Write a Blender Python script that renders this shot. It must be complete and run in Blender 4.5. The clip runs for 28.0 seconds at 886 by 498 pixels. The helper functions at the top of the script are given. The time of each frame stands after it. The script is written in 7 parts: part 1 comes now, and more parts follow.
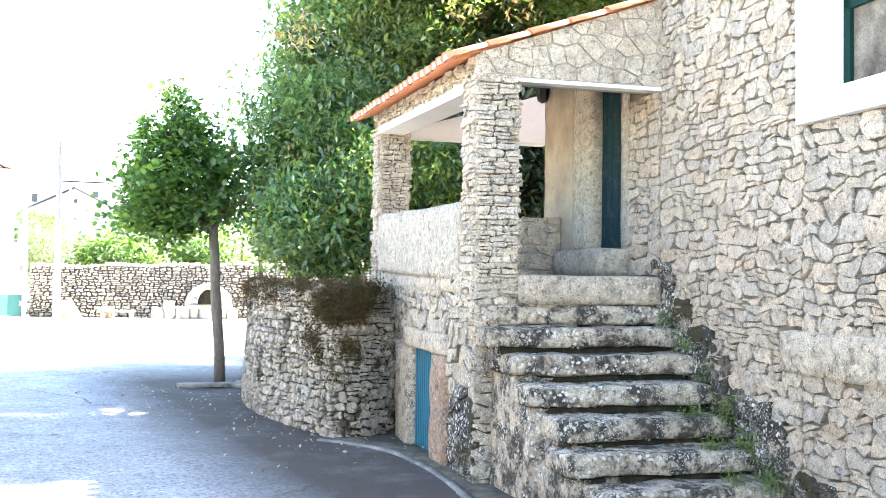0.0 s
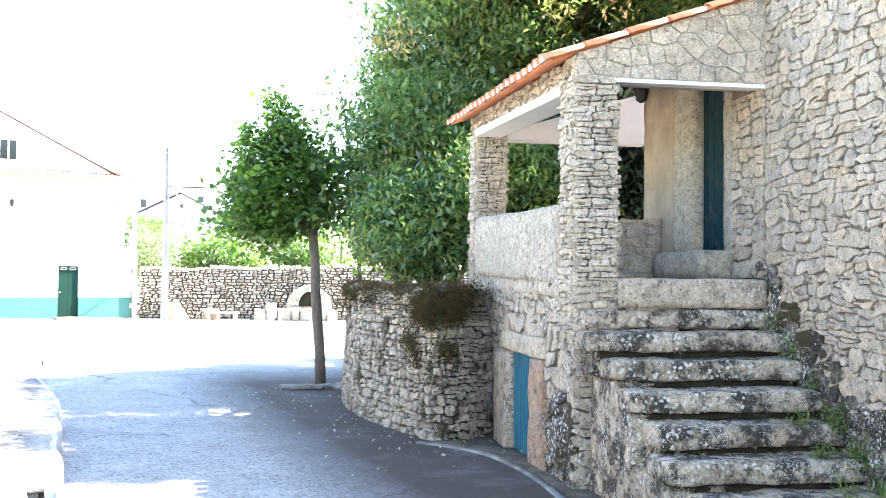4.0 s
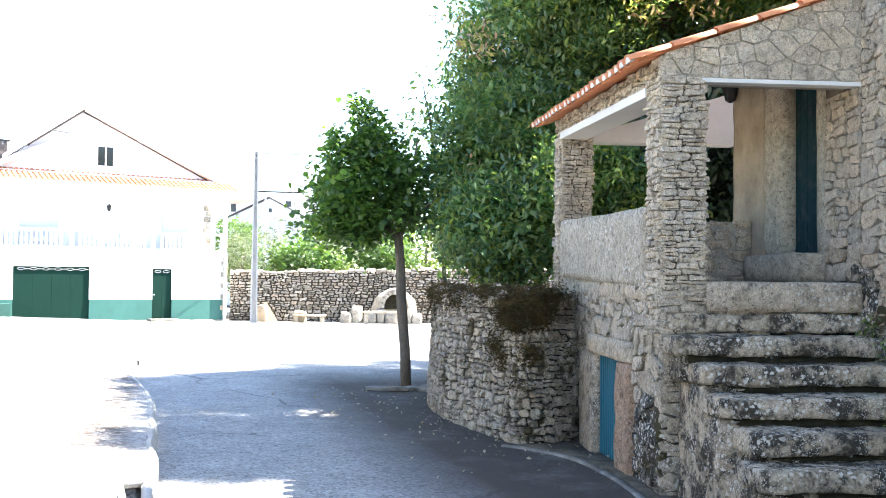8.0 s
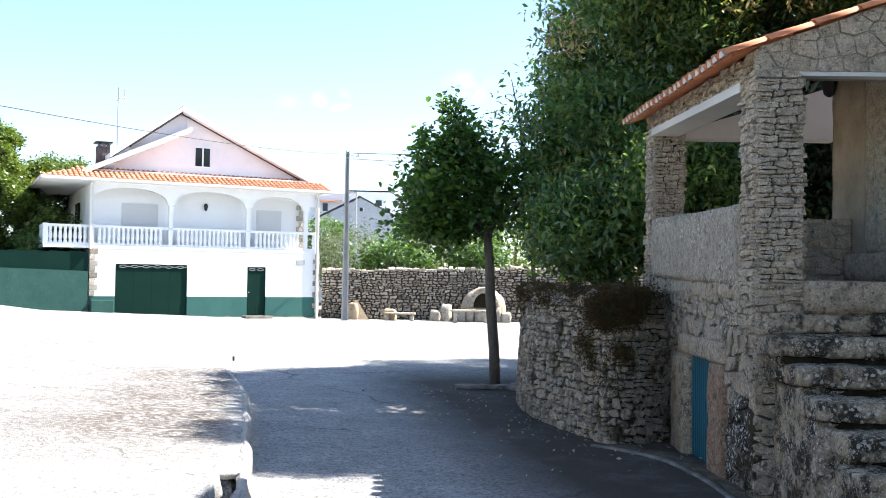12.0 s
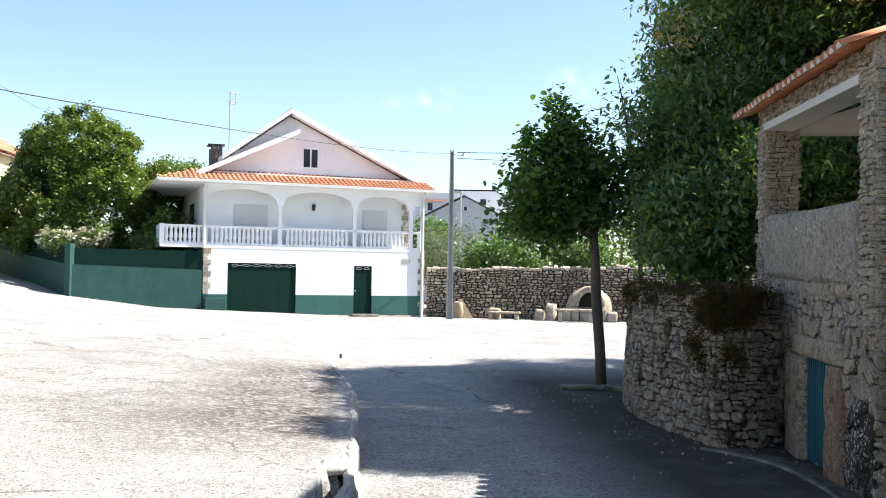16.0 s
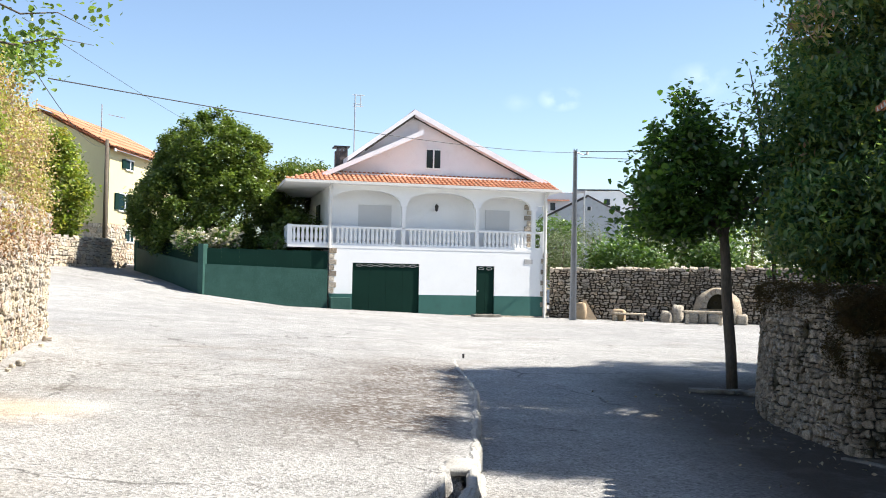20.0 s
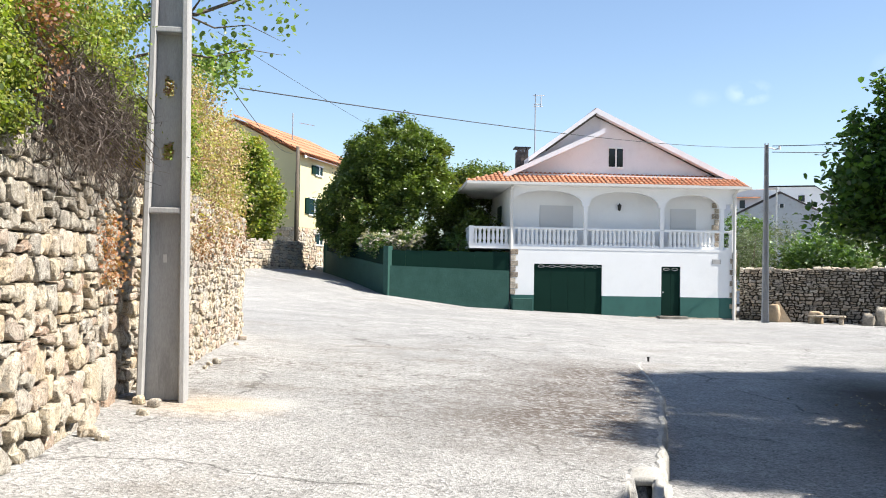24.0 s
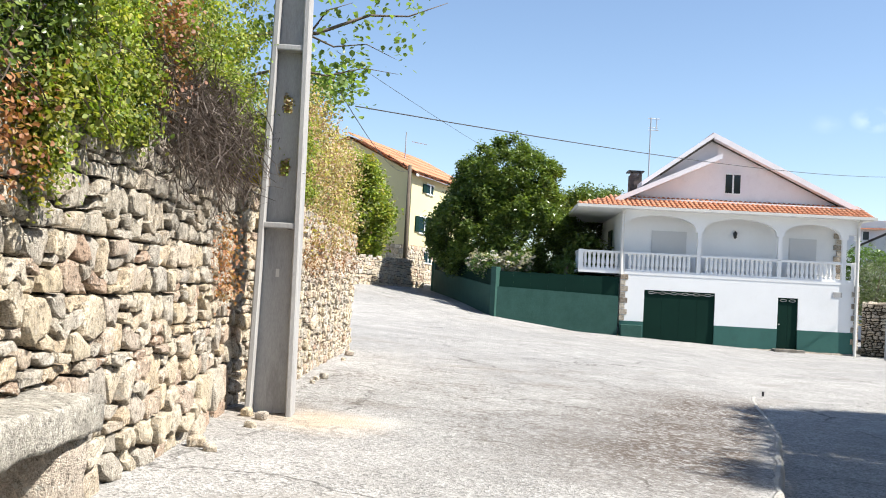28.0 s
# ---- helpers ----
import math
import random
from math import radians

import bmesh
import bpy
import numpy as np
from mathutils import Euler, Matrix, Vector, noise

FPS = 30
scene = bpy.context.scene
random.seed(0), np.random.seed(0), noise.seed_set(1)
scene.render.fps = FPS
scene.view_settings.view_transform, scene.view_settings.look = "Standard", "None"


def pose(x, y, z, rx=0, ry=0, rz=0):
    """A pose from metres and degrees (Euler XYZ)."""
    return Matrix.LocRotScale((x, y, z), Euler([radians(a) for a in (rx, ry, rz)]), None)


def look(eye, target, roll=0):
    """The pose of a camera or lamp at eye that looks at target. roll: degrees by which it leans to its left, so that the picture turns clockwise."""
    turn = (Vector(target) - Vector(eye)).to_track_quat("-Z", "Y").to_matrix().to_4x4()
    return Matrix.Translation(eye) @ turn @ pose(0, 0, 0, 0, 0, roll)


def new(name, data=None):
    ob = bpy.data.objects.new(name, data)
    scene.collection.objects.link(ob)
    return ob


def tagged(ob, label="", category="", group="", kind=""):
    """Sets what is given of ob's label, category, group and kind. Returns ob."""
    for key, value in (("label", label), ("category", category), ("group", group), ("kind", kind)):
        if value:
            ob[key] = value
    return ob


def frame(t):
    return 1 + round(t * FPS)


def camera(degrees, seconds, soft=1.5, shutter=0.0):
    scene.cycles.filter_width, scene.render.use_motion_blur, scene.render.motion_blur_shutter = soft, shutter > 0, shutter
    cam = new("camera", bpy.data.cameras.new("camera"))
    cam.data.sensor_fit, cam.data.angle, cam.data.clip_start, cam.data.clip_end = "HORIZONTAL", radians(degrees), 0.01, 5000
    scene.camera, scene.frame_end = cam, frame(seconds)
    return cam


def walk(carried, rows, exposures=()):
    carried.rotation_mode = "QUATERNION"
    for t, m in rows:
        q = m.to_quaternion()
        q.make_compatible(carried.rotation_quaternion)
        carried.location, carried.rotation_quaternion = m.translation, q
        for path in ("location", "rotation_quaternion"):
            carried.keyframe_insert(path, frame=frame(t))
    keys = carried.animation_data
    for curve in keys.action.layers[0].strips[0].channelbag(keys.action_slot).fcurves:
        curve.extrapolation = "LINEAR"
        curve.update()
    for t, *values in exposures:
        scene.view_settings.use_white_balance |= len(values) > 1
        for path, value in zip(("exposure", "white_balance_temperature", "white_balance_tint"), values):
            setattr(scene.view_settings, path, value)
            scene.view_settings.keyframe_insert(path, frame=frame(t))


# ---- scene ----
cam = camera(48.2, 28.0, soft=1.0)
PATH = [
    (0, pose(0.074, -0.109, 1.746, 91.77, -0.75, 0.00)),
    (0.5, pose(0.077, -0.110, 1.747, 91.77, -0.76, 0.68)),
    (1, pose(0.078, -0.112, 1.750, 91.73, -0.73, 1.35)),
    (1.5, pose(0.076, -0.111, 1.752, 91.73, -0.67, 2.08)),
    (2, pose(0.075, -0.108, 1.756, 91.70, -0.67, 2.80)),
    (2.5, pose(0.073, -0.101, 1.760, 91.69, -0.57, 3.51)),
    (3, pose(0.069, -0.093, 1.769, 91.69, -0.51, 4.23)),
    (3.5, pose(0.069, -0.088, 1.771, 91.72, -0.51, 4.93)),
    (5.5, pose(0.057, -0.092, 1.766, 91.93, -0.64, 7.48)),
    (6, pose(0.056, -0.095, 1.766, 91.93, -0.62, 8.05)),
    (6.5, pose(0.060, -0.098, 1.767, 91.92, -0.62, 8.61)),
    (7, pose(0.061, -0.100, 1.766, 91.92, -0.63, 9.16)),
    (7.5, pose(0.062, -0.102, 1.767, 91.92, -0.67, 9.78)),
    (8, pose(0.064, -0.108, 1.767, 91.91, -0.62, 10.48)),
    (8.5, pose(0.065, -0.114, 1.766, 91.89, -0.67, 11.24)),
    (9, pose(0.067, -0.114, 1.764, 91.90, -0.74, 12.07)),
    (9.5, pose(0.067, -0.117, 1.760, 91.89, -0.78, 12.88)),
    (10, pose(0.068, -0.118, 1.760, 91.88, -0.80, 13.67)),
    (10.5, pose(0.067, -0.117, 1.760, 91.86, -0.87, 14.31)),
    (11, pose(0.069, -0.121, 1.760, 91.86, -0.88, 14.79)),
    (11.5, pose(0.071, -0.123, 1.759, 91.82, -0.88, 15.19)),
    (13.5, pose(0.073, -0.119, 1.757, 91.73, -0.75, 17.24)),
    (14, pose(0.068, -0.112, 1.755, 91.72, -0.82, 17.78)),
    (14.5, pose(0.064, -0.109, 1.755, 91.70, -0.82, 18.46)),
    (15, pose(0.062, -0.108, 1.756, 91.68, -0.88, 19.47)),
    (15.5, pose(0.063, -0.104, 1.756, 91.66, -0.90, 20.60)),
    (16, pose(0.063, -0.102, 1.758, 91.63, -0.92, 21.68)),
    (16.5, pose(0.063, -0.098, 1.759, 91.62, -0.96, 22.71)),
    (17, pose(0.058, -0.091, 1.758, 91.59, -0.93, 23.69)),
    (17.5, pose(0.052, -0.080, 1.760, 91.55, -0.97, 24.61)),
    (18, pose(0.044, -0.066, 1.757, 91.52, -0.97, 25.46)),
    (18.5, pose(0.032, -0.051, 1.755, 91.51, -1.06, 26.27)),
    (19, pose(0.024, -0.033, 1.752, 91.52, -1.14, 27.09)),
    (19.5, pose(0.011, -0.012, 1.747, 91.54, -1.21, 27.83)),
    (20, pose(-0.005, 0.017, 1.742, 91.54, -1.14, 28.74)),
    (20.5, pose(-0.019, 0.048, 1.738, 91.53, -1.12, 29.86)),
    (21, pose(-0.029, 0.069, 1.739, 91.52, -1.10, 31.19)),
    (21.5, pose(-0.038, 0.084, 1.738, 91.50, -1.02, 32.56)),
    (22, pose(-0.045, 0.098, 1.741, 91.47, -1.02, 33.91)),
    (22.5, pose(-0.054, 0.110, 1.742, 91.45, -0.98, 35.26)),
    (24.5, pose(-0.087, 0.186, 1.743, 91.42, -1.04, 40.25)),
    (25, pose(-0.097, 0.197, 1.743, 91.46, -1.15, 40.93)),
    (25.5, pose(-0.113, 0.201, 1.746, 91.53, -1.35, 41.42)),
    (26, pose(-0.137, 0.213, 1.754, 91.64, -1.71, 42.22)),
    (26.5, pose(-0.156, 0.223, 1.760, 91.80, -2.09, 43.03)),
    (27, pose(-0.168, 0.229, 1.761, 91.98, -2.46, 43.87)),
    (27.5, pose(-0.177, 0.231, 1.763, 92.18, -2.88, 44.69)),
    (28, pose(-0.179, 0.237, 1.763, 92.36, -3.10, 45.41)),
]
EXPOSURES = [(0, 4.35, 6550, 10), (3, 4.25, 6450, 10), (6, 3.6, 6350, 10), (8, 3.25, 6350, 10), (11, 2.2, 6120, 10), (14, 1.65, 6300, 10), (17, 1.4, 6400, 10), (20, 1.2, 6450, 10), (25, 1.1, 6400, 10), (28, 1.08, 6400, 10)]
walk(cam, PATH, EXPOSURES)

# ---- light ----
SUN_YAW, SUN_EL = -61.5, 51.5
world = bpy.data.worlds.new("sky")
scene.world = world
world.use_nodes = True
wn = world.node_tree
wn.nodes.clear()
sky = wn.nodes.new("ShaderNodeTexSky")
sky.sky_type = "NISHITA"
sky.sun_disc = False
sky.sun_elevation = radians(SUN_EL)
sky.sun_rotation = radians(-SUN_YAW)
sky.air_density, sky.dust_density, sky.ozone_density = 0.9, 0.5, 1.1
bg = wn.nodes.new("ShaderNodeBackground")
bg.inputs["Strength"].default_value = 0.092
wout = wn.nodes.new("ShaderNodeOutputWorld")
cloud = sky.outputs[0]
ray_dir = wn.nodes.new("ShaderNodeTexCoord").outputs["Generated"]
puff = wn.nodes.new("ShaderNodeTexNoise")
puff.inputs["Scale"].default_value, puff.inputs["Detail"].default_value = 38.0, 6.0
wn.links.new(ray_dir, puff.inputs["Vector"])
for spot, size, amount in (((-0.371, 0.9117, 0.1775), 0.024, 0.3), ((-0.4107, 0.8951, 0.1734), 0.018, 0.07), ((-0.243, 0.9507, 0.193), 0.034, 0.18)):
    off = wn.nodes.new("ShaderNodeVectorMath")
    off.operation = "SUBTRACT"
    off.inputs[1].default_value = spot
    wn.links.new(ray_dir, off.inputs[0])
    flat = wn.nodes.new("ShaderNodeVectorMath")
    flat.operation = "MULTIPLY"
    flat.inputs[1].default_value = (1.0, 1.0, 1.8)
    wn.links.new(off.outputs[0], flat.inputs[0])
    span = wn.nodes.new("ShaderNodeVectorMath")
    span.operation = "LENGTH"
    wn.links.new(flat.outputs[0], span.inputs[0])
    edge = wn.nodes.new("ShaderNodeMapRange")
    for i, v in ((1, size), (2, 0.0), (3, 0.0), (4, amount)):
        edge.inputs[i].default_value = v
    wn.links.new(span.outputs["Value"], edge.inputs[0])
    torn = wn.nodes.new("ShaderNodeMapRange")
    for i, v in ((1, 0.42), (2, 0.62), (3, 0.0), (4, 1.0)):
        torn.inputs[i].default_value = v
    wn.links.new(puff.outputs[0], torn.inputs[0])
    mask = wn.nodes.new("ShaderNodeMath")
    mask.operation = "MULTIPLY"
    wn.links.new(edge.outputs[0], mask.inputs[0])
    wn.links.new(torn.outputs[0], mask.inputs[1])
    blend = wn.nodes.new("ShaderNodeMix")
    blend.data_type = "RGBA"
    wn.links.new(mask.outputs[0], blend.inputs[0])
    wn.links.new(cloud, blend.inputs[6])
    blend.inputs[7].default_value = (9.5, 9.8, 10.0, 1.0)
    cloud = blend.outputs[2]
wn.links.new(cloud, bg.inputs[0])
wn.links.new(bg.outputs[0], wout.inputs[0])
sun_data = bpy.data.lights.new("sun", "SUN")
sun_data.energy, sun_data.angle, sun_data.color = 5.0, radians(0.55), (1.0, 0.95, 0.87)
sun = new("sun", sun_data)
sdir = Vector((math.sin(radians(-SUN_YAW)) * math.cos(radians(SUN_EL)), math.cos(radians(SUN_YAW)) * math.cos(radians(SUN_EL)), math.sin(radians(SUN_EL))))
sun.matrix_world = look(sdir * 60, (0, 0, 0))


# ---- materials ----
def nodes_of(name):
    m = bpy.data.materials.new(name)
    m.use_nodes = True
    nt = m.node_tree
    return m, nt, nt.nodes["Principled BSDF"]


def node(nt, kind, ins=None, operation=""):
    n = nt.nodes.new(kind)
    if operation:
        n.operation = operation
    for k, v in (ins or {}).items():
        if isinstance(v, bpy.types.NodeSocket):
            nt.links.new(v, n.inputs[k])
        else:
            n.inputs[k].default_value = v
    return n


def rgb(c):
    return (c[0], c[1], c[2], 1.0)


def mixc(nt, fac, a, b, mode="MIX"):
    n = nt.nodes.new("ShaderNodeMix")
    n.data_type, n.blend_type = "RGBA", mode
    for sock, v in ((n.inputs[0], fac), (n.inputs[6], a), (n.inputs[7], b)):
        if isinstance(v, bpy.types.NodeSocket):
            nt.links.new(v, sock)
        else:
            sock.default_value = v if isinstance(v, float) else rgb(v)
    return n.outputs[2]


def ramp(nt, fac, stops):
    n = nt.nodes.new("ShaderNodeValToRGB")
    e = n.color_ramp.elements
    while len(e) < len(stops):
        e.new(0.5)
    for el, (p, c) in zip(e, stops):
        el.position = p
        el.color = rgb(c) if not isinstance(c, float) else (c, c, c, 1)
    nt.links.new(fac, n.inputs[0])
    return n.outputs[0]


def coords(nt, scale=(1, 1, 1), world_space=True):
    if world_space:
        src = nt.nodes.new("ShaderNodeNewGeometry").outputs["Position"]
    else:
        src = nt.nodes.new("ShaderNodeTexCoord").outputs["Object"]
    return node(nt, "ShaderNodeMapping", {"Vector": src, "Scale": scale}).outputs[0]


def noise_tex(nt, vec, scale, detail=4.0, rough=0.6, out="Fac"):
    return node(nt, "ShaderNodeTexNoise", {"Vector": vec, "Scale": scale, "Detail": detail, "Roughness": rough}).outputs[out]


def rand_piece(nt):
    a = nt.nodes.new("ShaderNodeObjectInfo").outputs["Random"]
    b = nt.nodes.new("ShaderNodeNewGeometry").outputs["Random Per Island"]
    s = node(nt, "ShaderNodeMath", {0: a, 1: b}, operation="ADD").outputs[0]
    return node(nt, "ShaderNodeMath", {0: s}, operation="FRACT").outputs[0]


def bump(nt, bsdf, height, strength=0.4, dist=0.02):
    b = node(nt, "ShaderNodeBump", {"Height": height, "Strength": strength, "Distance": dist})
    nt.links.new(b.outputs[0], bsdf.inputs["Normal"])


def surface(name, tones, rough=0.85, patch=0.6, grain=60.0, grain_amt=0.35, stain=(0.1, 0.09, 0.08), stain_amt=0.4, relief=0.4, dist=0.012, metal=0.0, pieces=True, stretch=(1, 1, 1), spec=0.3):
    """A mineral or painted surface: piece-by-piece tone, patches, fine grain, stains and relief."""
    m, nt, b = nodes_of(name)
    v = coords(nt, stretch)
    n1 = noise_tex(nt, v, patch, 5.0, 0.6)
    if pieces:
        base = ramp(nt, rand_piece(nt), [(i / max(1, len(tones) - 1), c) for i, c in enumerate(tones)])
        mean = [sum(c[i] for c in tones) / len(tones) for i in range(3)]
        base = mixc(nt, ramp(nt, n1, [(0.35, 0.0), (0.7, 0.5)]), base, mean)
    else:
        base = ramp(nt, n1, [(0.3 + 0.4 * i / max(1, len(tones) - 1), c) for i, c in enumerate(tones)])
    n2 = noise_tex(nt, v, grain, 3.0, 0.75)
    g = ramp(nt, n2, [(0.3, 1.0 - grain_amt), (0.7, 1.0 + 0.0)])
    base = mixc(nt, 1.0, base, g, "MULTIPLY")
    n3 = noise_tex(nt, v, patch * 3.1, 6.0, 0.7)
    base = mixc(nt, ramp(nt, n3, [(0.52, 0.0), (0.72, stain_amt)]), base, stain)
    nt.links.new(base, b.inputs["Base Color"])
    b.inputs["Roughness"].default_value, b.inputs["Metallic"].default_value = rough, metal
    b.inputs["Specular IOR Level"].default_value = spec
    h = node(nt, "ShaderNodeMath", {0: noise_tex(nt, v, grain * 0.4, 6.0, 0.7), 1: n2}, operation="ADD").outputs[0]
    bump(nt, b, h, relief, dist)
    return m


def lichen_stone(name, tones, white=0.5, dark=0.5, moss=0.0, scale=1.0, moss_low=None):
    """Weathered granite: tone by piece, crystal grain, white lichen discs, black crust and moss in patches."""
    m, nt, b = nodes_of(name)
    v = coords(nt)
    base = ramp(nt, rand_piece(nt), [(i / max(1, len(tones) - 1), tuple(q * w for q, w in zip(c, (0.795, 0.768, 0.725)))) for i, c in enumerate(tones)])
    big = noise_tex(nt, v, 1.3 * scale, 5.0, 0.65)
    grain = noise_tex(nt, v, 80.0, 2.0, 0.8)
    base = mixc(nt, 1.0, base, ramp(nt, grain, [(0.34, 0.62), (0.6, 1.12)]), "MULTIPLY")
    base = mixc(nt, 1.0, base, ramp(nt, noise_tex(nt, v, 9.0, 6.0, 0.75), [(0.32, 0.6), (0.5, 0.98), (0.66, 1.22)]), "MULTIPLY")
    pits = noise_tex(nt, v, 24.0, 5.0, 0.72)
    base = mixc(nt, 1.0, base, ramp(nt, pits, [(0.37, 0.42), (0.45, 1.0), (0.58, 1.0), (0.66, 1.3)]), "MULTIPLY")
    crust = noise_tex(nt, v, 5.0 * scale, 8.0, 0.78)
    base = mixc(nt, ramp(nt, crust, [(0.62 - 0.17 * dark, 0.0), (0.70 - 0.15 * dark, min(0.95, 0.4 + dark * 0.55))]), base, (0.04, 0.034, 0.026))
    vor = node(nt, "ShaderNodeTexVoronoi", {"Vector": v, "Scale": 20.0}).outputs["Distance"]
    wob = node(nt, "ShaderNodeMath", {0: vor, 1: noise_tex(nt, v, 50.0, 3.0)}, operation="ADD").outputs[0]
    spots = ramp(nt, wob, [(0.74, 1.0), (0.84, 0.0)])
    area = ramp(nt, big, [(0.44, 0.0), (0.56, white)])
    fac = node(nt, "ShaderNodeMath", {0: spots, 1: area}, operation="MULTIPLY").outputs[0]
    base = mixc(nt, fac, base, (0.7, 0.67, 0.59))
    vor2 = node(nt, "ShaderNodeTexVoronoi", {"Vector": v, "Scale": 55.0}).outputs["Distance"]
    wob2 = node(nt, "ShaderNodeMath", {0: vor2, 1: noise_tex(nt, v, 120.0, 2.0)}, operation="ADD").outputs[0]
    area2 = ramp(nt, noise_tex(nt, v, 3.1 * scale, 4.0, 0.7), [(0.42, 0.0), (0.56, white)])
    fac2 = node(nt, "ShaderNodeMath", {0: ramp(nt, wob2, [(0.72, 1.0), (0.8, 0.0)]), 1: area2}, operation="MULTIPLY").outputs[0]
    base = mixc(nt, fac2, base, (0.72, 0.69, 0.61))
    if moss:
        mo = noise_tex(nt, v, 1.9, 6.0, 0.72)
        base = mixc(nt, ramp(nt, mo, [(0.58 - 0.1 * moss, 0.0), (0.64 - 0.06 * moss, 0.92)]), base, (0.05, 0.04, 0.014))
    nt.links.new(base, b.inputs["Base Color"])
    b.inputs["Roughness"].default_value = 0.92
    b.inputs["Specular IOR Level"].default_value = 0.2
    h = node(nt, "ShaderNodeMath", {0: noise_tex(nt, v, 28.0, 8.0, 0.72), 1: grain}, operation="ADD").outputs[0]
    bump(nt, b, h, 0.95, 0.022)
    return m


def leaf_mat(name, tones, trans=0.35, gloss=0.45, autumn=0.0):
    m, nt, b = nodes_of(name)
    r = nt.nodes.new("ShaderNodeNewGeometry").outputs["Random Per Island"]
    c = ramp(nt, r, [(i / max(1, len(tones) - 1), t) for i, t in enumerate(tones)])
    v = coords(nt)
    c = mixc(nt, 1.0, c, ramp(nt, noise_tex(nt, v, 0.9, 4.0), [(0.3, 0.6), (0.7, 1.25)]), "MULTIPLY")
    if autumn:
        c = mixc(nt, ramp(nt, noise_tex(nt, v, 0.55, 2.0), [(0.66 - 0.1 * autumn, 0.0), (0.72, 0.9)]), c, (0.38, 0.27, 0.02))
    nt.links.new(c, b.inputs["Base Color"])
    b.inputs["Roughness"].default_value = gloss
    b.inputs["Specular IOR Level"].default_value = 0.6
    tr = node(nt, "ShaderNodeBsdfTranslucent")
    tc = mixc(nt, 1.0, c, (1.5, 1.6, 0.7), "MULTIPLY")
    nt.links.new(tc, tr.inputs[0])
    mx = node(nt, "ShaderNodeMixShader", {0: trans})
    nt.links.new(b.outputs[0], mx.inputs[1])
    nt.links.new(tr.outputs[0], mx.inputs[2])
    nt.links.new(mx.outputs[0], nt.nodes["Material Output"].inputs[0])
    return m


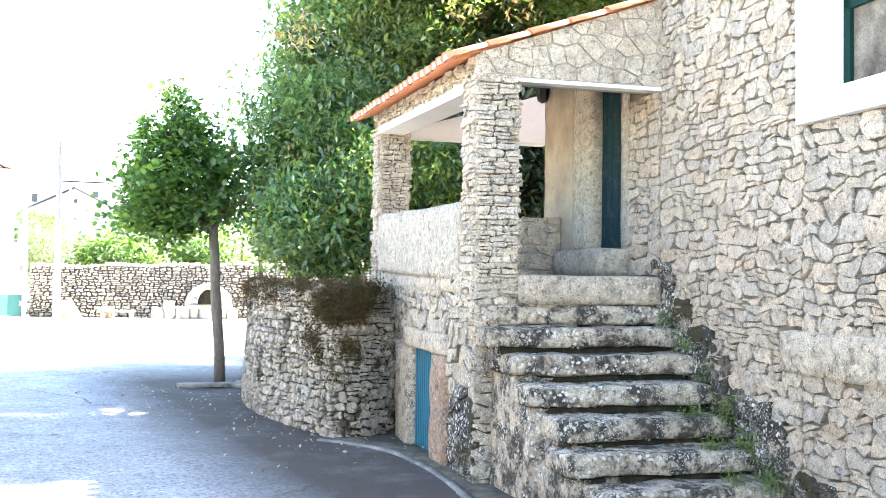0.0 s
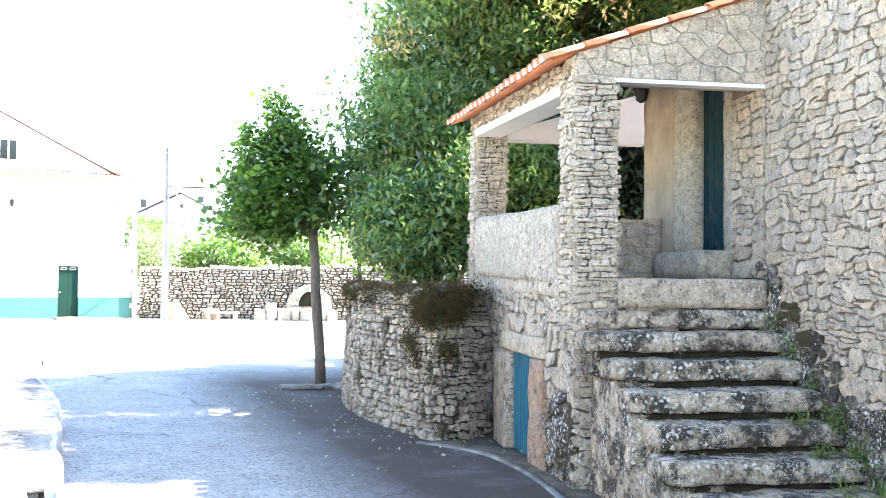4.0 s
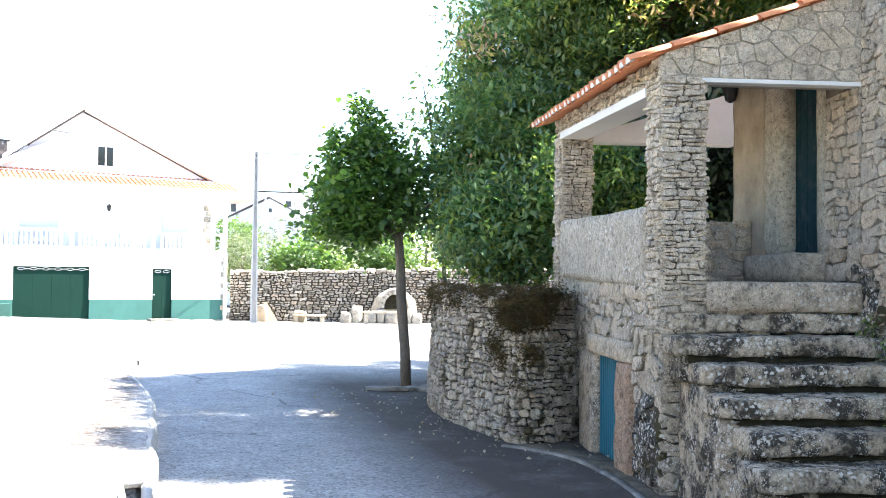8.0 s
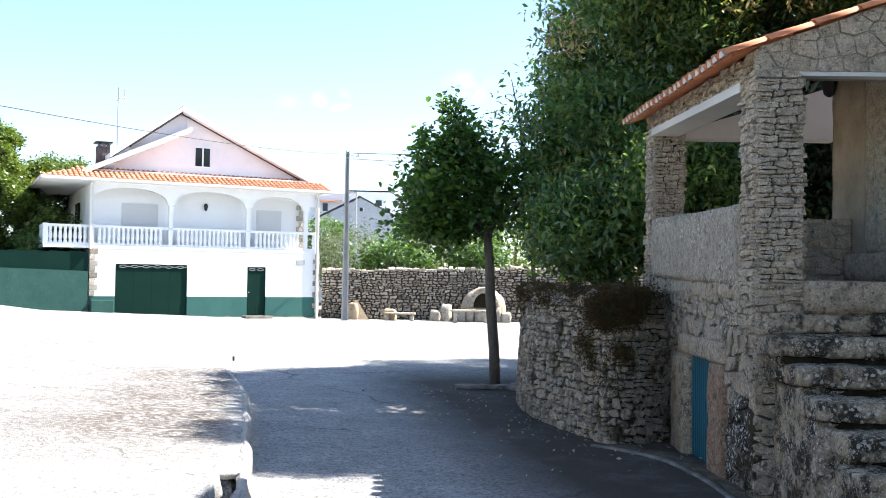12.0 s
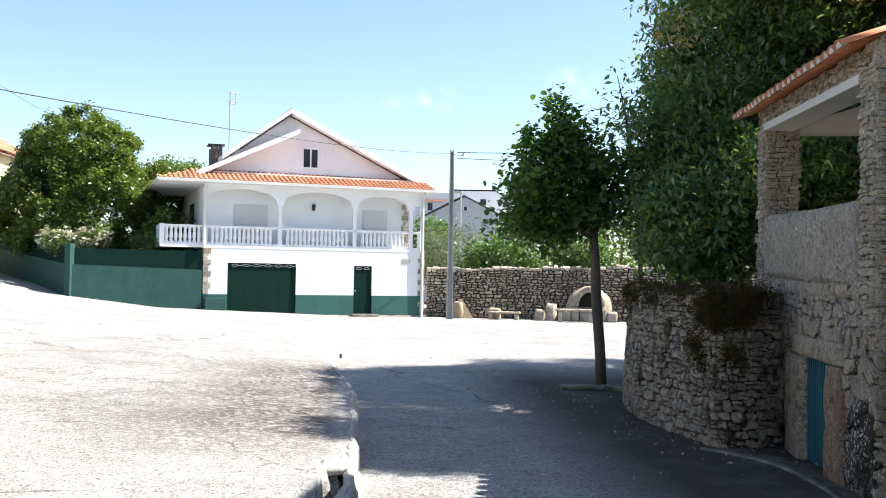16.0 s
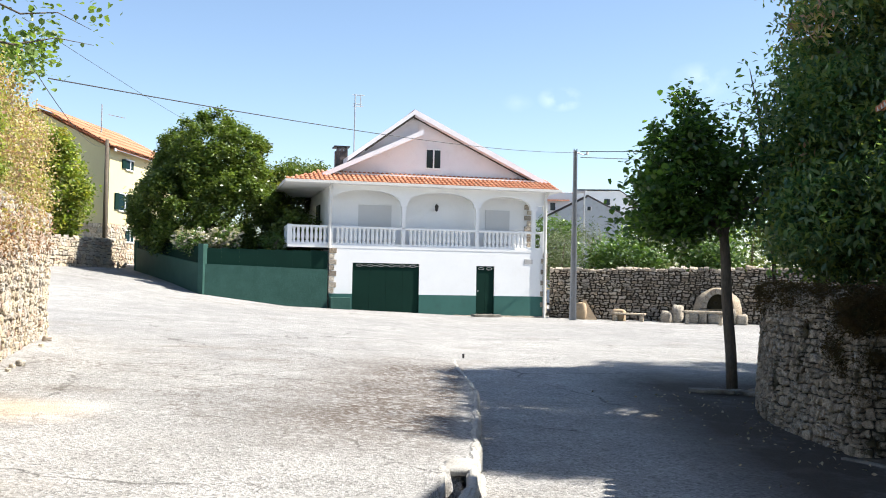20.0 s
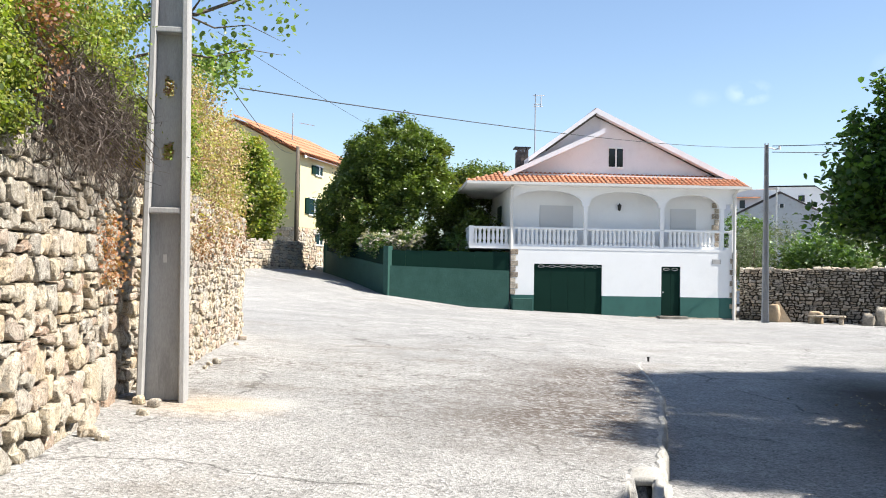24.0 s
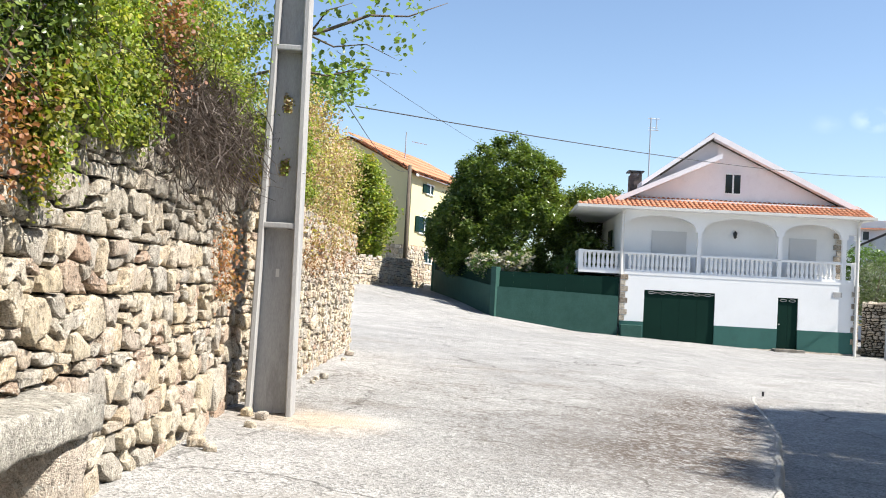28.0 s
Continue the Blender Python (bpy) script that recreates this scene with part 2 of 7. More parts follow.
WARM = [(0.66, 0.54, 0.4), (0.56, 0.48, 0.38), (0.72, 0.58, 0.43), (0.52, 0.45, 0.37), (0.65, 0.55, 0.42), (0.62, 0.49, 0.35), (0.72, 0.62, 0.5)]
M = dict(
    facade=lichen_stone("facade_granite", WARM, 0.35, 0.15),
    porch=lichen_stone("porch_granite", [(0.7, 0.6, 0.46), (0.62, 0.53, 0.42), (0.76, 0.66, 0.52), (0.68, 0.57, 0.42)], 0.5, 0.2),
    base=lichen_stone("base_granite", [(0.64, 0.54, 0.41), (0.56, 0.48, 0.37), (0.7, 0.6, 0.46)], 0.9, 0.6),
    steps=lichen_stone("step_granite", [(0.64, 0.54, 0.41), (0.58, 0.49, 0.37), (0.7, 0.6, 0.46)], 0.9, 1.0, 0.0),
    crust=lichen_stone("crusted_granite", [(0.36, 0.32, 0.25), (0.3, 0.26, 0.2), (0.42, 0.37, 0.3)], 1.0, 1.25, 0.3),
    dry=lichen_stone("dry_stone", [(0.6, 0.51, 0.39), (0.46, 0.39, 0.3), (0.7, 0.6, 0.46), (0.54, 0.46, 0.36), (0.4, 0.33, 0.25)], 0.55, 0.2, 0.3),
    farwall=lichen_stone("grey_dry_stone", [(0.56, 0.5, 0.42), (0.4, 0.36, 0.31), (0.74, 0.68, 0.58), (0.26, 0.22, 0.18), (0.6, 0.5, 0.38), (0.5, 0.46, 0.41)], 0.3, 0.15),
    leftwall=lichen_stone("ochre_granite", [(0.74, 0.66, 0.53), (0.78, 0.66, 0.48), (0.66, 0.61, 0.53), (0.56, 0.52, 0.46), (0.78, 0.63, 0.45), (0.82, 0.75, 0.63), (0.58, 0.43, 0.33), (0.7, 0.66, 0.59)], 0.5, 0.14),
    leftupper=lichen_stone("grey_lichen_granite", [(0.6, 0.55, 0.47), (0.5, 0.46, 0.4), (0.66, 0.6, 0.5), (0.55, 0.47, 0.37)], 0.7, 0.3),
    jamb=lichen_stone("pale_jamb_granite", [(0.6, 0.53, 0.42), (0.52, 0.46, 0.36)], 0.3, 0.12),
    parapet=lichen_stone("whitened_granite", [(0.62, 0.55, 0.44), (0.56, 0.5, 0.4)], 1.0, 0.35),
    benchtop=lichen_stone("grey_bench_granite", [(0.6, 0.57, 0.51), (0.54, 0.52, 0.47)], 0.6, 0.15),
    ochrestone=surface("ochre_slab", [(0.42, 0.31, 0.19), (0.5, 0.38, 0.25)], 0.9, 2.0, 50, 0.35, pieces=False),
    mortar=surface("lime_mortar", [(0.4, 0.34, 0.26), (0.5, 0.44, 0.35)], 0.95, 1.5, 80, 0.4, pieces=False),
    gap=surface("earth_joint", [(0.05, 0.042, 0.032), (0.1, 0.085, 0.062)], 0.97, 2.0, 60, 0.4, pieces=False),
    # Near-black for step joints and the oven mouth, with their shadow in the colour.
    joint=surface("joint_and_shade_black", [(0.012, 0.01, 0.006), (0.035, 0.03, 0.012)], 0.98, 4.0, 60, 0.4, pieces=False),
    slab=lichen_stone("dressed_granite", [(0.68, 0.58, 0.44), (0.62, 0.52, 0.4)], 0.6, 0.4),
    soft=surface("smooth_render", [(0.46, 0.37, 0.26), (0.27, 0.215, 0.15)], 0.9, 2.6, 70, 0.4, (0.13, 0.1, 0.07), 0.4, 0.4, 0.01, pieces=False),
    white=surface("white_house_paint", [(0.80, 0.80, 0.79), (0.76, 0.76, 0.75)], 0.7, 0.7, 30, 0.05, (0.55, 0.54, 0.5), 0.12, 0.08, 0.004, pieces=False),
    gablepaint=surface("pinkish_white_paint", [(0.8, 0.76, 0.77), (0.75, 0.71, 0.72)], 0.75, 0.6, 30, 0.06, (0.5, 0.45, 0.44), 0.25, 0.1, 0.004, pieces=False),
    redstone=lichen_stone("reddish_granite", [(0.52, 0.36, 0.25), (0.46, 0.33, 0.24)], 0.3, 0.45),
    crack=surface("brown_joint_mortar", [(0.06, 0.048, 0.034), (0.26, 0.215, 0.16)], 0.97, 5.0, 60, 0.5, pieces=False),
    whitebeam=surface("white_concrete", [(0.66, 0.64, 0.6), (0.58, 0.56, 0.52)], 0.8, 1.4, 50, 0.08, (0.4, 0.38, 0.34), 0.2, 0.1, 0.005, pieces=False),
    greenplinth=surface("green_plinth_paint", [(0.03, 0.105, 0.088), (0.04, 0.125, 0.105)], 0.65, 0.8, 40, 0.12, (0.03, 0.07, 0.06), 0.35, 0.1, 0.005, pieces=False),
    greenwall=surface("green_wall_paint", [(0.022, 0.075, 0.058), (0.034, 0.1, 0.08)], 0.7, 2.2, 25, 0.3, (0.018, 0.055, 0.045), 0.45, 0.5, 0.015, pieces=False),
    # Dark underside colour; the white house's gable strips use it as painted shadow.
    underdark=surface("dark_roof_underside", [(0.06, 0.05, 0.04), (0.1, 0.08, 0.065)], 0.9, 3.0, 40, 0.3, pieces=False),
    greendoor=surface("dark_green_enamel", [(0.002, 0.019, 0.013), (0.003, 0.024, 0.016)], 0.7, 1.0, 30, 0.08, (0.004, 0.03, 0.02), 0.2, 0.05, 0.003, pieces=False, spec=0.12),
    bluedoor=surface("blue_green_paint", [(0.006, 0.09, 0.135), (0.01, 0.115, 0.165)], 0.5, 2.0, 40, 0.12, (0.01, 0.035, 0.05), 0.4, 0.1, 0.003, pieces=False, stretch=(1, 1, 0.2)),
    darkdoor=surface("dark_teal_door_paint", [(0.002, 0.018, 0.022), (0.003, 0.024, 0.028)], 0.7, 2.0, 30, 0.1, pieces=False, spec=0.12),
    tile=surface("terracotta_tile", [(0.62, 0.23, 0.10), (0.55, 0.19, 0.08), (0.66, 0.28, 0.13), (0.5, 0.2, 0.1)], 0.75, 2.5, 40, 0.15, (0.25, 0.12, 0.07), 0.35, 0.15, 0.004),
    tilefar=surface("weathered_roof_tile", [(0.5, 0.2, 0.1), (0.58, 0.26, 0.14), (0.42, 0.17, 0.09), (0.55, 0.3, 0.18)], 0.8, 1.5, 30, 0.15, (0.2, 0.11, 0.08), 0.35, 0.15, 0.006),
    concrete=surface("pole_concrete", [(0.36, 0.355, 0.345), (0.44, 0.43, 0.415)], 0.85, 2.2, 90, 0.22, (0.16, 0.155, 0.15), 0.45, 0.2, 0.005, pieces=False, stretch=(1, 1, 0.25)),
    gutter=surface("rough_concrete", [(0.1, 0.088, 0.07), (0.34, 0.31, 0.26)], 0.92, 4.5, 60, 0.35, (0.1, 0.09, 0.075), 0.5, 0.4, 0.01, pieces=False),
    bark=surface("grey_bark", [(0.13, 0.105, 0.08), (0.2, 0.165, 0.125)], 0.95, 4.0, 40, 0.4, (0.04, 0.035, 0.03), 0.5, 0.8, 0.02, pieces=False, stretch=(1, 1, 0.3)),
    twig=surface("dry_twig", [(0.09, 0.07, 0.06), (0.2, 0.16, 0.13), (0.1, 0.075, 0.06), (0.44, 0.37, 0.32), (0.3, 0.25, 0.21)], 0.95, 4.0, 50, 0.3),
    wire=surface("cable", [(0.05, 0.05, 0.05), (0.06, 0.06, 0.06)], 0.6, 1, 10, 0.1, pieces=False),
    steel=surface("galvanised_steel", [(0.45, 0.46, 0.47), (0.5, 0.51, 0.52)], 0.45, 3, 40, 0.1, metal=0.6, pieces=False),
    blackmetal=surface("black_iron", [(0.02, 0.02, 0.02), (0.03, 0.03, 0.03)], 0.5, 3, 40, 0.1, pieces=False),
    yellow=surface("yellow_render", [(0.66, 0.58, 0.33), (0.60, 0.53, 0.30)], 0.8, 0.5, 30, 0.06, (0.45, 0.4, 0.26), 0.2, 0.1, 0.005, pieces=False),
    shutter=surface("pale_roller_shutter", [(0.6, 0.6, 0.59), (0.58, 0.58, 0.57)], 0.6, 2, 30, 0.04, (0.5, 0.5, 0.5), 0.1, 0.05, 0.003, pieces=False),
    soilbank=surface("dark_soil", [(0.12, 0.095, 0.06), (0.2, 0.16, 0.1)], 0.97, 1.5, 40, 0.4, pieces=False),
    mosst=surface("brown_moss", [(0.13, 0.11, 0.025), (0.15, 0.095, 0.032), (0.07, 0.07, 0.02)], 1.0, 5.0, 90, 0.5, (0.02, 0.015, 0.01), 0.5, 0.9, 0.03, pieces=False),
    drygrass=surface("dry_grass", [(0.42, 0.33, 0.16), (0.5, 0.4, 0.2)], 0.95, 2.0, 20, 0.4, pieces=False),
    brick=surface("chimney_brick", [(0.09, 0.075, 0.07), (0.15, 0.12, 0.11), (0.07, 0.06, 0.055)], 0.85, 3, 40, 0.2),
    chestnut=leaf_mat("chestnut_leaf", [(0.055, 0.12, 0.06), (0.1, 0.18, 0.08), (0.2, 0.28, 0.14), (0.24, 0.29, 0.08), (0.075, 0.145, 0.09)], 0.5, 0.24, 0.0),
    mulberry=leaf_mat("broad_leaf", [(0.05, 0.1, 0.03), (0.08, 0.15, 0.042), (0.16, 0.25, 0.06)], 0.55, 0.32),
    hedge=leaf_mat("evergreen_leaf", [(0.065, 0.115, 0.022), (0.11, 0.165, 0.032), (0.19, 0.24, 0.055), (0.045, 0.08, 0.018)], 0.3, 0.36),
    # Leaf colour darkened to stand for the deep shade behind the porch.
    shadeleaf=leaf_mat("shade_dark_leaf", [(0.018, 0.036, 0.016), (0.028, 0.055, 0.022), (0.04, 0.075, 0.03)], 0.08, 0.5),
    olive=leaf_mat("olive_leaf", [(0.13, 0.16, 0.10), (0.17, 0.2, 0.13), (0.1, 0.13, 0.07)], 0.2, 0.6),
    vinegreen=leaf_mat("creeper_leaf", [(0.17, 0.25, 0.03), (0.29, 0.35, 0.05), (0.08, 0.14, 0.022), (0.45, 0.43, 0.09), (0.05, 0.09, 0.016)], 0.36, 0.62, 0.3),
    vinered=leaf_mat("autumn_leaf", [(0.26, 0.1, 0.045), (0.34, 0.17, 0.07), (0.22, 0.08, 0.04), (0.34, 0.22, 0.08)], 0.3, 0.6),
    vineyellow=leaf_mat("yellowing_leaf", [(0.46, 0.4, 0.1), (0.28, 0.27, 0.08), (0.42, 0.27, 0.17), (0.36, 0.2, 0.14), (0.44, 0.38, 0.26), (0.5, 0.42, 0.12)], 0.3, 0.6),
    blossom=leaf_mat("pale_pink_petal", [(0.42, 0.38, 0.36), (0.5, 0.47, 0.42), (0.3, 0.26, 0.22)], 0.3, 0.6),
    vineyard=leaf_mat("vineyard_leaf", [(0.075, 0.14, 0.035), (0.12, 0.2, 0.05), (0.06, 0.11, 0.03)], 0.3, 0.5),
    figleaf=leaf_mat("fig_leaf", [(0.13, 0.2, 0.045), (0.2, 0.28, 0.07), (0.09, 0.15, 0.035)], 0.4, 0.45),
    slate=surface("grey_roof_tile", [(0.16, 0.16, 0.17), (0.22, 0.21, 0.21)], 0.8, 1.5, 30, 0.15, pieces=False),
    greypaint=surface("grey_blue_render", [(0.42, 0.46, 0.5), (0.38, 0.42, 0.46)], 0.8, 0.6, 30, 0.06, pieces=False),
    litter=leaf_mat("fallen_leaf", [(0.3, 0.23, 0.13), (0.42, 0.36, 0.25), (0.18, 0.12, 0.06)], 0.1, 0.8),
)


def asphalt_mat():
    m, nt, b = nodes_of("worn_asphalt")
    v = coords(nt)
    big = noise_tex(nt, v, 0.16, 4.0, 0.6)
    base = ramp(nt, big, [(0.3, (0.30, 0.293, 0.28)), (0.5, (0.36, 0.35, 0.33)), (0.7, (0.42, 0.405, 0.38))])
    mid = noise_tex(nt, v, 1.4, 6.0, 0.7)
    base = mixc(nt, 1.0, base, ramp(nt, mid, [(0.3, 0.78), (0.7, 1.12)]), "MULTIPLY")
    stones = node(nt, "ShaderNodeTexVoronoi", {"Vector": v, "Scale": 45.0})
    sp = node(nt, "ShaderNodeSeparateColor", {0: stones.outputs["Color"]}).outputs[0]
    base = mixc(nt, 1.0, base, ramp(nt, sp, [(0.0, 0.5), (0.3, 0.9), (0.75, 1.05), (1.0, 1.35)]), "MULTIPLY")
    spk = noise_tex(nt, v, 15.0, 5.0, 0.75)
    base = mixc(nt, 1.0, base, ramp(nt, spk, [(0.34, 0.7), (0.46, 1.0), (0.6, 1.0), (0.68, 1.15)]), "MULTIPLY")
    fine = noise_tex(nt, v, 150.0, 2.0, 0.7)
    base = mixc(nt, 1.0, base, ramp(nt, fine, [(0.3, 0.7), (0.7, 1.15)]), "MULTIPLY")
    warp = noise_tex(nt, v, 0.9, 5.0, 0.65, "Color")
    wv = node(nt, "ShaderNodeVectorMath", {0: v, 1: warp}, operation="ADD").outputs[0]
    ed = nt.nodes.new("ShaderNodeTexVoronoi")
    ed.feature = "DISTANCE_TO_EDGE"
    nt.links.new(wv, ed.inputs["Vector"])
    ed.inputs["Scale"].default_value = 0.33
    crack = ramp(nt, ed.outputs["Distance"], [(0.0, 0.8), (0.01, 0.0)])
    gate = ramp(nt, noise_tex(nt, v, 0.45, 2.0), [(0.45, 0.0), (0.54, 1.0)])
    cf = node(nt, "ShaderNodeMath", {0: crack, 1: gate}, operation="MULTIPLY").outputs[0]
    base = mixc(nt, cf, base, (0.05, 0.045, 0.04))
    ed2 = nt.nodes.new("ShaderNodeTexVoronoi")
    ed2.feature = "DISTANCE_TO_EDGE"
    nt.links.new(wv, ed2.inputs["Vector"])
    ed2.inputs["Scale"].default_value = 1.6
    c2 = node(nt, "ShaderNodeMath", {0: ramp(nt, ed2.outputs["Distance"], [(0.0, 0.5), (0.015, 0.0)]), 1: ramp(nt, noise_tex(nt, v, 0.7, 3.0), [(0.44, 0.0), (0.54, 1.0)])}, operation="MULTIPLY").outputs[0]
    base = mixc(nt, c2, base, (0.09, 0.08, 0.07))
    pos = nt.nodes.new("ShaderNodeNewGeometry").outputs["Position"]
    along_k = node(nt, "ShaderNodeVectorMath", {0: pos, 1: (-0.4493, 0.8934, 0)}, operation="DOT_PRODUCT").outputs["Value"]
    side_k = node(nt, "ShaderNodeVectorMath", {0: pos, 1: (-0.8934, -0.4493, 0)}, operation="DOT_PRODUCT").outputs["Value"]
    worn = noise_tex(nt, v, 1.1, 7.0, 0.75)

    def band(val, lo0, lo1, hi1, hi0):
        n1 = node(nt, "ShaderNodeMapRange", {0: val, 1: lo0, 2: lo1, 3: 0.0, 4: 1.0}).outputs[0]
        n2 = node(nt, "ShaderNodeMapRange", {0: val, 1: hi1, 2: hi0, 3: 1.0, 4: 0.0}).outputs[0]
        return node(nt, "ShaderNodeMath", {0: n1, 1: n2}, operation="MULTIPLY").outputs[0]

    def times(a, b):
        return node(nt, "ShaderNodeMath", {0: a, 1: b}, operation="MULTIPLY").outputs[0]
    grit = times(times(band(along_k, 7.5, 10.0, 17.0, 20.0), band(side_k, 0.1, 0.3, 1.4, 2.8)), ramp(nt, noise_tex(nt, v, 14.0, 4.0, 0.7), [(0.43, 0.0), (0.51, 1.0)]))
    grit = times(grit, ramp(nt, noise_tex(nt, v, 1.3, 5.0, 0.7), [(0.3, 0.3), (0.5, 1.0)]))
    base = mixc(nt, grit, base, (0.1, 0.078, 0.062))
    foot = times(times(band(along_k, 2.0, 6.0, 16.5, 19.0), band(side_k, -9.0, -7.5, -3.0, -1.7)), ramp(nt, worn, [(0.3, 0.75), (0.5, 0.97)]))
    base = mixc(nt, foot, base, (0.055, 0.042, 0.03))
    pale = times(times(band(along_k, 8.4, 8.8, 9.6, 10.1), band(side_k, 3.4, 3.75, 4.5, 4.9)), ramp(nt, worn, [(0.3, 0.2), (0.6, 0.9)]))
    base = mixc(nt, pale, base, (0.5, 0.48, 0.44))
    sand_d = node(nt, "ShaderNodeVectorMath", {0: pos, 1: (-7.95, 6.2, 0.44)}, operation="DISTANCE").outputs["Value"]
    sand_n = node(nt, "ShaderNodeMath", {0: sand_d, 1: noise_tex(nt, v, 2.2, 6.0, 0.7)}, operation="ADD").outputs[0]
    base = mixc(nt, ramp(nt, node(nt, "ShaderNodeMath", {0: sand_n, 1: 0.5}, operation="MULTIPLY").outputs[0], [(0.36, 0.85), (0.7, 0.0)]), base, (0.43, 0.345, 0.25))
    ed3 = nt.nodes.new("ShaderNodeTexVoronoi")
    ed3.feature = "DISTANCE_TO_EDGE"
    nt.links.new(wv, ed3.inputs["Vector"])
    ed3.inputs["Scale"].default_value = 4.5
    craze = times(times(ramp(nt, ed3.outputs["Distance"], [(0.0, 0.9), (0.09, 0.0)]), ramp(nt, noise_tex(nt, v, 0.8, 5.0, 0.7), [(0.46, 0.0), (0.56, 1.0)])), times(band(along_k, 7.0, 10.0, 19.0, 23.0), band(side_k, 0.5, 2.0, 9.0, 12.0)))
    base = mixc(nt, craze, base, (0.12, 0.1, 0.085))
    dirt = noise_tex(nt, v, 0.5, 7.0, 0.72)
    base = mixc(nt, ramp(nt, dirt, [(0.56, 0.0), (0.7, 0.45)]), base, (0.17, 0.14, 0.11))
    nt.links.new(base, b.inputs["Base Color"])
    b.inputs["Roughness"].default_value = 0.88
    b.inputs["Specular IOR Level"].default_value = 0.25
    h = node(nt, "ShaderNodeMath", {0: stones.outputs["Distance"], 1: fine}, operation="ADD").outputs[0]
    bump(nt, b, h, 0.8, 0.01)
    return m


M["asphalt"] = asphalt_mat()
M["footsoil"] = surface("brown_damp_soil", [(0.07, 0.055, 0.036), (0.2, 0.165, 0.115)], 0.97, 5.0, 60, 0.5, (0.035, 0.03, 0.015), 0.6, 0.8, 0.02, pieces=False)
M["rim"] = surface("broken_concrete_rim", [(0.44, 0.42, 0.38), (0.56, 0.54, 0.49)], 0.95, 2.0, 70, 0.4, (0.16, 0.13, 0.1), 0.45, 0.6, 0.015, pieces=False)


def glass_mat(name, tint):
    m, nt, b = nodes_of(name)
    b.inputs["Base Color"].default_value = rgb(tint)
    b.inputs["Roughness"].default_value = 0.04
    b.inputs["Specular IOR Level"].default_value = 0.35
    return m


M["glass"] = glass_mat("dark_window_glass", (0.02, 0.025, 0.03))
M["lace"] = surface("lace_curtain", [(0.7, 0.7, 0.7), (0.78, 0.78, 0.78)], 0.8, 8, 60, 0.1, pieces=False)


# ---- building helpers ----
def empty(name, m, label, category, group="", kind=""):
    e = new(name)
    e.matrix_world = m
    e.empty_display_size = 0.2
    return tagged(e, label, category, group, kind)


def part(name, bm, mat, parent=None, label="", smooth=False):
    me = bpy.data.meshes.new(name)
    bmesh.ops.recalc_face_normals(bm, faces=bm.faces)
    bm.to_mesh(me)
    bm.free()
    me.materials.append(mat)
    if smooth:
        me.polygons.foreach_set("use_smooth", [True] * len(me.polygons))
    ob = new(name, me)
    if parent is not None:
        ob.parent = parent
    if label:
        ob["label"] = label
    return ob


def raw(name, verts, faces, mat, parent=None, label="", smooth=False):
    me = bpy.data.meshes.new(name)
    me.from_pydata(verts, [], faces)
    me.materials.append(mat)
    if smooth:
        me.polygons.foreach_set("use_smooth", [True] * len(me.polygons))
    ob = new(name, me)
    if parent is not None:
        ob.parent = parent
    if label:
        ob["label"] = label
    return ob


def B():
    return bmesh.new()


def box(bm, x0, x1, y0, y1, z0, z1, bev=0.0):
    r = bmesh.ops.create_cube(bm, size=1.0, matrix=Matrix.Translation(((x0 + x1) / 2, (y0 + y1) / 2, (z0 + z1) / 2)) @ Matrix.Diagonal((x1 - x0, y1 - y0, z1 - z0, 1)))
    if bev:
        es = {e for v in r["verts"] for e in v.link_edges}
        bmesh.ops.bevel(bm, geom=list(es), offset=bev, segments=2, affect="EDGES", profile=0.6)
    return bm


def prism(bm, pts, y0, y1, axis="y"):
    """A polygon in the x-z plane (or x-y with axis z) pushed out between two planes."""
    def p(a, b, c):
        return (a, c, b) if axis == "y" else (a, b, c)
    lo = [bm.verts.new(p(a, b, y0)) for a, b in pts]
    hi = [bm.verts.new(p(a, b, y1)) for a, b in pts]
    bm.faces.new(lo)
    bm.faces.new(hi[::-1])
    for i in range(len(pts)):
        j = (i + 1) % len(pts)
        bm.faces.new((lo[i], lo[j], hi[j], hi[i]))
    return bm


def tube(bm, pts, radii, sides=8, cap=True):
    rings = []
    pts = [Vector(p) for p in pts]
    for i, p in enumerate(pts):
        d = (pts[min(i + 1, len(pts) - 1)] - pts[max(i - 1, 0)]).normalized()
        a = d.orthogonal().normalized() if i == 0 else (prev - d * prev.dot(d)).normalized()
        prev = a
        c = d.cross(a)
        r = radii[i] if isinstance(radii, (list, tuple)) else radii
        rings.append([bm.verts.new(p + (a * math.cos(2 * math.pi * k / sides) + c * math.sin(2 * math.pi * k / sides)) * r) for k in range(sides)])
    for r0, r1 in zip(rings, rings[1:]):
        for k in range(sides):
            j = (k + 1) % sides
            bm.faces.new((r0[k], r0[j], r1[j], r1[k]))
    if cap:
        bm.faces.new(rings[0][::-1])
        bm.faces.new(rings[-1])
    return bm


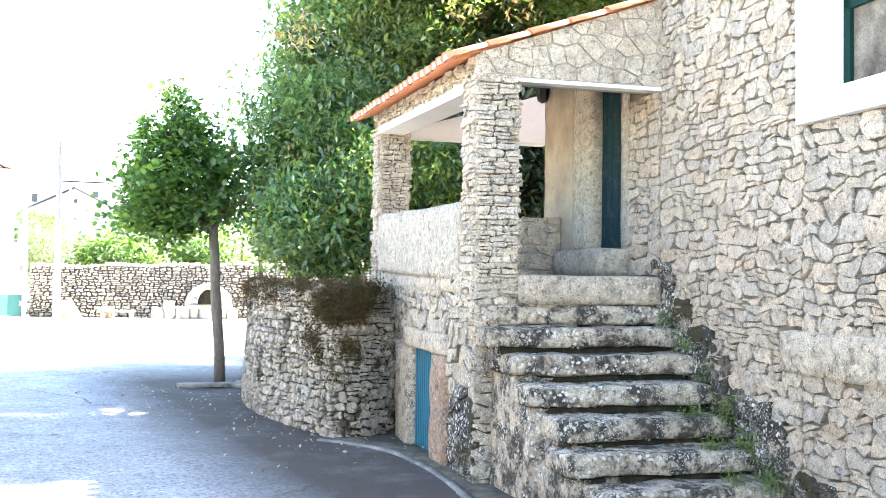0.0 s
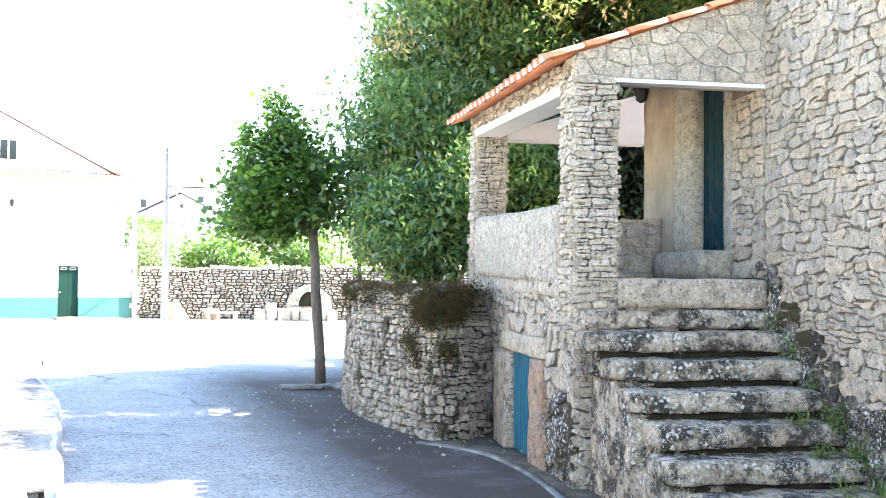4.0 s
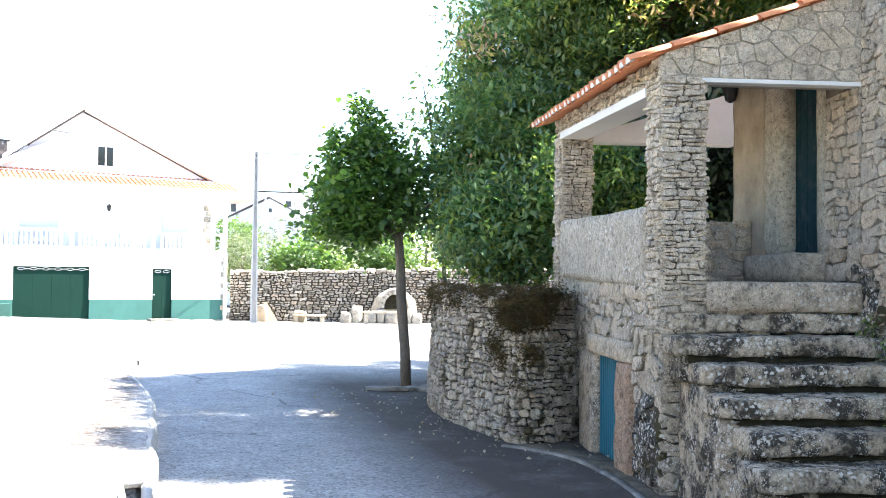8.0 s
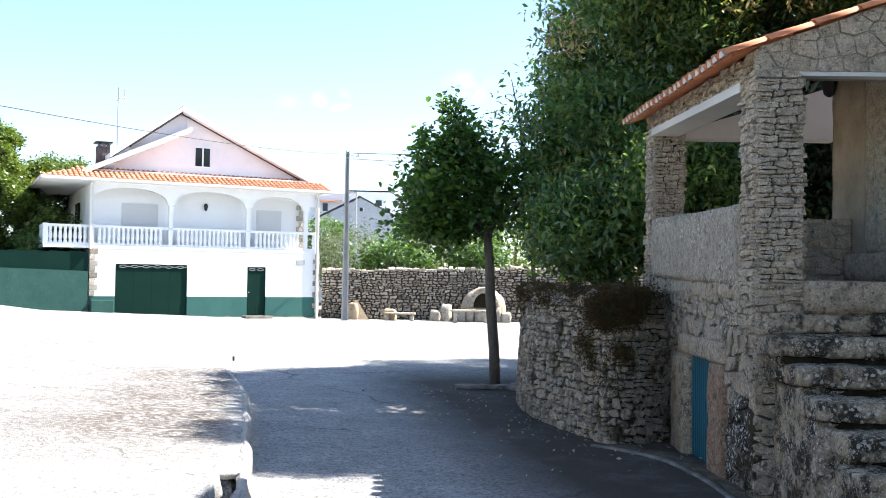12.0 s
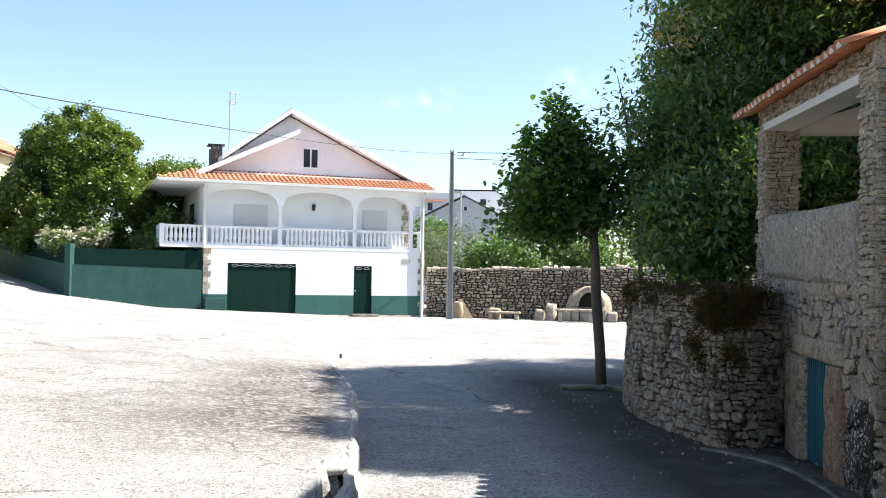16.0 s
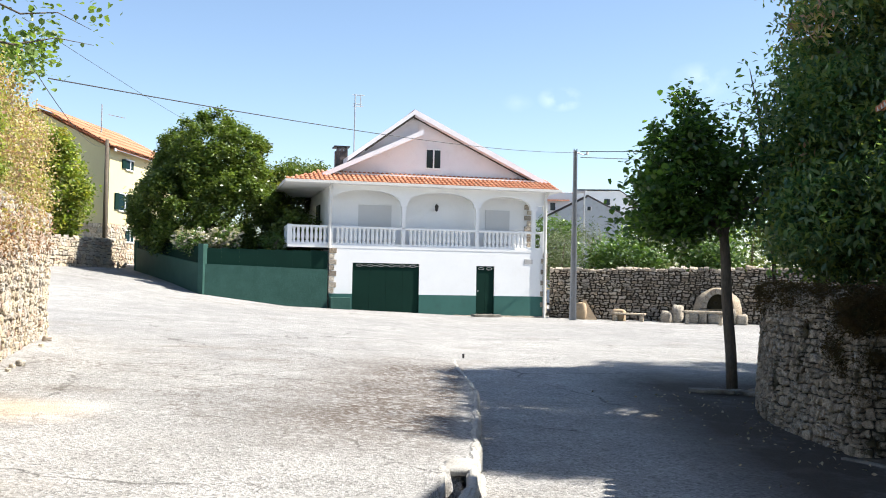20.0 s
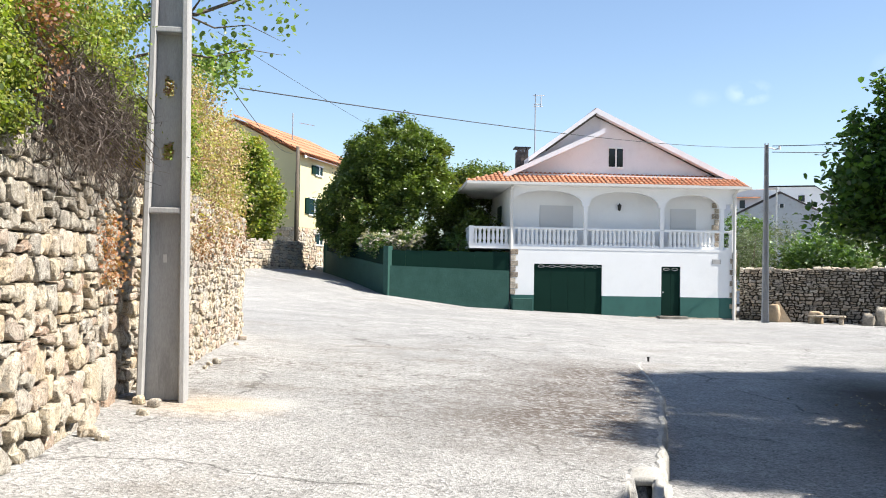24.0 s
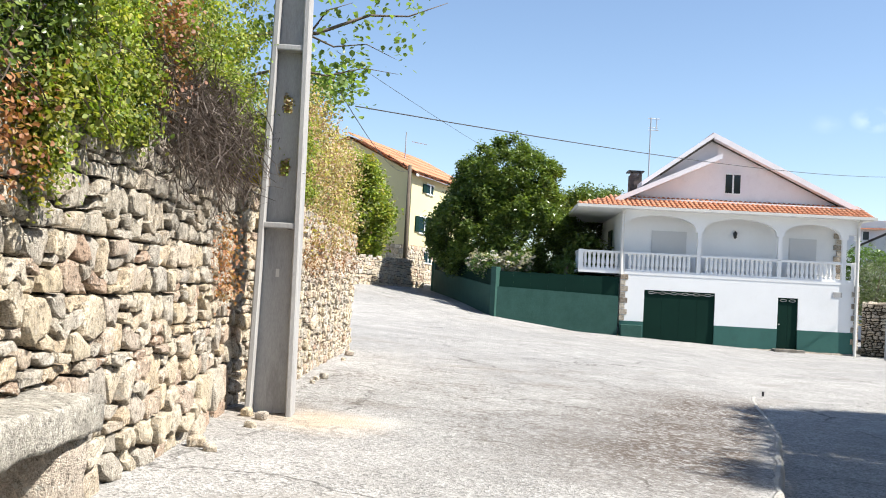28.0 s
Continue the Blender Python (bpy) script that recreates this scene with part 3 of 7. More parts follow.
def rough_block(bm, x0, x1, y0, y1, z0, z1, amp=0.015, cuts=(6, 3, 3), seed=0, rnd=0.035):
    """A hewn stone block with rounded, uneven edges."""
    nx, ny, nz = cuts
    verts = {}
    cx, cy, cz = (x0 + x1) / 2, (y0 + y1) / 2, (z0 + z1) / 2
    hx, hy, hz = (x1 - x0) / 2, (y1 - y0) / 2, (z1 - z0) / 2

    def vert(i, j, k):
        if (i, j, k) not in verts:
            p = Vector(((2 * i / nx - 1) * hx, (2 * j / ny - 1) * hy, (2 * k / nz - 1) * hz))
            q = Vector((max(-hx + rnd, min(hx - rnd, p.x)), max(-hy + rnd, min(hy - rnd, p.y)), max(-hz + rnd, min(hz - rnd, p.z))))
            d = p - q
            if d.length > 1e-6:
                p = q + d.normalized() * rnd
            p = p + Vector((cx, cy, cz))
            nv = noise.noise_vector(p * 4.0 + Vector((seed * 7.1, 0, 0))) * amp + noise.noise_vector(p * 13.0 + Vector((0, seed * 3.3, 0))) * amp * 0.5
            verts[i, j, k] = bm.verts.new(p + nv)
        return verts[i, j, k]
    for i in range(nx):
        for j in range(ny):
            bm.faces.new((vert(i, j, 0), vert(i, j + 1, 0), vert(i + 1, j + 1, 0), vert(i + 1, j, 0)))
            bm.faces.new((vert(i, j, nz), vert(i + 1, j, nz), vert(i + 1, j + 1, nz), vert(i, j + 1, nz)))
    for i in range(nx):
        for k in range(nz):
            bm.faces.new((vert(i, 0, k), vert(i + 1, 0, k), vert(i + 1, 0, k + 1), vert(i, 0, k + 1)))
            bm.faces.new((vert(i, ny, k), vert(i, ny, k + 1), vert(i + 1, ny, k + 1), vert(i + 1, ny, k)))
    for j in range(ny):
        for k in range(nz):
            bm.faces.new((vert(0, j, k), vert(0, j, k + 1), vert(0, j + 1, k + 1), vert(0, j + 1, k)))
            bm.faces.new((vert(nx, j, k), vert(nx, j + 1, k), vert(nx, j + 1, k + 1), vert(nx, j, k + 1)))
    return bm


def clip(poly, px, pz, nx, nz):
    out = []
    n = len(poly)
    for i in range(n):
        a, b = poly[i], poly[(i + 1) % n]
        da = (a[0] - px) * nx + (a[1] - pz) * nz
        db = (b[0] - px) * nx + (b[1] - pz) * nz
        if da <= 0:
            out.append(a)
        if (da < 0 < db) or (db < 0 < da):
            t = da / (da - db)
            out.append((a[0] + (b[0] - a[0]) * t, a[1] + (b[1] - a[1]) * t))
    return out


def rubble(w, z0, z1, sx, sz, rng, jit=0.42, drop=0.2, lift=0.72):
    """Irregular fitted stone outlines that fill a strip of wall w long, between z0 and z1."""
    h = z1 - z0
    nx, nz = max(1, round(w / sx)), max(1, round(h / sz))
    cx, cz = w / nx, h / nz
    seeds = {}
    for j in range(-1, nz + 1):
        for i in range(-2, nx + 2):
            if rng.random() < drop:
                continue
            seeds[i, j] = (i + 0.5 + (0.5 if j % 2 else 0.0) - 0.25 + rng.uniform(-jit, jit), j + 0.5 + rng.uniform(-jit, jit) * lift)
    polys = []
    for j in range(nz):
        for i in range(-1, nx + 1):
            s = seeds.get((i, j))
            if s is None:
                continue
            poly = [(max(0, s[0] - 1.6), max(0, s[1] - 1.6)), (min(nx, s[0] + 1.6), max(0, s[1] - 1.6)), (min(nx, s[0] + 1.6), min(nz, s[1] + 1.6)), (max(0, s[0] - 1.6), min(nz, s[1] + 1.6))]
            if poly[1][0] <= poly[0][0] + 0.05:
                continue
            for dj in (-2, -1, 0, 1, 2):
                for di in (-2, -1, 0, 1, 2):
                    q = seeds.get((i + di, j + dj))
                    if q is None or (di == 0 and dj == 0):
                        continue
                    poly = clip(poly, (s[0] + q[0]) / 2, (s[1] + q[1]) / 2, q[0] - s[0], q[1] - s[1])
                    if len(poly) < 3:
                        break
                if len(poly) < 3:
                    break
            if len(poly) >= 3:
                pts = [(x * cx, z0 + z * cz) for x, z in poly]
                ar = abs(sum(pts[k][0] * pts[(k + 1) % len(pts)][1] - pts[(k + 1) % len(pts)][0] * pts[k][1] for k in range(len(pts)))) / 2
                if ar > 0.12 * cx * cz:
                    polys.append(pts)
    return polys


def courses(w, z0, z1, h, l, rng, wave=0.25, split=0.3, slant=0.3):
    """Roughly bedded stone outlines: wavy courses of uneven height, some stones doubled or split."""
    zs = [z0]
    while zs[-1] < z1 - h[0] * 0.6:
        zs.append(zs[-1] + rng.triangular(h[0], h[1], h[0] * 0.65 + h[1] * 0.35))
    zs[-1] = z1
    ph = rng.uniform(0, 900)

    def bound(k, x):
        if k == 0 or k == len(zs) - 1:
            return zs[k]
        hh = min(zs[k] - zs[k - 1], zs[k + 1] - zs[k])
        return zs[k] + hh * wave * (1.3 * noise.noise((x * 1.6 / (l[0] + l[1]) + ph, k * 9.7, 0.0)) + 0.9 * noise.noise((x * 5.0 / (l[0] + l[1]), k * 3.3 + ph, 4.0)))
    out = []
    for k in range(len(zs) - 1):
        hh = zs[k + 1] - zs[k]
        x, tilt0 = 0.0, 0.0
        while x < w - 0.01:
            L = rng.triangular(l[0], l[1], l[0] * 0.7 + l[1] * 0.3) * (0.75 + 0.5 * hh / h[1])
            x1 = w if x + L > w - l[0] * 0.6 else x + L
            tilt1 = 0.0 if x1 >= w else rng.uniform(-slant, slant) * min(hh, L)
            q = lambda v: v + rng.uniform(-0.07, 0.07) * hh

            def stone(b0, b1):
                """b0 and b1 give the stone's lower and upper edge."""
                def at(u, b, side):
                    lo, hi = x + tilt0 * side, x1 + tilt1 * side
                    xx = lo + (hi - lo) * u
                    return (min(w, max(0.0, xx)), q(b(xx)))
                c = min(0.34, rng.uniform(0.06, 0.34) * hh / (x1 - x))
                mid = [at(rng.uniform(0.35, 0.65), b0, -0.5)]
                pts = [at(c, b0, -0.5)] + mid + [at(1 - c * rng.uniform(0.5, 1.5), b0, -0.5)]
                m = lambda t: (lambda xx: b0(xx) + (b1(xx) - b0(xx)) * t)
                pts += [at(1, m(rng.uniform(0.25, 0.5)), 0), at(1, m(rng.uniform(0.6, 0.85)), 0.3)]
                pts += [at(1 - c, b1, 0.5), at(rng.uniform(0.4, 0.6), b1, 0.5), at(c * rng.uniform(0.6, 1.6), b1, 0.5)]
                pts += [at(0, m(rng.uniform(0.6, 0.8)), 0.3), at(0, m(rng.uniform(0.25, 0.5)), 0)]
                out.append(pts)
            if rng.random() < split and hh > h[0] * 1.3:
                f = rng.uniform(0.35, 0.65)
                cutl = lambda xx: bound(k, xx) * (1 - f) + bound(k + 1, xx) * f
                stone(lambda xx: bound(k, xx), cutl)
                stone(cutl, lambda xx: bound(k + 1, xx))
            else:
                stone(lambda xx: bound(k, xx), lambda xx: bound(k + 1, xx))
            x, tilt0 = x1, tilt1
    return out


def stone_geo(poly, fmap, rng, gap=0.012, proud=0.05, round_=0.8, deep=0.03, tilt=1.0):
    """One stone: sides, worn shoulders and an uneven, slightly tilted broken face."""
    n = len(poly)
    cx, cz = sum(p[0] for p in poly) / n, sum(p[1] for p in poly) / n
    hgt = max(p[1] for p in poly) - min(p[1] for p in poly)
    d = proud * rng.uniform(0.5, 1.2)
    bev = min(proud * 0.8, hgt * 0.28) * (1.0 - round_) * 2.9
    tx, tz = rng.uniform(-0.12, 0.12) * tilt, rng.uniform(-0.22, 0.14) * tilt
    rough = 0.11 * proud
    o = rng.uniform(0, 50)
    gaps = [gap * rng.uniform(0.5, 1.9) for _ in poly]
    cutk = [rng.uniform(0.5, 1.6) for _ in poly]
    lump = [rng.uniform(-0.7, 0.7) for _ in poly]
    rings = []
    for shrink, depth in ((0.0, -deep), (0.0, d - bev), (0.35, d - bev * 0.25), (1.15, d)):
        ring = []
        for (x, z), g, q, e in zip(poly, gaps, cutk, lump):
            dx, dz = cx - x, cz - z
            L = math.hypot(dx, dz) or 1
            k = min(0.55, (g + shrink * bev * q) / L)
            px, pz = x + dx * k, z + dz * k
            dd = depth
            if depth > 0:
                dd += tx * (px - cx) + tz * (pz - cz) + rough * (e + noise.noise((px * 12 + o, pz * 12, 0.0)))
            ring.append(fmap(px, pz, dd))
        rings.append(ring)
    verts = rings[0] + rings[1] + rings[2] + rings[3] + [fmap(cx + rng.uniform(-0.2, 0.2) * hgt, cz + rng.uniform(-0.15, 0.15) * hgt, d + rough * rng.uniform(-0.3, 0.9))]
    faces = []
    for r in (0, 1, 2):
        for i in range(n):
            j = (i + 1) % n
            faces.append((r * n + i, r * n + j, (r + 1) * n + j, (r + 1) * n + i))
    for i in range(n):
        faces.append((3 * n + i, 3 * n + (i + 1) % n, 4 * n))
    return verts, faces


def lay(polys, fmap, mat, parent, rng, near, rest_name, limit=290, tagname="stone", worn=False, **kw):
    """Stones as parts where near(poly centre) holds, the rest joined."""
    singles, V, F = 0, [], []
    for poly in polys:
        v, f = stone_geo(poly, fmap, rng, **kw)
        cx, cz = sum(p[0] for p in poly) / len(poly), sum(p[1] for p in poly) / len(poly)
        if singles < limit and near(cx, cz):
            raw(tagname, v, f, mat, parent, smooth=worn)
            singles += 1
        else:
            o = len(V)
            V += v
            F += [tuple(i + o for i in q) for q in f]
    if V:
        tagged(raw(rest_name, V, F, mat, parent, smooth=worn), kind="stuff")


def fast_mesh(name, co, quads, mat, parent=None, label="", smooth=False):
    me = bpy.data.meshes.new(name)
    co, quads = np.asarray(co, np.float32), np.asarray(quads, np.int32)
    k = quads.shape[1]
    me.vertices.add(len(co))
    me.vertices.foreach_set("co", co.ravel())
    me.loops.add(quads.size)
    me.loops.foreach_set("vertex_index", quads.ravel())
    me.polygons.add(len(quads))
    me.polygons.foreach_set("loop_start", np.arange(0, quads.size, k, dtype=np.int32))
    me.polygons.foreach_set("loop_total", np.full(len(quads), k, np.int32))
    me.update(calc_edges=True)
    me.materials.append(mat)
    ob = new(name, me)
    if parent is not None:
        ob.parent = parent
    if label:
        ob["label"] = label
    return ob


def leaf_mesh(name, centres, size, mat, parent, rs, aspect=0.5, droop=0.5, fold=0.25, label="", vary=0.4, outward=None, broad=False):
    """Folded leaf blades, each its own island, at the given centres."""
    c = np.asarray(centres, float)
    n = len(c)
    ang = rs.uniform(0, 2 * np.pi, n)
    tilt = rs.normal(-droop, 0.45, n)
    d = np.stack([np.cos(ang) * np.cos(tilt), np.sin(ang) * np.cos(tilt), np.sin(tilt)], 1)
    up = np.array([0, 0, 1.0]) + rs.normal(0, 0.45, (n, 3))
    if outward is not None:
        up = up + outward
    s = np.cross(d, up)
    s /= np.linalg.norm(s, axis=1)[:, None] + 1e-9
    nn = np.cross(s, d)
    L = (size * (1 + rs.uniform(-vary, vary, n)))[:, None]
    base, tip = c - d * L * 0.5, c + d * L * 0.5
    mid = c - d * L * 0.05
    wv = s * L * aspect * 0.5
    lf, rt = mid + wv + nn * L * fold * 0.4, mid - wv + nn * L * fold * 0.4
    if broad:
        m1, m2 = c - d * L * 0.22, c + d * L * 0.2
        up_ = nn * L * fold * 0.4
        co = np.stack([base, m1 + wv * 0.92 + up_, m2 + wv * 0.8 + up_, tip, m2 - wv * 0.8 + up_, m1 - wv * 0.92 + up_], 1).reshape(-1, 3)
        i = np.arange(n)[:, None] * 6
        tris = np.concatenate([i + np.array(q) for q in ([0, 3, 2], [0, 2, 1], [0, 5, 4], [0, 4, 3])], 1).reshape(-1, 3)
        return fast_mesh(name, co, tris, mat, parent, label)
    co = np.stack([base, rt, tip, lf], 1).reshape(-1, 3)
    i = np.arange(n)[:, None] * 4
    tris = np.concatenate([i + np.array([0, 1, 2]), i + np.array([0, 2, 3])], 1).reshape(-1, 3)
    return fast_mesh(name, co, tris, mat, parent, label)


def clumps(rs, n_clump, per, sampler, spread):
    cs = sampler(rs, n_clump)
    p = cs[:, None, :] + rs.normal(0, 1, (n_clump, per, 3)) * np.asarray(spread)
    return p.reshape(-1, 3)


def shell(centre, radii, inner=0.55, top=None, low=None):
    """A sampler of points in an uneven ellipsoid, mostly near its skin."""
    def f(rs, n):
        out = []
        while len(out) < n:
            v = rs.normal(0, 1, 3)
            v /= np.linalg.norm(v)
            k = inner + (1 - inner) * rs.uniform(0, 1) ** 0.6
            lump = 0.86 + 0.26 * noise.noise(Vector(v * 1.9) + Vector(centre) * 0.37) + 0.1 * noise.noise(Vector(v * 5.0))
            p = np.array(centre) + v * np.array(radii) * k * lump
            if low is not None and p[2] < low:
                continue
            out.append(p)
        return np.array(out)
    return f


# ---- ground ----
KERB = radians(26.7)
FWD, LFT = (-math.sin(KERB), math.cos(KERB)), (-math.cos(KERB), -math.sin(KERB))


def smooth_step(a, b, x):
    x = min(1.0, max(0.0, (x - a) / (b - a)))
    return x * x * (3 - 2 * x)


def kerb_off(f):
    return 0.42 * smooth_step(13, 19.5, f) + 0.35 * smooth_step(7.2, 5.2, f)


def upper(f, l):
    return 0.35 - 0.0135 * min(f, 20) - 0.004 * max(0, min(f, 80) - 20) + (0.045 * min(l, 14) if l > 0 else 0.008 * max(l, -30)) + 0.095 * max(0, min(l, 40) - 8) * smooth_step(20, 45, f) + 0.045 * max(0, min(l, 30) - 12) * smooth_step(30, 44, f)


def lower(f, l):
    lo = -0.002 * f + 0.015 * max(l, -14)
    k = smooth_step(12, 20, f)
    return lo * (1 - k) + upper(f, l) * k


def ground_z(x, y):
    f, l = x * FWD[0] + y * FWD[1], x * LFT[0] + y * LFT[1]
    return upper(f, l) if l > kerb_off(f) else lower(f, l)


def at_fl(f, l):
    return f * FWD[0] + l * LFT[0], f * FWD[1] + l * LFT[1]


def build_ground():
    fs = sorted(set([-400, -120, -40, -20, -10, -6, -3] + [i * 0.5 for i in range(0, 60)] + [6.3 + i * 0.1 for i in range(17)] + list(range(30, 90, 3)) + [100, 130, 180, 260, 420, 800, 1600]))
    ls = [-1600, -700, -300, -150, -80, -50, -36, -28, -22, -18, -15, -12, -10, -8, -7, -6, -5, -4, -3, -2.2, -1.5, -1, -0.6, -0.3, -0.12, -0.02, 0.02, 0.05, 0.12, 0.19, 0.24, 0.3, 0.6, 1, 1.5, 2.2, 3, 4, 5, 6, 7, 8, 9, 10, 11, 12, 13.5, 15, 17, 19, 22, 26, 30, 36, 44, 60, 90, 160, 320, 700, 1600]
    co, quads = [], []
    for f in fs:
        for l in ls:
            off = kerb_off(f) if abs(l) < 8 else 0
            x, y = at_fl(f, l + off)
            z = upper(f, l + off) if l > 0 else lower(f, l + off)
            z += 0.018 * noise.noise((x * 0.6, y * 0.6, 0)) * (1 if -0.6 > l or l > 0.1 else 0.4)
            if 6.35 < f < 7.66 + 0.2 * noise.noise((l * 9, 0, 0)) and 0.04 < l < 0.21:
                z -= 0.3
            co.append((x, y, z))
    n = len(ls)
    for i in range(len(fs) - 1):
        for j in range(n - 1):
            a = i * n + j
            quads.append((a, a + n, a + n + 1, a + 1))
    g = fast_mesh("ground", co, quads, M["asphalt"])
    g.data.polygons.foreach_set("use_smooth", [abs(ls[k % (n - 1)]) > 0.03 for k in range(len(quads))])
    tagged(g, "worn pale grey asphalt street and square, cracked and patched", "ground", kind="structure")


build_ground()


def overlay(name, pts, mat, label, category="ground", lift=0.006, kind="structure", mound=0.0):
    """A thin uneven patch that follows the ground inside an outline of ground points."""
    cx, cy = sum(p[0] for p in pts) / len(pts), sum(p[1] for p in pts) / len(pts)
    dense = []
    for i in range(len(pts)):
        a, b = pts[i], pts[(i + 1) % len(pts)]
        for k in range(6):
            t = k / 6
            dense.append((a[0] + (b[0] - a[0]) * t, a[1] + (b[1] - a[1]) * t))
    V, F, n = [], [], len(dense)
    rings = (1.0, 0.9, 0.7, 0.45, 0.2)
    for ri, r in enumerate(rings):
        for x, y in dense:
            w = noise.noise((x * 1.5, y * 1.5, 3.0)) * 0.12 * r
            px, py = cx + (x - cx) * (r + w), cy + (y - cy) * (r + w)
            V.append((px, py, ground_z(px, py) + 0.02 + (lift + mound * (1 - r) - (0.025 if ri == 0 else 0))))
    V.append((cx, cy, ground_z(cx, cy) + 0.02 + lift + mound))
    for ri in range(len(rings) - 1):
        for i in range(n):
            j = (i + 1) % n
            F.append((ri * n + i, ri * n + j, (ri + 1) * n + j, (ri + 1) * n + i))
    for i in range(n):
        F.append(((len(rings) - 1) * n + i, (len(rings) - 1) * n + (i + 1) % n, len(V) - 1))
    return tagged(raw(name, V, F, mat, smooth=True), label, category, kind=kind)


# ---- stone house with porch ----
HOUSE = pose(2.13, 9.19, 0, 0, 0, 15)
house = empty("stone_house", HOUSE, "old granite rubble house with a covered porch and terracotta eaves", "house")
rng = random.Random(11)


def face_x(x, sign):
    """Wall plane x = const in a thing's own axes; s runs along y."""
    return lambda s, z, d: (x + sign * d, s, z)


def face_y(y, sign):
    return lambda s, z, d: (s, y + sign * d, z)


for nm, y0, y1, z0, z1 in (("facade_core", -7.5, 0.02, -0.4, 7.75), ("doorway_wall", 0.02, 0.86, -0.4, 4.4), ("doorway_wall", 1.68, 3.03, -0.4, 4.4), ("doorway_sill", 0.86, 1.68, -0.4, 2.1), ("doorway_head", 0.86, 1.68, 3.95, 4.4)):
    part(nm, box(B(), 0.0, 0.7, y0, y1, z0, z1), M["crack"], house)
part("house_back", box(box(B(), 0.7, 6.0, -7.5, 0.0, -0.4, 7.75), 0.7, 6.0, 0.0, 3.0, -0.4, 4.35), M["mortar"], house)
part("rear_roof", prism(B(), [(0.02, 4.41), (6.2, 4.3), (6.2, 4.36), (0.02, 4.47)], 0.05, 3.2), M["tilefar"], house, "low terracotta rear roof")
# Roof and upper facade are out of view, their height set to shade the street.
part("main_roof", prism(B(), [(-0.35, 7.62), (3.0, 9.2), (6.35, 7.62), (6.35, 7.72), (3.0, 9.35), (-0.35, 7.74)], -7.9, 0.3), M["tilefar"], house, "unseen terracotta main roof, height set to shade the street")
strips = [(-7.5, -3.75, 0.0, 7.75), (-3.75, -2.2, 0.0, 2.9), (-2.2, 0.0, 0.0, 3.6), (-3.75, -2.2, 3.95, 7.75), (-2.2, 0.0, 3.6, 7.75)]
polys = []
for a, b, z0, z1 in strips:
    for p in courses(b - a, z0, z1, (0.06, 0.17), (0.1, 0.32), rng, 0.48, 0.35, 0.75):
        pp = [(x + a, z) for x, z in p]
        cx, cz = sum(q[0] for q in pp) / len(pp), sum(q[1] for q in pp) / len(pp)
        if -3.3 < cx < -1.95 and 1.09 < cz < 1.42:
            continue
        polys.append(pp)
rng.shuffle(polys)
lay(polys, face_x(0.0, -1), M["facade"], house, rng, lambda s, z: -3.4 < s < 0.05 and 0.9 < z < 4.3, "facade_rubble", proud=0.03, gap=0.0045, round_=0.91, tilt=0.7)
part("granite_block", rough_block(B(), -0.07, 0.1, -3.35, -1.95, 1.09, 1.41, 0.012, (3, 12, 4), 3), M["slab"], house, "long pale dressed granite block in the wall", True)
# porch walls inside and the doorway
part("door_jamb", rough_block(B(), -0.07, 0.2, 1.6, 2.1, 2.05, 4.2, 0.014, (4, 8, 18), 5, 0.11), M["jamb"], house, "rounded pale granite door jamb", True)
part("door_jamb", rough_block(B(), -0.02, 0.2, 0.7, 0.9, 2.05, 4.2, 0.006, (2, 2, 14), 8), M["jamb"], house, "narrow pale granite door jamb", True)
part("porch_inner_wall", rough_block(B(), -0.035, 0.03, 2.1, 3.03, 1.8, 4.4, 0.012, (2, 10, 24), 15, 0.01), M["soft"], house, "brown-stained rendered wall", True)
lay([[(x + 0.02, z) for x, z in p] for p in courses(0.68, 1.8, 3.56, (0.09, 0.2), (0.14, 0.34), rng, 0.4)], face_x(0.0, -1), M["facade"], house, rng, lambda s, z: True, "porch_rubble", proud=0.03, gap=0.005, round_=0.9, tilt=0.5)
part("threshold", rough_block(B(), -0.3, 0.1, 0.72, 2.05, 1.8, 2.09, 0.012, (6, 8, 3), 9), M["jamb"], house, "granite threshold step", True)
dr = empty("door_1", HOUSE, "dark teal wooden house door, closed, in the porch", "door", kind="structure")
for i in range(5):
    part("door_board", box(B(), 0.10, 0.14, 0.88 + i * 0.152, 0.88 + i * 0.152 + 0.148, 2.08, 3.95, 0.006), M["darkdoor"], dr)
part("door_lining", box(B(), 0.15, 0.2, 0.86, 1.68, 2.06, 3.97), M["darkdoor"], dr)
part("porch_floor", rough_block(B(), -1.84, -0.02, 0.0, 4.9, 1.62, 1.79, 0.006, (8, 14, 2), 2, 0.02), M["slab"], house, "granite porch floor", True)
# pillars of flat stones
for px, py, z0, z1 in ((-1.84, 0.0, 1.3, 3.6), (-1.84, 4.4, 1.75, 3.72)):
    part("pillar_core", box(B(), px + 0.02, px + 0.39, py + 0.02, py + 0.39, z0, z1), M["crack"], house)
    for fm, o in ((face_y(py + 0.02, -1), px), (face_x(px + 0.02, -1), py), (face_x(px + 0.39, 1), py), (face_y(py + 0.39, 1), px)):
        st_ = [[(x + o, z) for x, z in p] for p in courses(0.41, z0, z1, (0.03, 0.085), (0.08, 0.24), rng, 0.4, 0.2)]
        lay(st_, fm, M["porch"], house, rng, lambda s, z: True, "pillar_rubble", proud=0.045, gap=0.0045, round_=0.86, tilt=1.4)
# parapets
def shear(ob, k):
    """Lift a part's points with their distance along the house."""
    for v in ob.data.vertices:
        v.co.z += k * v.co.y
    return ob


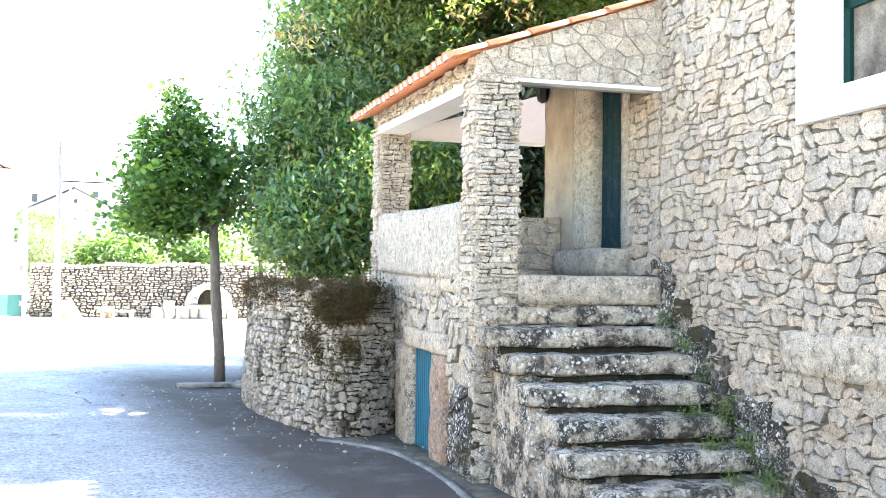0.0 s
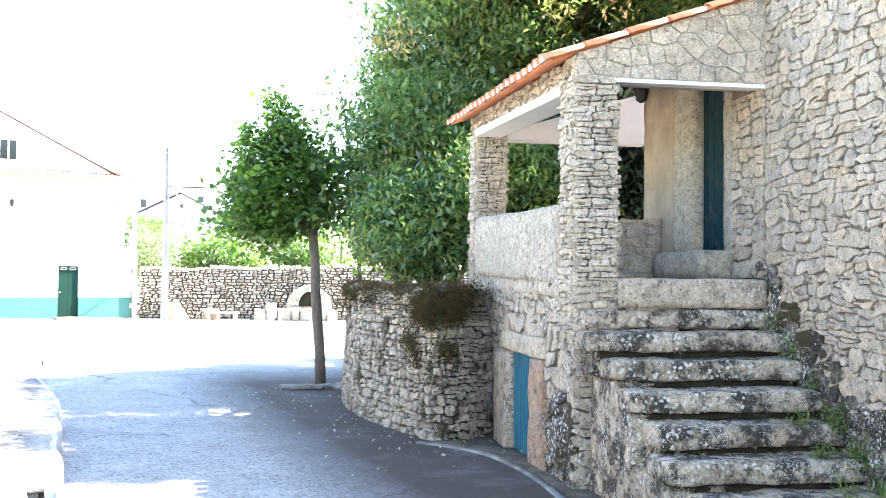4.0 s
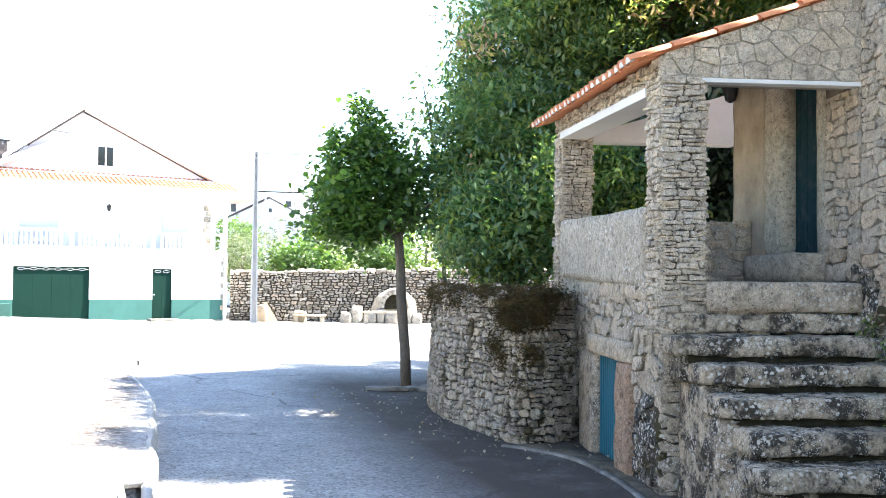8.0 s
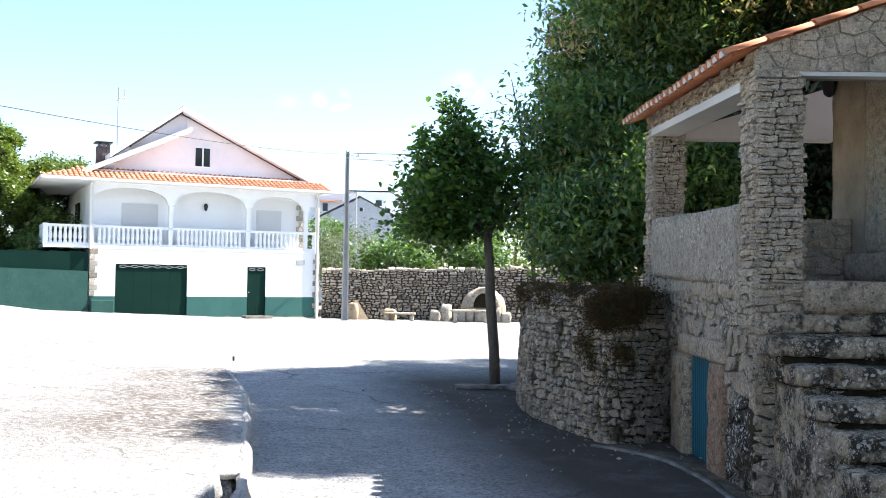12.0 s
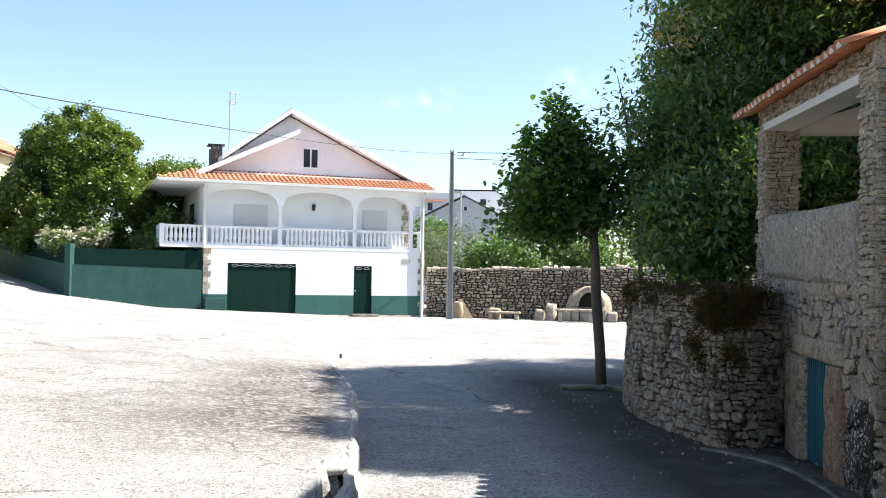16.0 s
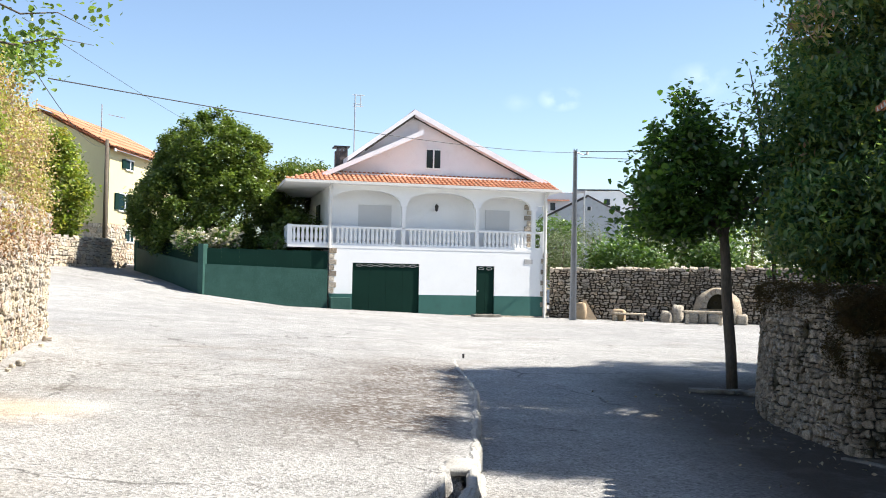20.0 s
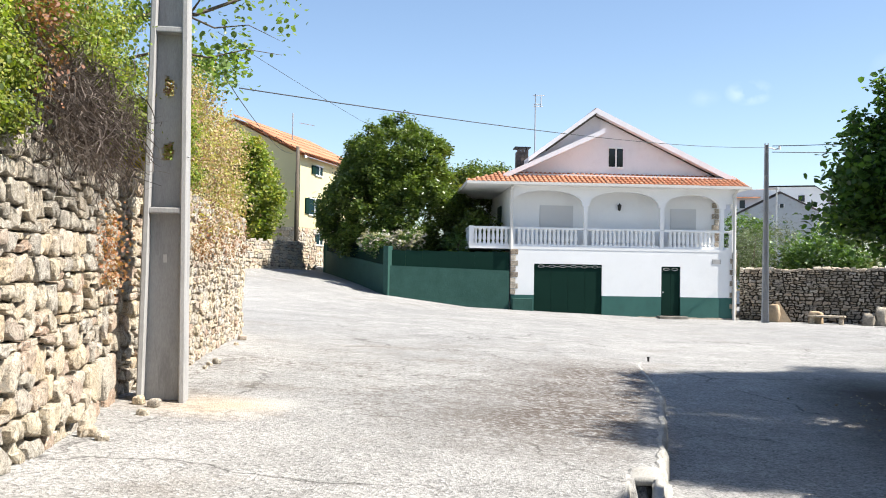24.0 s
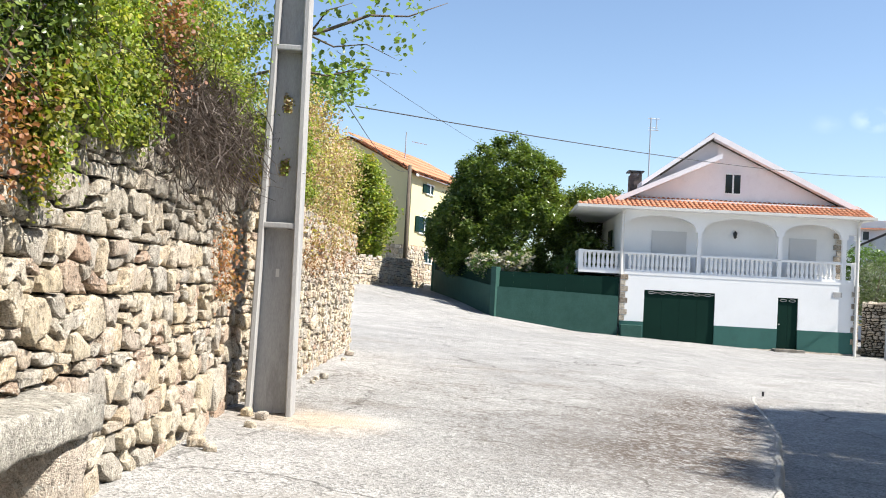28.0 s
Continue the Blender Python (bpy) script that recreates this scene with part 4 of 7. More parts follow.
shear(part("parapet", rough_block(B(), -1.86, -1.6, 0.42, 4.4, 1.72, 2.465, 0.02, (3, 40, 10), 4), M["parapet"], house, "whitish lichen-spotted granite parapet slab", True), 0.028)
part("back_parapet_core", box(B(), -1.43, -0.03, 2.48, 2.8, 1.4, 2.48), M["mortar"], house)
lay([[(x - 1.43, z) for x, z in p] for p in courses(1.4, 1.75, 2.5, (0.1, 0.2), (0.16, 0.4), rng, 0.4)], face_y(2.48, -1), M["facade"], house, rng, lambda s, z: True, "parapet_rubble", proud=0.035, round_=0.84)
# lintels and gable
part("front_lintel", box(B(), -1.47, 0.03, -0.008, 0.12, 3.548, 3.585, 0.004), M["whitebeam"], house, "thin white concrete lintel")
shear(part("side_lintel", box(B(), -1.86, -1.5, 0.41, 4.4, 3.46, 3.55, 0.008), M["whitebeam"], house, "thin white concrete lintel"), 0.047)
part("back_beam", prism(B(), [(-1.5, 3.647), (0.56, 3.647), (0.56, 4.36), (-1.5, 3.73)], 4.42, 4.72), M["whitebeam"], house, "white painted concrete beam")
RS = 0.355


TILT = 0.042


def roof_z(x):
    return 3.76 + (x + 1.84) * RS


part("gable_core", prism(B(), [(-1.8, 3.585), (0.0, 3.585), (0.0, roof_z(0.0) + 0.02), (-1.8, roof_z(-1.8) + 0.02)], 0.03, 0.38), M["mortar"], house)
gp = []
for p in rubble(1.84, 3.585, 4.5, 0.2, 0.15, rng, 0.42, 0.06):
    q = [(x - 1.84, z) for x, z in p]
    for_cut = clip(q, -1.84, 3.785, -RS, 1.0)
    if len(for_cut) > 2:
        gp.append(for_cut)
lay(gp, face_y(0.03, -1), M["porch"], house, rng, lambda s, z: True, "gable_rubble", proud=0.022, gap=0.007, round_=0.93, tilt=0.3)
shear(part("side_wall_core", box(B(), -1.8, -1.5, 0.38, 4.85, 3.55, 3.77), M["mortar"], house), TILT)
lay(courses(4.85, 3.54, 3.78, (0.06, 0.12), (0.12, 0.34), rng, 0.4), lambda s, z, d: (-1.8 - d, s, z + TILT * s), M["porch"], house, rng, lambda s, z: True, "side_rubble", proud=0.04)
# base walls below the porch
for y0, y1, z0 in ((0.03, 1.42, -0.4), (1.42, 2.42, 1.0), (2.42, 5.0, -0.4)):
    part("base_core", box(B(), -1.8, 0.0, y0, y1, z0, 1.6), M["crack"], house)
bp = []
for a, b, z0, z1 in ((0.0, 0.9, -0.2, 1.84), (2.78, 5.0, -0.2, 1.84), (0.9, 2.78, 1.2, 1.84)):
    bp += [[(x + a, z) for x, z in p] for p in courses(b - a, z0, z1, (0.1, 0.24), (0.16, 0.42), rng, 0.4)]
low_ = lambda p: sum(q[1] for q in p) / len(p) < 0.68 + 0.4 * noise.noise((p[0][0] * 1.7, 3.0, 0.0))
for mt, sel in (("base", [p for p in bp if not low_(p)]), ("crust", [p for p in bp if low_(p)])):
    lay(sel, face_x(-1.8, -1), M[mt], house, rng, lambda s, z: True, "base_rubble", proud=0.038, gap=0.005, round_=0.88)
lay([[(x - 1.84, z) for x, z in p] for p in courses(1.0, -0.2, 1.62, (0.08, 0.2), (0.14, 0.36), rng, 0.4)], face_y(0.03, -1), M["base"], house, rng, lambda s, z: True, "flank_rubble", proud=0.03, gap=0.005, round_=0.9)
part("door_lintel", rough_block(B(), -1.88, -1.6, 0.88, 2.74, 0.99, 1.21, 0.014, (3, 14, 4), 6), M["slab"], house, "granite lintel over the cellar door", True)
part("cellar_jamb", rough_block(B(), -1.88, -1.6, 2.38, 3.1, -0.2, 0.99, 0.016, (3, 7, 10), 7), M["base"], house, "granite cellar door jamb", True)
part("cellar_jamb", rough_block(B(), -1.88, -1.6, 0.9, 1.44, -0.2, 0.99, 0.016, (3, 6, 10), 12), M["redstone"], house, "reddish granite cellar door jamb", True)
cd = empty("door_2", HOUSE, "blue-green ribbed metal cellar door, closed", "door", kind="structure")
for i in range(11):
    part("rib", box(B(), -1.80, -1.775, 1.45 + i * 0.0845, 1.45 + i * 0.0845 + 0.06, -0.08, 0.98, 0.005), M["bluedoor"], cd)
part("door_sheet", box(B(), -1.775, -1.755, 1.44, 2.38, -0.1, 0.99), M["bluedoor"], cd)
# roof tiles
shear(part("eave_deck", prism(B(), [(-2.02, roof_z(-2.02) + 0.03), (-1.5, roof_z(-1.5) + 0.03), (-1.5, roof_z(-1.5) + 0.055), (-2.02, roof_z(-2.02) + 0.055)], 0.06, 5.1), M["tile"], house, "terracotta eave underside"), TILT)
shear(part("roof_deck", prism(B(), [(-1.5, roof_z(-1.5) + 0.03), (0.0, roof_z(0.0) + 0.03), (0.0, roof_z(0.0) + 0.06), (-1.5, roof_z(-1.5) + 0.06)], 0.36, 5.1), M["underdark"], house, "dark roof underside"), TILT)


def tile_mesh(name, length, r0, r1, mat, up=True, sides=7, thick=0.014):
    """A barrel tile along +x, its wide end at x = 0."""
    V, F = [], []
    for x, r in ((0.0, r0), (length, r1)):
        for rr in (r, r - thick):
            for k in range(sides + 1):
                a = math.pi * k / sides
                V.append((x, rr * math.cos(a), (rr * math.sin(a)) * (0.62 if up else -0.6)))
    n = sides + 1
    for k in range(sides):
        F.append((k, k + 1, 2 * n + k + 1, 2 * n + k))
        F.append((n + k, 3 * n + k, 3 * n + k + 1, n + k + 1))
        F.append((k, n + k, n + k + 1, k + 1))
        F.append((2 * n + k, 2 * n + k + 1, 3 * n + k + 1, 3 * n + k))
    me = bpy.data.meshes.new(name)
    me.from_pydata(V, [], F)
    me.materials.append(mat)
    me.polygons.foreach_set("use_smooth", [True] * len(me.polygons))
    return me


def put(name, me, m, parent):
    o = new(name, me)
    o.parent = parent
    o.matrix_local = m
    return o


cover, pan = tile_mesh("tile", 0.46, 0.1, 0.085, M["tile"]), tile_mesh("pan_tile", 0.46, 0.1, 0.09, M["tile"], False)
bm = B()
prism(bm, [(0.078 * math.cos(math.pi * k / 8), 0.05 * math.sin(math.pi * k / 8)) for k in range(9)], 0.012, 0.06)
bm.transform(Matrix.Rotation(radians(-90), 4, "Z"))
plug = bpy.data.meshes.new("mortar_plug")
bm.to_mesh(plug)
bm.free()
plug.materials.append(M["whitebeam"])
slope = math.degrees(math.atan(RS))
for col in range(22):
    y = 0.04 + col * 0.235
    for row in range(6):
        x = -2.12 + row * 0.39
        jit = rng.uniform(-0.012, 0.012)
        put("tile", cover, pose(x + jit, y, roof_z(x) + TILT * y + 0.045 + rng.uniform(-0.006, 0.006), 0, -slope + 1.2, rng.uniform(-1.5, 1.5)), house)
        if row == 0:
            put("mortar_plug", plug, pose(x + jit, y, roof_z(x) + TILT * y + 0.045, 0, -slope, 0), house)
        if row < 3 and col < 21:
            put("pan_tile", pan, pose(x + 0.02, y + 0.1175, roof_z(x) + TILT * y + 0.09, 0, -slope + 1.2, 0), house)
# window in a white plastered patch
for y0, y1, z0, z1 in ((-2.66, -2.2, 2.9, 5.6), (-3.75, -2.66, 2.9, 3.1), (-3.75, -2.66, 4.75, 5.6)):
    part("plaster_surround", box(B(), -0.085, 0.02, y0, y1, z0, z1), M["white"], house, "white plastered window surround")
win = empty("window_1", HOUSE, "green framed sash window with white glazing bars and lace curtain", "window", kind="structure")
part("reveal", box(B(), 0.12, 0.16, -3.75, -2.6, 3.05, 4.8), M["white"], win)
part("window_frame", box(box(B(), -0.03, 0.06, -2.73, -2.66, 3.1, 4.75), -0.03, 0.06, -3.75, -2.66, 3.62, 3.69), M["greendoor"], win, "green frame")
for z0, z1 in ((3.12, 3.6), (3.7, 4.7)):
    part("sash_bar", box(box(box(B(), 0.02, 0.05, -2.80, -2.73, z0, z1), 0.02, 0.05, -3.12, -3.08, z0, z1), 0.02, 0.05, -3.75, -2.73, (z0 + z1) / 2 - 0.02, (z0 + z1) / 2 + 0.02), M["white"], win, "white sash")
part("lace_curtain", box(B(), 0.07, 0.08, -3.75, -2.74, 3.1, 4.75), M["lace"], win)
lamp = empty("porch_lantern", HOUSE, "small dark iron lantern under the porch beam", "lamp")
part("bracket", tube(B(), [(0.0, 2.9, 4.15), (-0.12, 2.9, 4.17)], 0.012), M["blackmetal"], lamp)
part("lantern_body", tube(B(), [(-0.12, 2.9, 4.14), (-0.12, 2.9, 4.1), (-0.12, 2.9, 3.95), (-0.12, 2.9, 3.92)], [0.03, 0.09, 0.06, 0.02], 6), M["blackmetal"], lamp)

# stairs
stairs = empty("stone_staircase", HOUSE, "worn granite outside steps, lichen-spotted and mossy, up to the porch", "stairs")
LEFT = [-1.86, -1.8, -1.81, -1.69, -1.66, -1.55, -1.6, -1.45, -1.3]
VS = [0.02, -0.05, -0.36, -0.68, -1.0, -1.32, -1.64, -1.96, -2.28]
ZS = [1.79, 1.52, 1.335, 1.12, 0.9, 0.67, 0.46, 0.25, 0.05]
for k in range(1, 9):
    part("step", rough_block(B(), LEFT[k], -0.01, VS[k], VS[k] + 0.52, ZS[k] - 0.17, ZS[k], 0.02, (24, 8, 5), k * 3.7, 0.032), M["steps"], stairs, "rounded granite tread", True)
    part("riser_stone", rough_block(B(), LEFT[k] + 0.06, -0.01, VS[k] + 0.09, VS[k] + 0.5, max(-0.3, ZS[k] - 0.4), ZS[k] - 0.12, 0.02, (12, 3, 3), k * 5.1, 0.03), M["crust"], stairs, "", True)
    # Earth and moss strip, coloured darker for the shadow beneath the tread.
    part("moss_strip", rough_block(B(), LEFT[k] + 0.12, -0.04, VS[k] + 0.06, VS[k] + 0.16, ZS[k] - 0.26, ZS[k] - 0.165, 0.03, (18, 2, 2), k * 8.3, 0.03), M["joint"], stairs, "earth and moss in the step joint, darkened for the shadow under the tread", True)
    if k > 2:
        part("step_flank", rough_block(B(), LEFT[k] + 0.02, LEFT[k] + 0.5, VS[k] + 0.05, 0.06, -0.35, ZS[k] - 0.16, 0.035, (4, 8, 8), k * 2.3, 0.06), M["steps"], stairs, "rough masonry flank of the stairs", True)
part("landing_stone", rough_block(B(), -1.43, -0.01, -0.06, 0.4, 1.53, 1.8, 0.012, (14, 4, 4), 77, 0.03), M["slab"], stairs, "granite landing edge", True)
sk = []
for p in courses(3.6, -0.3, 2.5, (0.06, 0.14), (0.1, 0.28), rng, 0.42):
    q = [(x - 3.35, z) for x, z in p]
    cx, cz = sum(a[0] for a in q) / len(q), sum(a[1] for a in q) / len(q)
    zl = ZS[1] + (cx + 0.05) * 0.66
    if zl - 0.6 < cz < zl + 0.42 + 0.4 * noise.noise((cx * 2.5, cz * 2.5, 2.0)) and cx < 0.12:
        sk.append(q)
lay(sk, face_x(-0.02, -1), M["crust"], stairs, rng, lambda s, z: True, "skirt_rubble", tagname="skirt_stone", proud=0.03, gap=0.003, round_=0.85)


def tuft(name, pts, size, mat, label, cat, seed, parent=None, per=60, spread=0.05, droop=-0.6):
    rs = np.random.RandomState(seed)
    c = np.concatenate([np.array(p) + rs.normal(0, 1, (per, 3)) * spread for p in pts])
    o = leaf_mesh(name, c, size, mat, parent, rs, 0.3, droop)
    return tagged(o, label, cat, kind="stuff") if label else o


W = HOUSE
tuft("moss", [W @ Vector((-0.1 - 0.25 * k, VS[j] + 0.02 + 0.1 * k, ZS[j] + 0.0)) for j in (5, 6, 7) for k in range(2)] + [W @ Vector((-0.05, VS[j] + 0.1, ZS[j] + 0.05)) for j in (1, 2, 3, 4, 5, 6, 7)], 0.05, M["hedge"], "green moss and weeds in the step corners", "moss", 5, per=130, spread=0.06)

# ---- retaining wall with garden behind ----
RPATH = [(-1.9, 18.6), (-2.55, 17.2), (-2.85, 16.0), (-2.9, 14.95), (-2.62, 13.8), (-2.05, 12.7), (-1.5, 11.8), (-1.14, 11.3), (-0.86, 11.4), (-0.5, 11.95)]


def along(path):
    d = [0.0]
    for a, b in zip(path, path[1:]):
        d.append(d[-1] + math.hypot(b[0] - a[0], b[1] - a[1]))

    def f(s):
        s = max(0.0, min(d[-1] - 1e-6, s))
        i = max(k for k in range(len(d) - 1) if d[k] <= s)
        t = (s - d[i]) / (d[i + 1] - d[i])
        p0, p1, p2, p3 = (path[max(0, min(len(path) - 1, i + k))] for k in (-1, 0, 1, 2))
        out = []
        for c in (0, 1):
            out.append(0.5 * (2 * p1[c] + (p2[c] - p0[c]) * t + (2 * p0[c] - 5 * p1[c] + 4 * p2[c] - p3[c]) * t * t + (3 * p1[c] - p0[c] - 3 * p2[c] + p3[c]) * t ** 3))
        return out
    return f, d[-1]


def curved_wall(name, path, z0, ztop, sx, sz, mat, core, label, seed, near, side=1, thick=0.4, proud=0.05, jit=0.46, batter=0.0, coping=True, cop_mat=None, gap=0.012, tilt=1.0):
    """A wall that follows a path; its face is on the right of the path when side is 1."""
    f, total = along(path)
    r = random.Random(seed)

    def fmap(s, z, d):
        x, y = f(s)
        x2, y2 = f(min(total, s + 0.05))
        x1, y1 = f(max(0, s - 0.05))
        tx, ty = x2 - x1, y2 - y1
        L = math.hypot(tx, ty) or 1
        k = d - batter * (z - z0)
        return (x + side * ty / L * k, y - side * tx / L * k, z)
    w = empty(name, Matrix(), label, "wall")
    V, F = [], []
    n = max(2, int(total / 0.25))
    for i in range(n + 1):
        s = total * i / n
        zt = ztop(s) - 0.03
        for d, z in ((0.0, z0), (0.0, zt), (-thick, zt), (-thick, z0)):
            V.append(fmap(s, z, d))
    for i in range(n):
        for k in range(3):
            a = i * 4 + k
            F.append((a, a + 1, a + 5, a + 4))
    raw("wall_core", V, F, core, w)
    zmax = max(ztop(total * i / 40) for i in range(41))
    ps = []
    for p in courses(total, z0, zmax, sz, sx, r, 0.36, 0.35, 0.45):
        cx, cz = sum(q[0] for q in p) / len(p), sum(q[1] for q in p) / len(p)
        if cz < ztop(cx):
            ps.append(p)
    r.shuffle(ps)
    lay(ps, fmap, mat, w, r, near, "wall_rubble", proud=proud, gap=gap, tilt=tilt, round_=0.86)
    if coping:
        s = 0.0
        while s < total - 0.1:
            L = r.uniform(0.16, 0.42)
            zt = ztop(s + L / 2)
            h = r.uniform(0.06, 0.14)
            v, fc = stone_geo([(s, -thick - 0.02), (s + L - 0.015, -thick - 0.02), (s + L - 0.015, 0.03), (s, 0.03)], lambda a, b, d: fmap(a, zt + d - 0.04, b), r, 0.01, h, 0.8)
            raw("coping_stone", v, [q[::-1] for q in fc], cop_mat or mat, w)
            s += L
    return w, fmap, total


rw, rmap, rlen = curved_wall("retaining_wall", RPATH, -0.3, lambda s: 1.62 + 0.05 * math.sin(s * 1.7), (0.08, 0.22), (0.06, 0.16), M["dry"], M["gap"], "curved dry-stone retaining wall, mossy along its top", 21, lambda s, z: s > 3.0, side=1, proud=0.055, batter=0.05, gap=0.01, tilt=0.5)
mrs = random.Random(4)
mpts = []
mseed = np.random.RandomState(44)
for k in range(620):
    s, z = mrs.uniform(2.8, rlen), 1.68 - abs(mrs.gauss(0, 0.13))
    if k > 180:
        s, z = mrs.gauss(rlen - 1.0, 0.3), mrs.triangular(0.55, 1.72, 1.45)
    if noise.noise((s * 2.1, z * 2.4, 5.0)) < 0.04 - 0.6 * max(0.0, z - 1.35):
        continue
    mpts.append(np.array(rmap(min(s, rlen - 0.02), z, 0.055)) + mseed.normal(0, 1, (80, 3)) * (0.06, 0.06, 0.045))
for k in range(40):
    s = mrs.uniform(3.0, rlen)
    mpts.append(np.array(rmap(s, 1.7, -0.12)) + mseed.normal(0, 1, (70, 3)) * (0.1, 0.1, 0.03))
tagged(leaf_mesh("moss", np.concatenate(mpts), 0.03, M["mosst"], rw, mseed, 0.55, -0.2), "brown-green moss blanket", kind="stuff")
bank = [(-2.2, 18.6), (-2.7, 16.0), (-2.65, 14.95), (-1.9, 13.0), (-1.0, 12.0), (-0.4, 12.4), (0.6, 16), (6, 22), (2, 26)]
V = [(x, y, 1.5) for x, y in bank]
tagged(raw("garden_soil", V + [(x, y, 0.0) for x, y in bank], [tuple(range(len(bank)))] + [(i, (i + 1) % len(bank), len(bank) + (i + 1) % len(bank), len(bank) + i) for i in range(len(bank))], M["soilbank"]), "dark garden soil behind the retaining wall", "ground", kind="structure")


# ---- white house ----
WH = pose(-24.2, 34.25, 0, 0, 0, 42.53)
wh = empty("white_house", WH, "white two-storey house with arched veranda, green garage and tiled eaves", "house")
for x0, x1, z0 in ((-0.02, 0.95, 0.9), (0.95, 3.84, 2.22), (3.84, 6.39, 0.9), (6.39, 7.21, 2.19), (7.21, 9.6, 0.9)):
    part("wall_panel", box(B(), x0, x1, 0.0, 0.3, z0, 2.83), M["white"], wh)
for x0, x1 in ((-0.02, 0.95), (3.84, 6.39), (7.21, 9.6)):
    part("plinth", box(B(), x0, x1, -0.012, 0.3, -0.5, 0.9), M["greenplinth"], wh, "dark green painted plinth")
part("ground_floor_body", box(B(), -0.02, 9.6, 0.3, 11.5, -0.5, 2.8), M["white"], wh)
gd = part("garage_door", box(B(), 0.95, 3.84, 0.08, 0.13, 0.0, 2.22), M["greendoor"], wh, "dark green garage door")
for i in range(4):
    part("door_slat", box(B(), 0.96 + i * 0.719, 0.96 + i * 0.719 + 0.714, 0.06, 0.08, 0.0, 2.02, 0.006), M["greendoor"], gd)
for x0, x1, par in ((1.02, 3.78, gd),):
    for i in range(6):
        cx = x0 + (i + 0.5) * (x1 - x0) / 6
        bm = B()
        tube(bm, [(cx + 0.13 * math.cos(a * math.pi / 5), 0.05, 2.12 + 0.05 * math.sin(a * math.pi / 5)) for a in range(11)], 0.011, 5)
        tube(bm, [(cx + 0.13, 0.05, 2.12), (cx + 0.33, 0.05, 2.12)], 0.011, 5)
        part("iron_ornament", bm, M["whitebeam"], gd, "white wrought-iron ornament")
fd = part("entrance_door", box(B(), 6.39, 7.21, 0.08, 0.13, 0.12, 2.19), M["greendoor"], wh, "dark green metal entrance door")
for i in range(2):
    part("door_slat", box(B(), 6.42 + i * 0.385, 6.42 + i * 0.385 + 0.38, 0.06, 0.08, 0.14, 1.98, 0.006), M["greendoor"], fd)
part("door_handle", tube(B(), [(6.48, 0.03, 1.1), (6.48, 0.06, 1.1)], 0.03, 8), M["steel"], fd, "bright round handle")
bm = B()
for i in range(2):
    tube(bm, [(6.62 + i * 0.36 + 0.13 * math.cos(a * math.pi / 5), 0.05, 2.08 + 0.05 * math.sin(a * math.pi / 5)) for a in range(11)], 0.011, 5)
part("iron_ornament", bm, M["whitebeam"], fd, "white wrought-iron ornament")
part("door_step", box(B(), 6.2, 7.4, -0.55, 0.05, -0.3, 0.1, 0.02), M["gutter"], wh, "concrete doorstep")
part("foundation", rough_block(B(), 3.9, 9.55, -0.06, 0.2, -0.5, 0.05, 0.03, (30, 3, 3), 21, 0.03), M["farwall"], wh, "rough grey stone footing", True)
part("vent_grille", box(B(), 8.58, 8.95, -0.02, 0.02, 2.33, 2.53, 0.005), M["concrete"], wh, "grey vent grille")
for k in range(8):
    L = 0.3 if k % 2 else 0.2
    part("quoin", box(B(), -0.06, L - 0.04, -0.05, 0.12, 0.92 + k * 0.24, 1.13 + k * 0.24, 0.012), M["farwall"], wh, "grey granite quoin")
for k in range(11):
    L = 0.3 if k % 2 else 0.2
    part("quoin", box(B(), 9.64 - L, 9.64, -0.05, 0.12, 0.2 + k * 0.24, 0.41 + k * 0.24, 0.012), M["farwall"], wh, "grey granite quoin")
part("balcony_slab", box(box(B(), -1.8, 9.62, -0.012, 1.6, 2.83, 2.95), -1.8, 0.0, 1.6, 11.5, 2.83, 2.95), M["white"], wh)
part("upper_body", box(B(), 0.0, 9.3, 0.8, 11.5, 2.95, 6.1), M["white"], wh)


def arch_bay(bm, x0, x1, crown, spring, top):
    n = 14
    cx, h = (x0 + x1) / 2, crown - spring
    arc = [(cx - (x1 - x0) / 2 * math.cos(math.pi * k / n), spring + h * math.sin(math.pi * k / n) ** 0.8) for k in range(n + 1)]
    for a, b in zip(arc, arc[1:]):
        prism(bm, [a, b, (b[0], top), (a[0], top)], 0.0, 0.22)


for x0, x1, cr_ in ((-0.02, 2.97, 5.32), (3.27, 6.25, 5.32), (6.55, 8.85, 5.25)):
    bm = B()
    arch_bay(bm, x0, x1, cr_, 4.7, 5.52)
    bmesh.ops.remove_doubles(bm, verts=bm.verts[:], dist=0.0005)
    part("arch", bm, M["white"], wh, "white segmental arch")
for x0, x1 in ((2.97, 3.27), (6.25, 6.55), (8.85, 9.15), (9.42, 9.6)):
    part("column", box(box(B(), x0 + 0.07, x1 - 0.07, 0.02, 0.2, 2.95, 4.7), x0, x1, 0.0, 0.22, 4.69, 5.52), M["white"], wh)
part("arcade_end", box(B(), 9.15, 9.42, 0.0, 0.22, 4.9, 5.52), M["white"], wh)
for k in range(9):
    part("quoin", box(B(), 9.08 - (0.28 if k % 2 else 0.16), 9.3, 0.74, 0.8, 3.1 + k * 0.24, 3.31 + k * 0.24, 0.01), M["farwall"], wh, "ochre granite quoin")
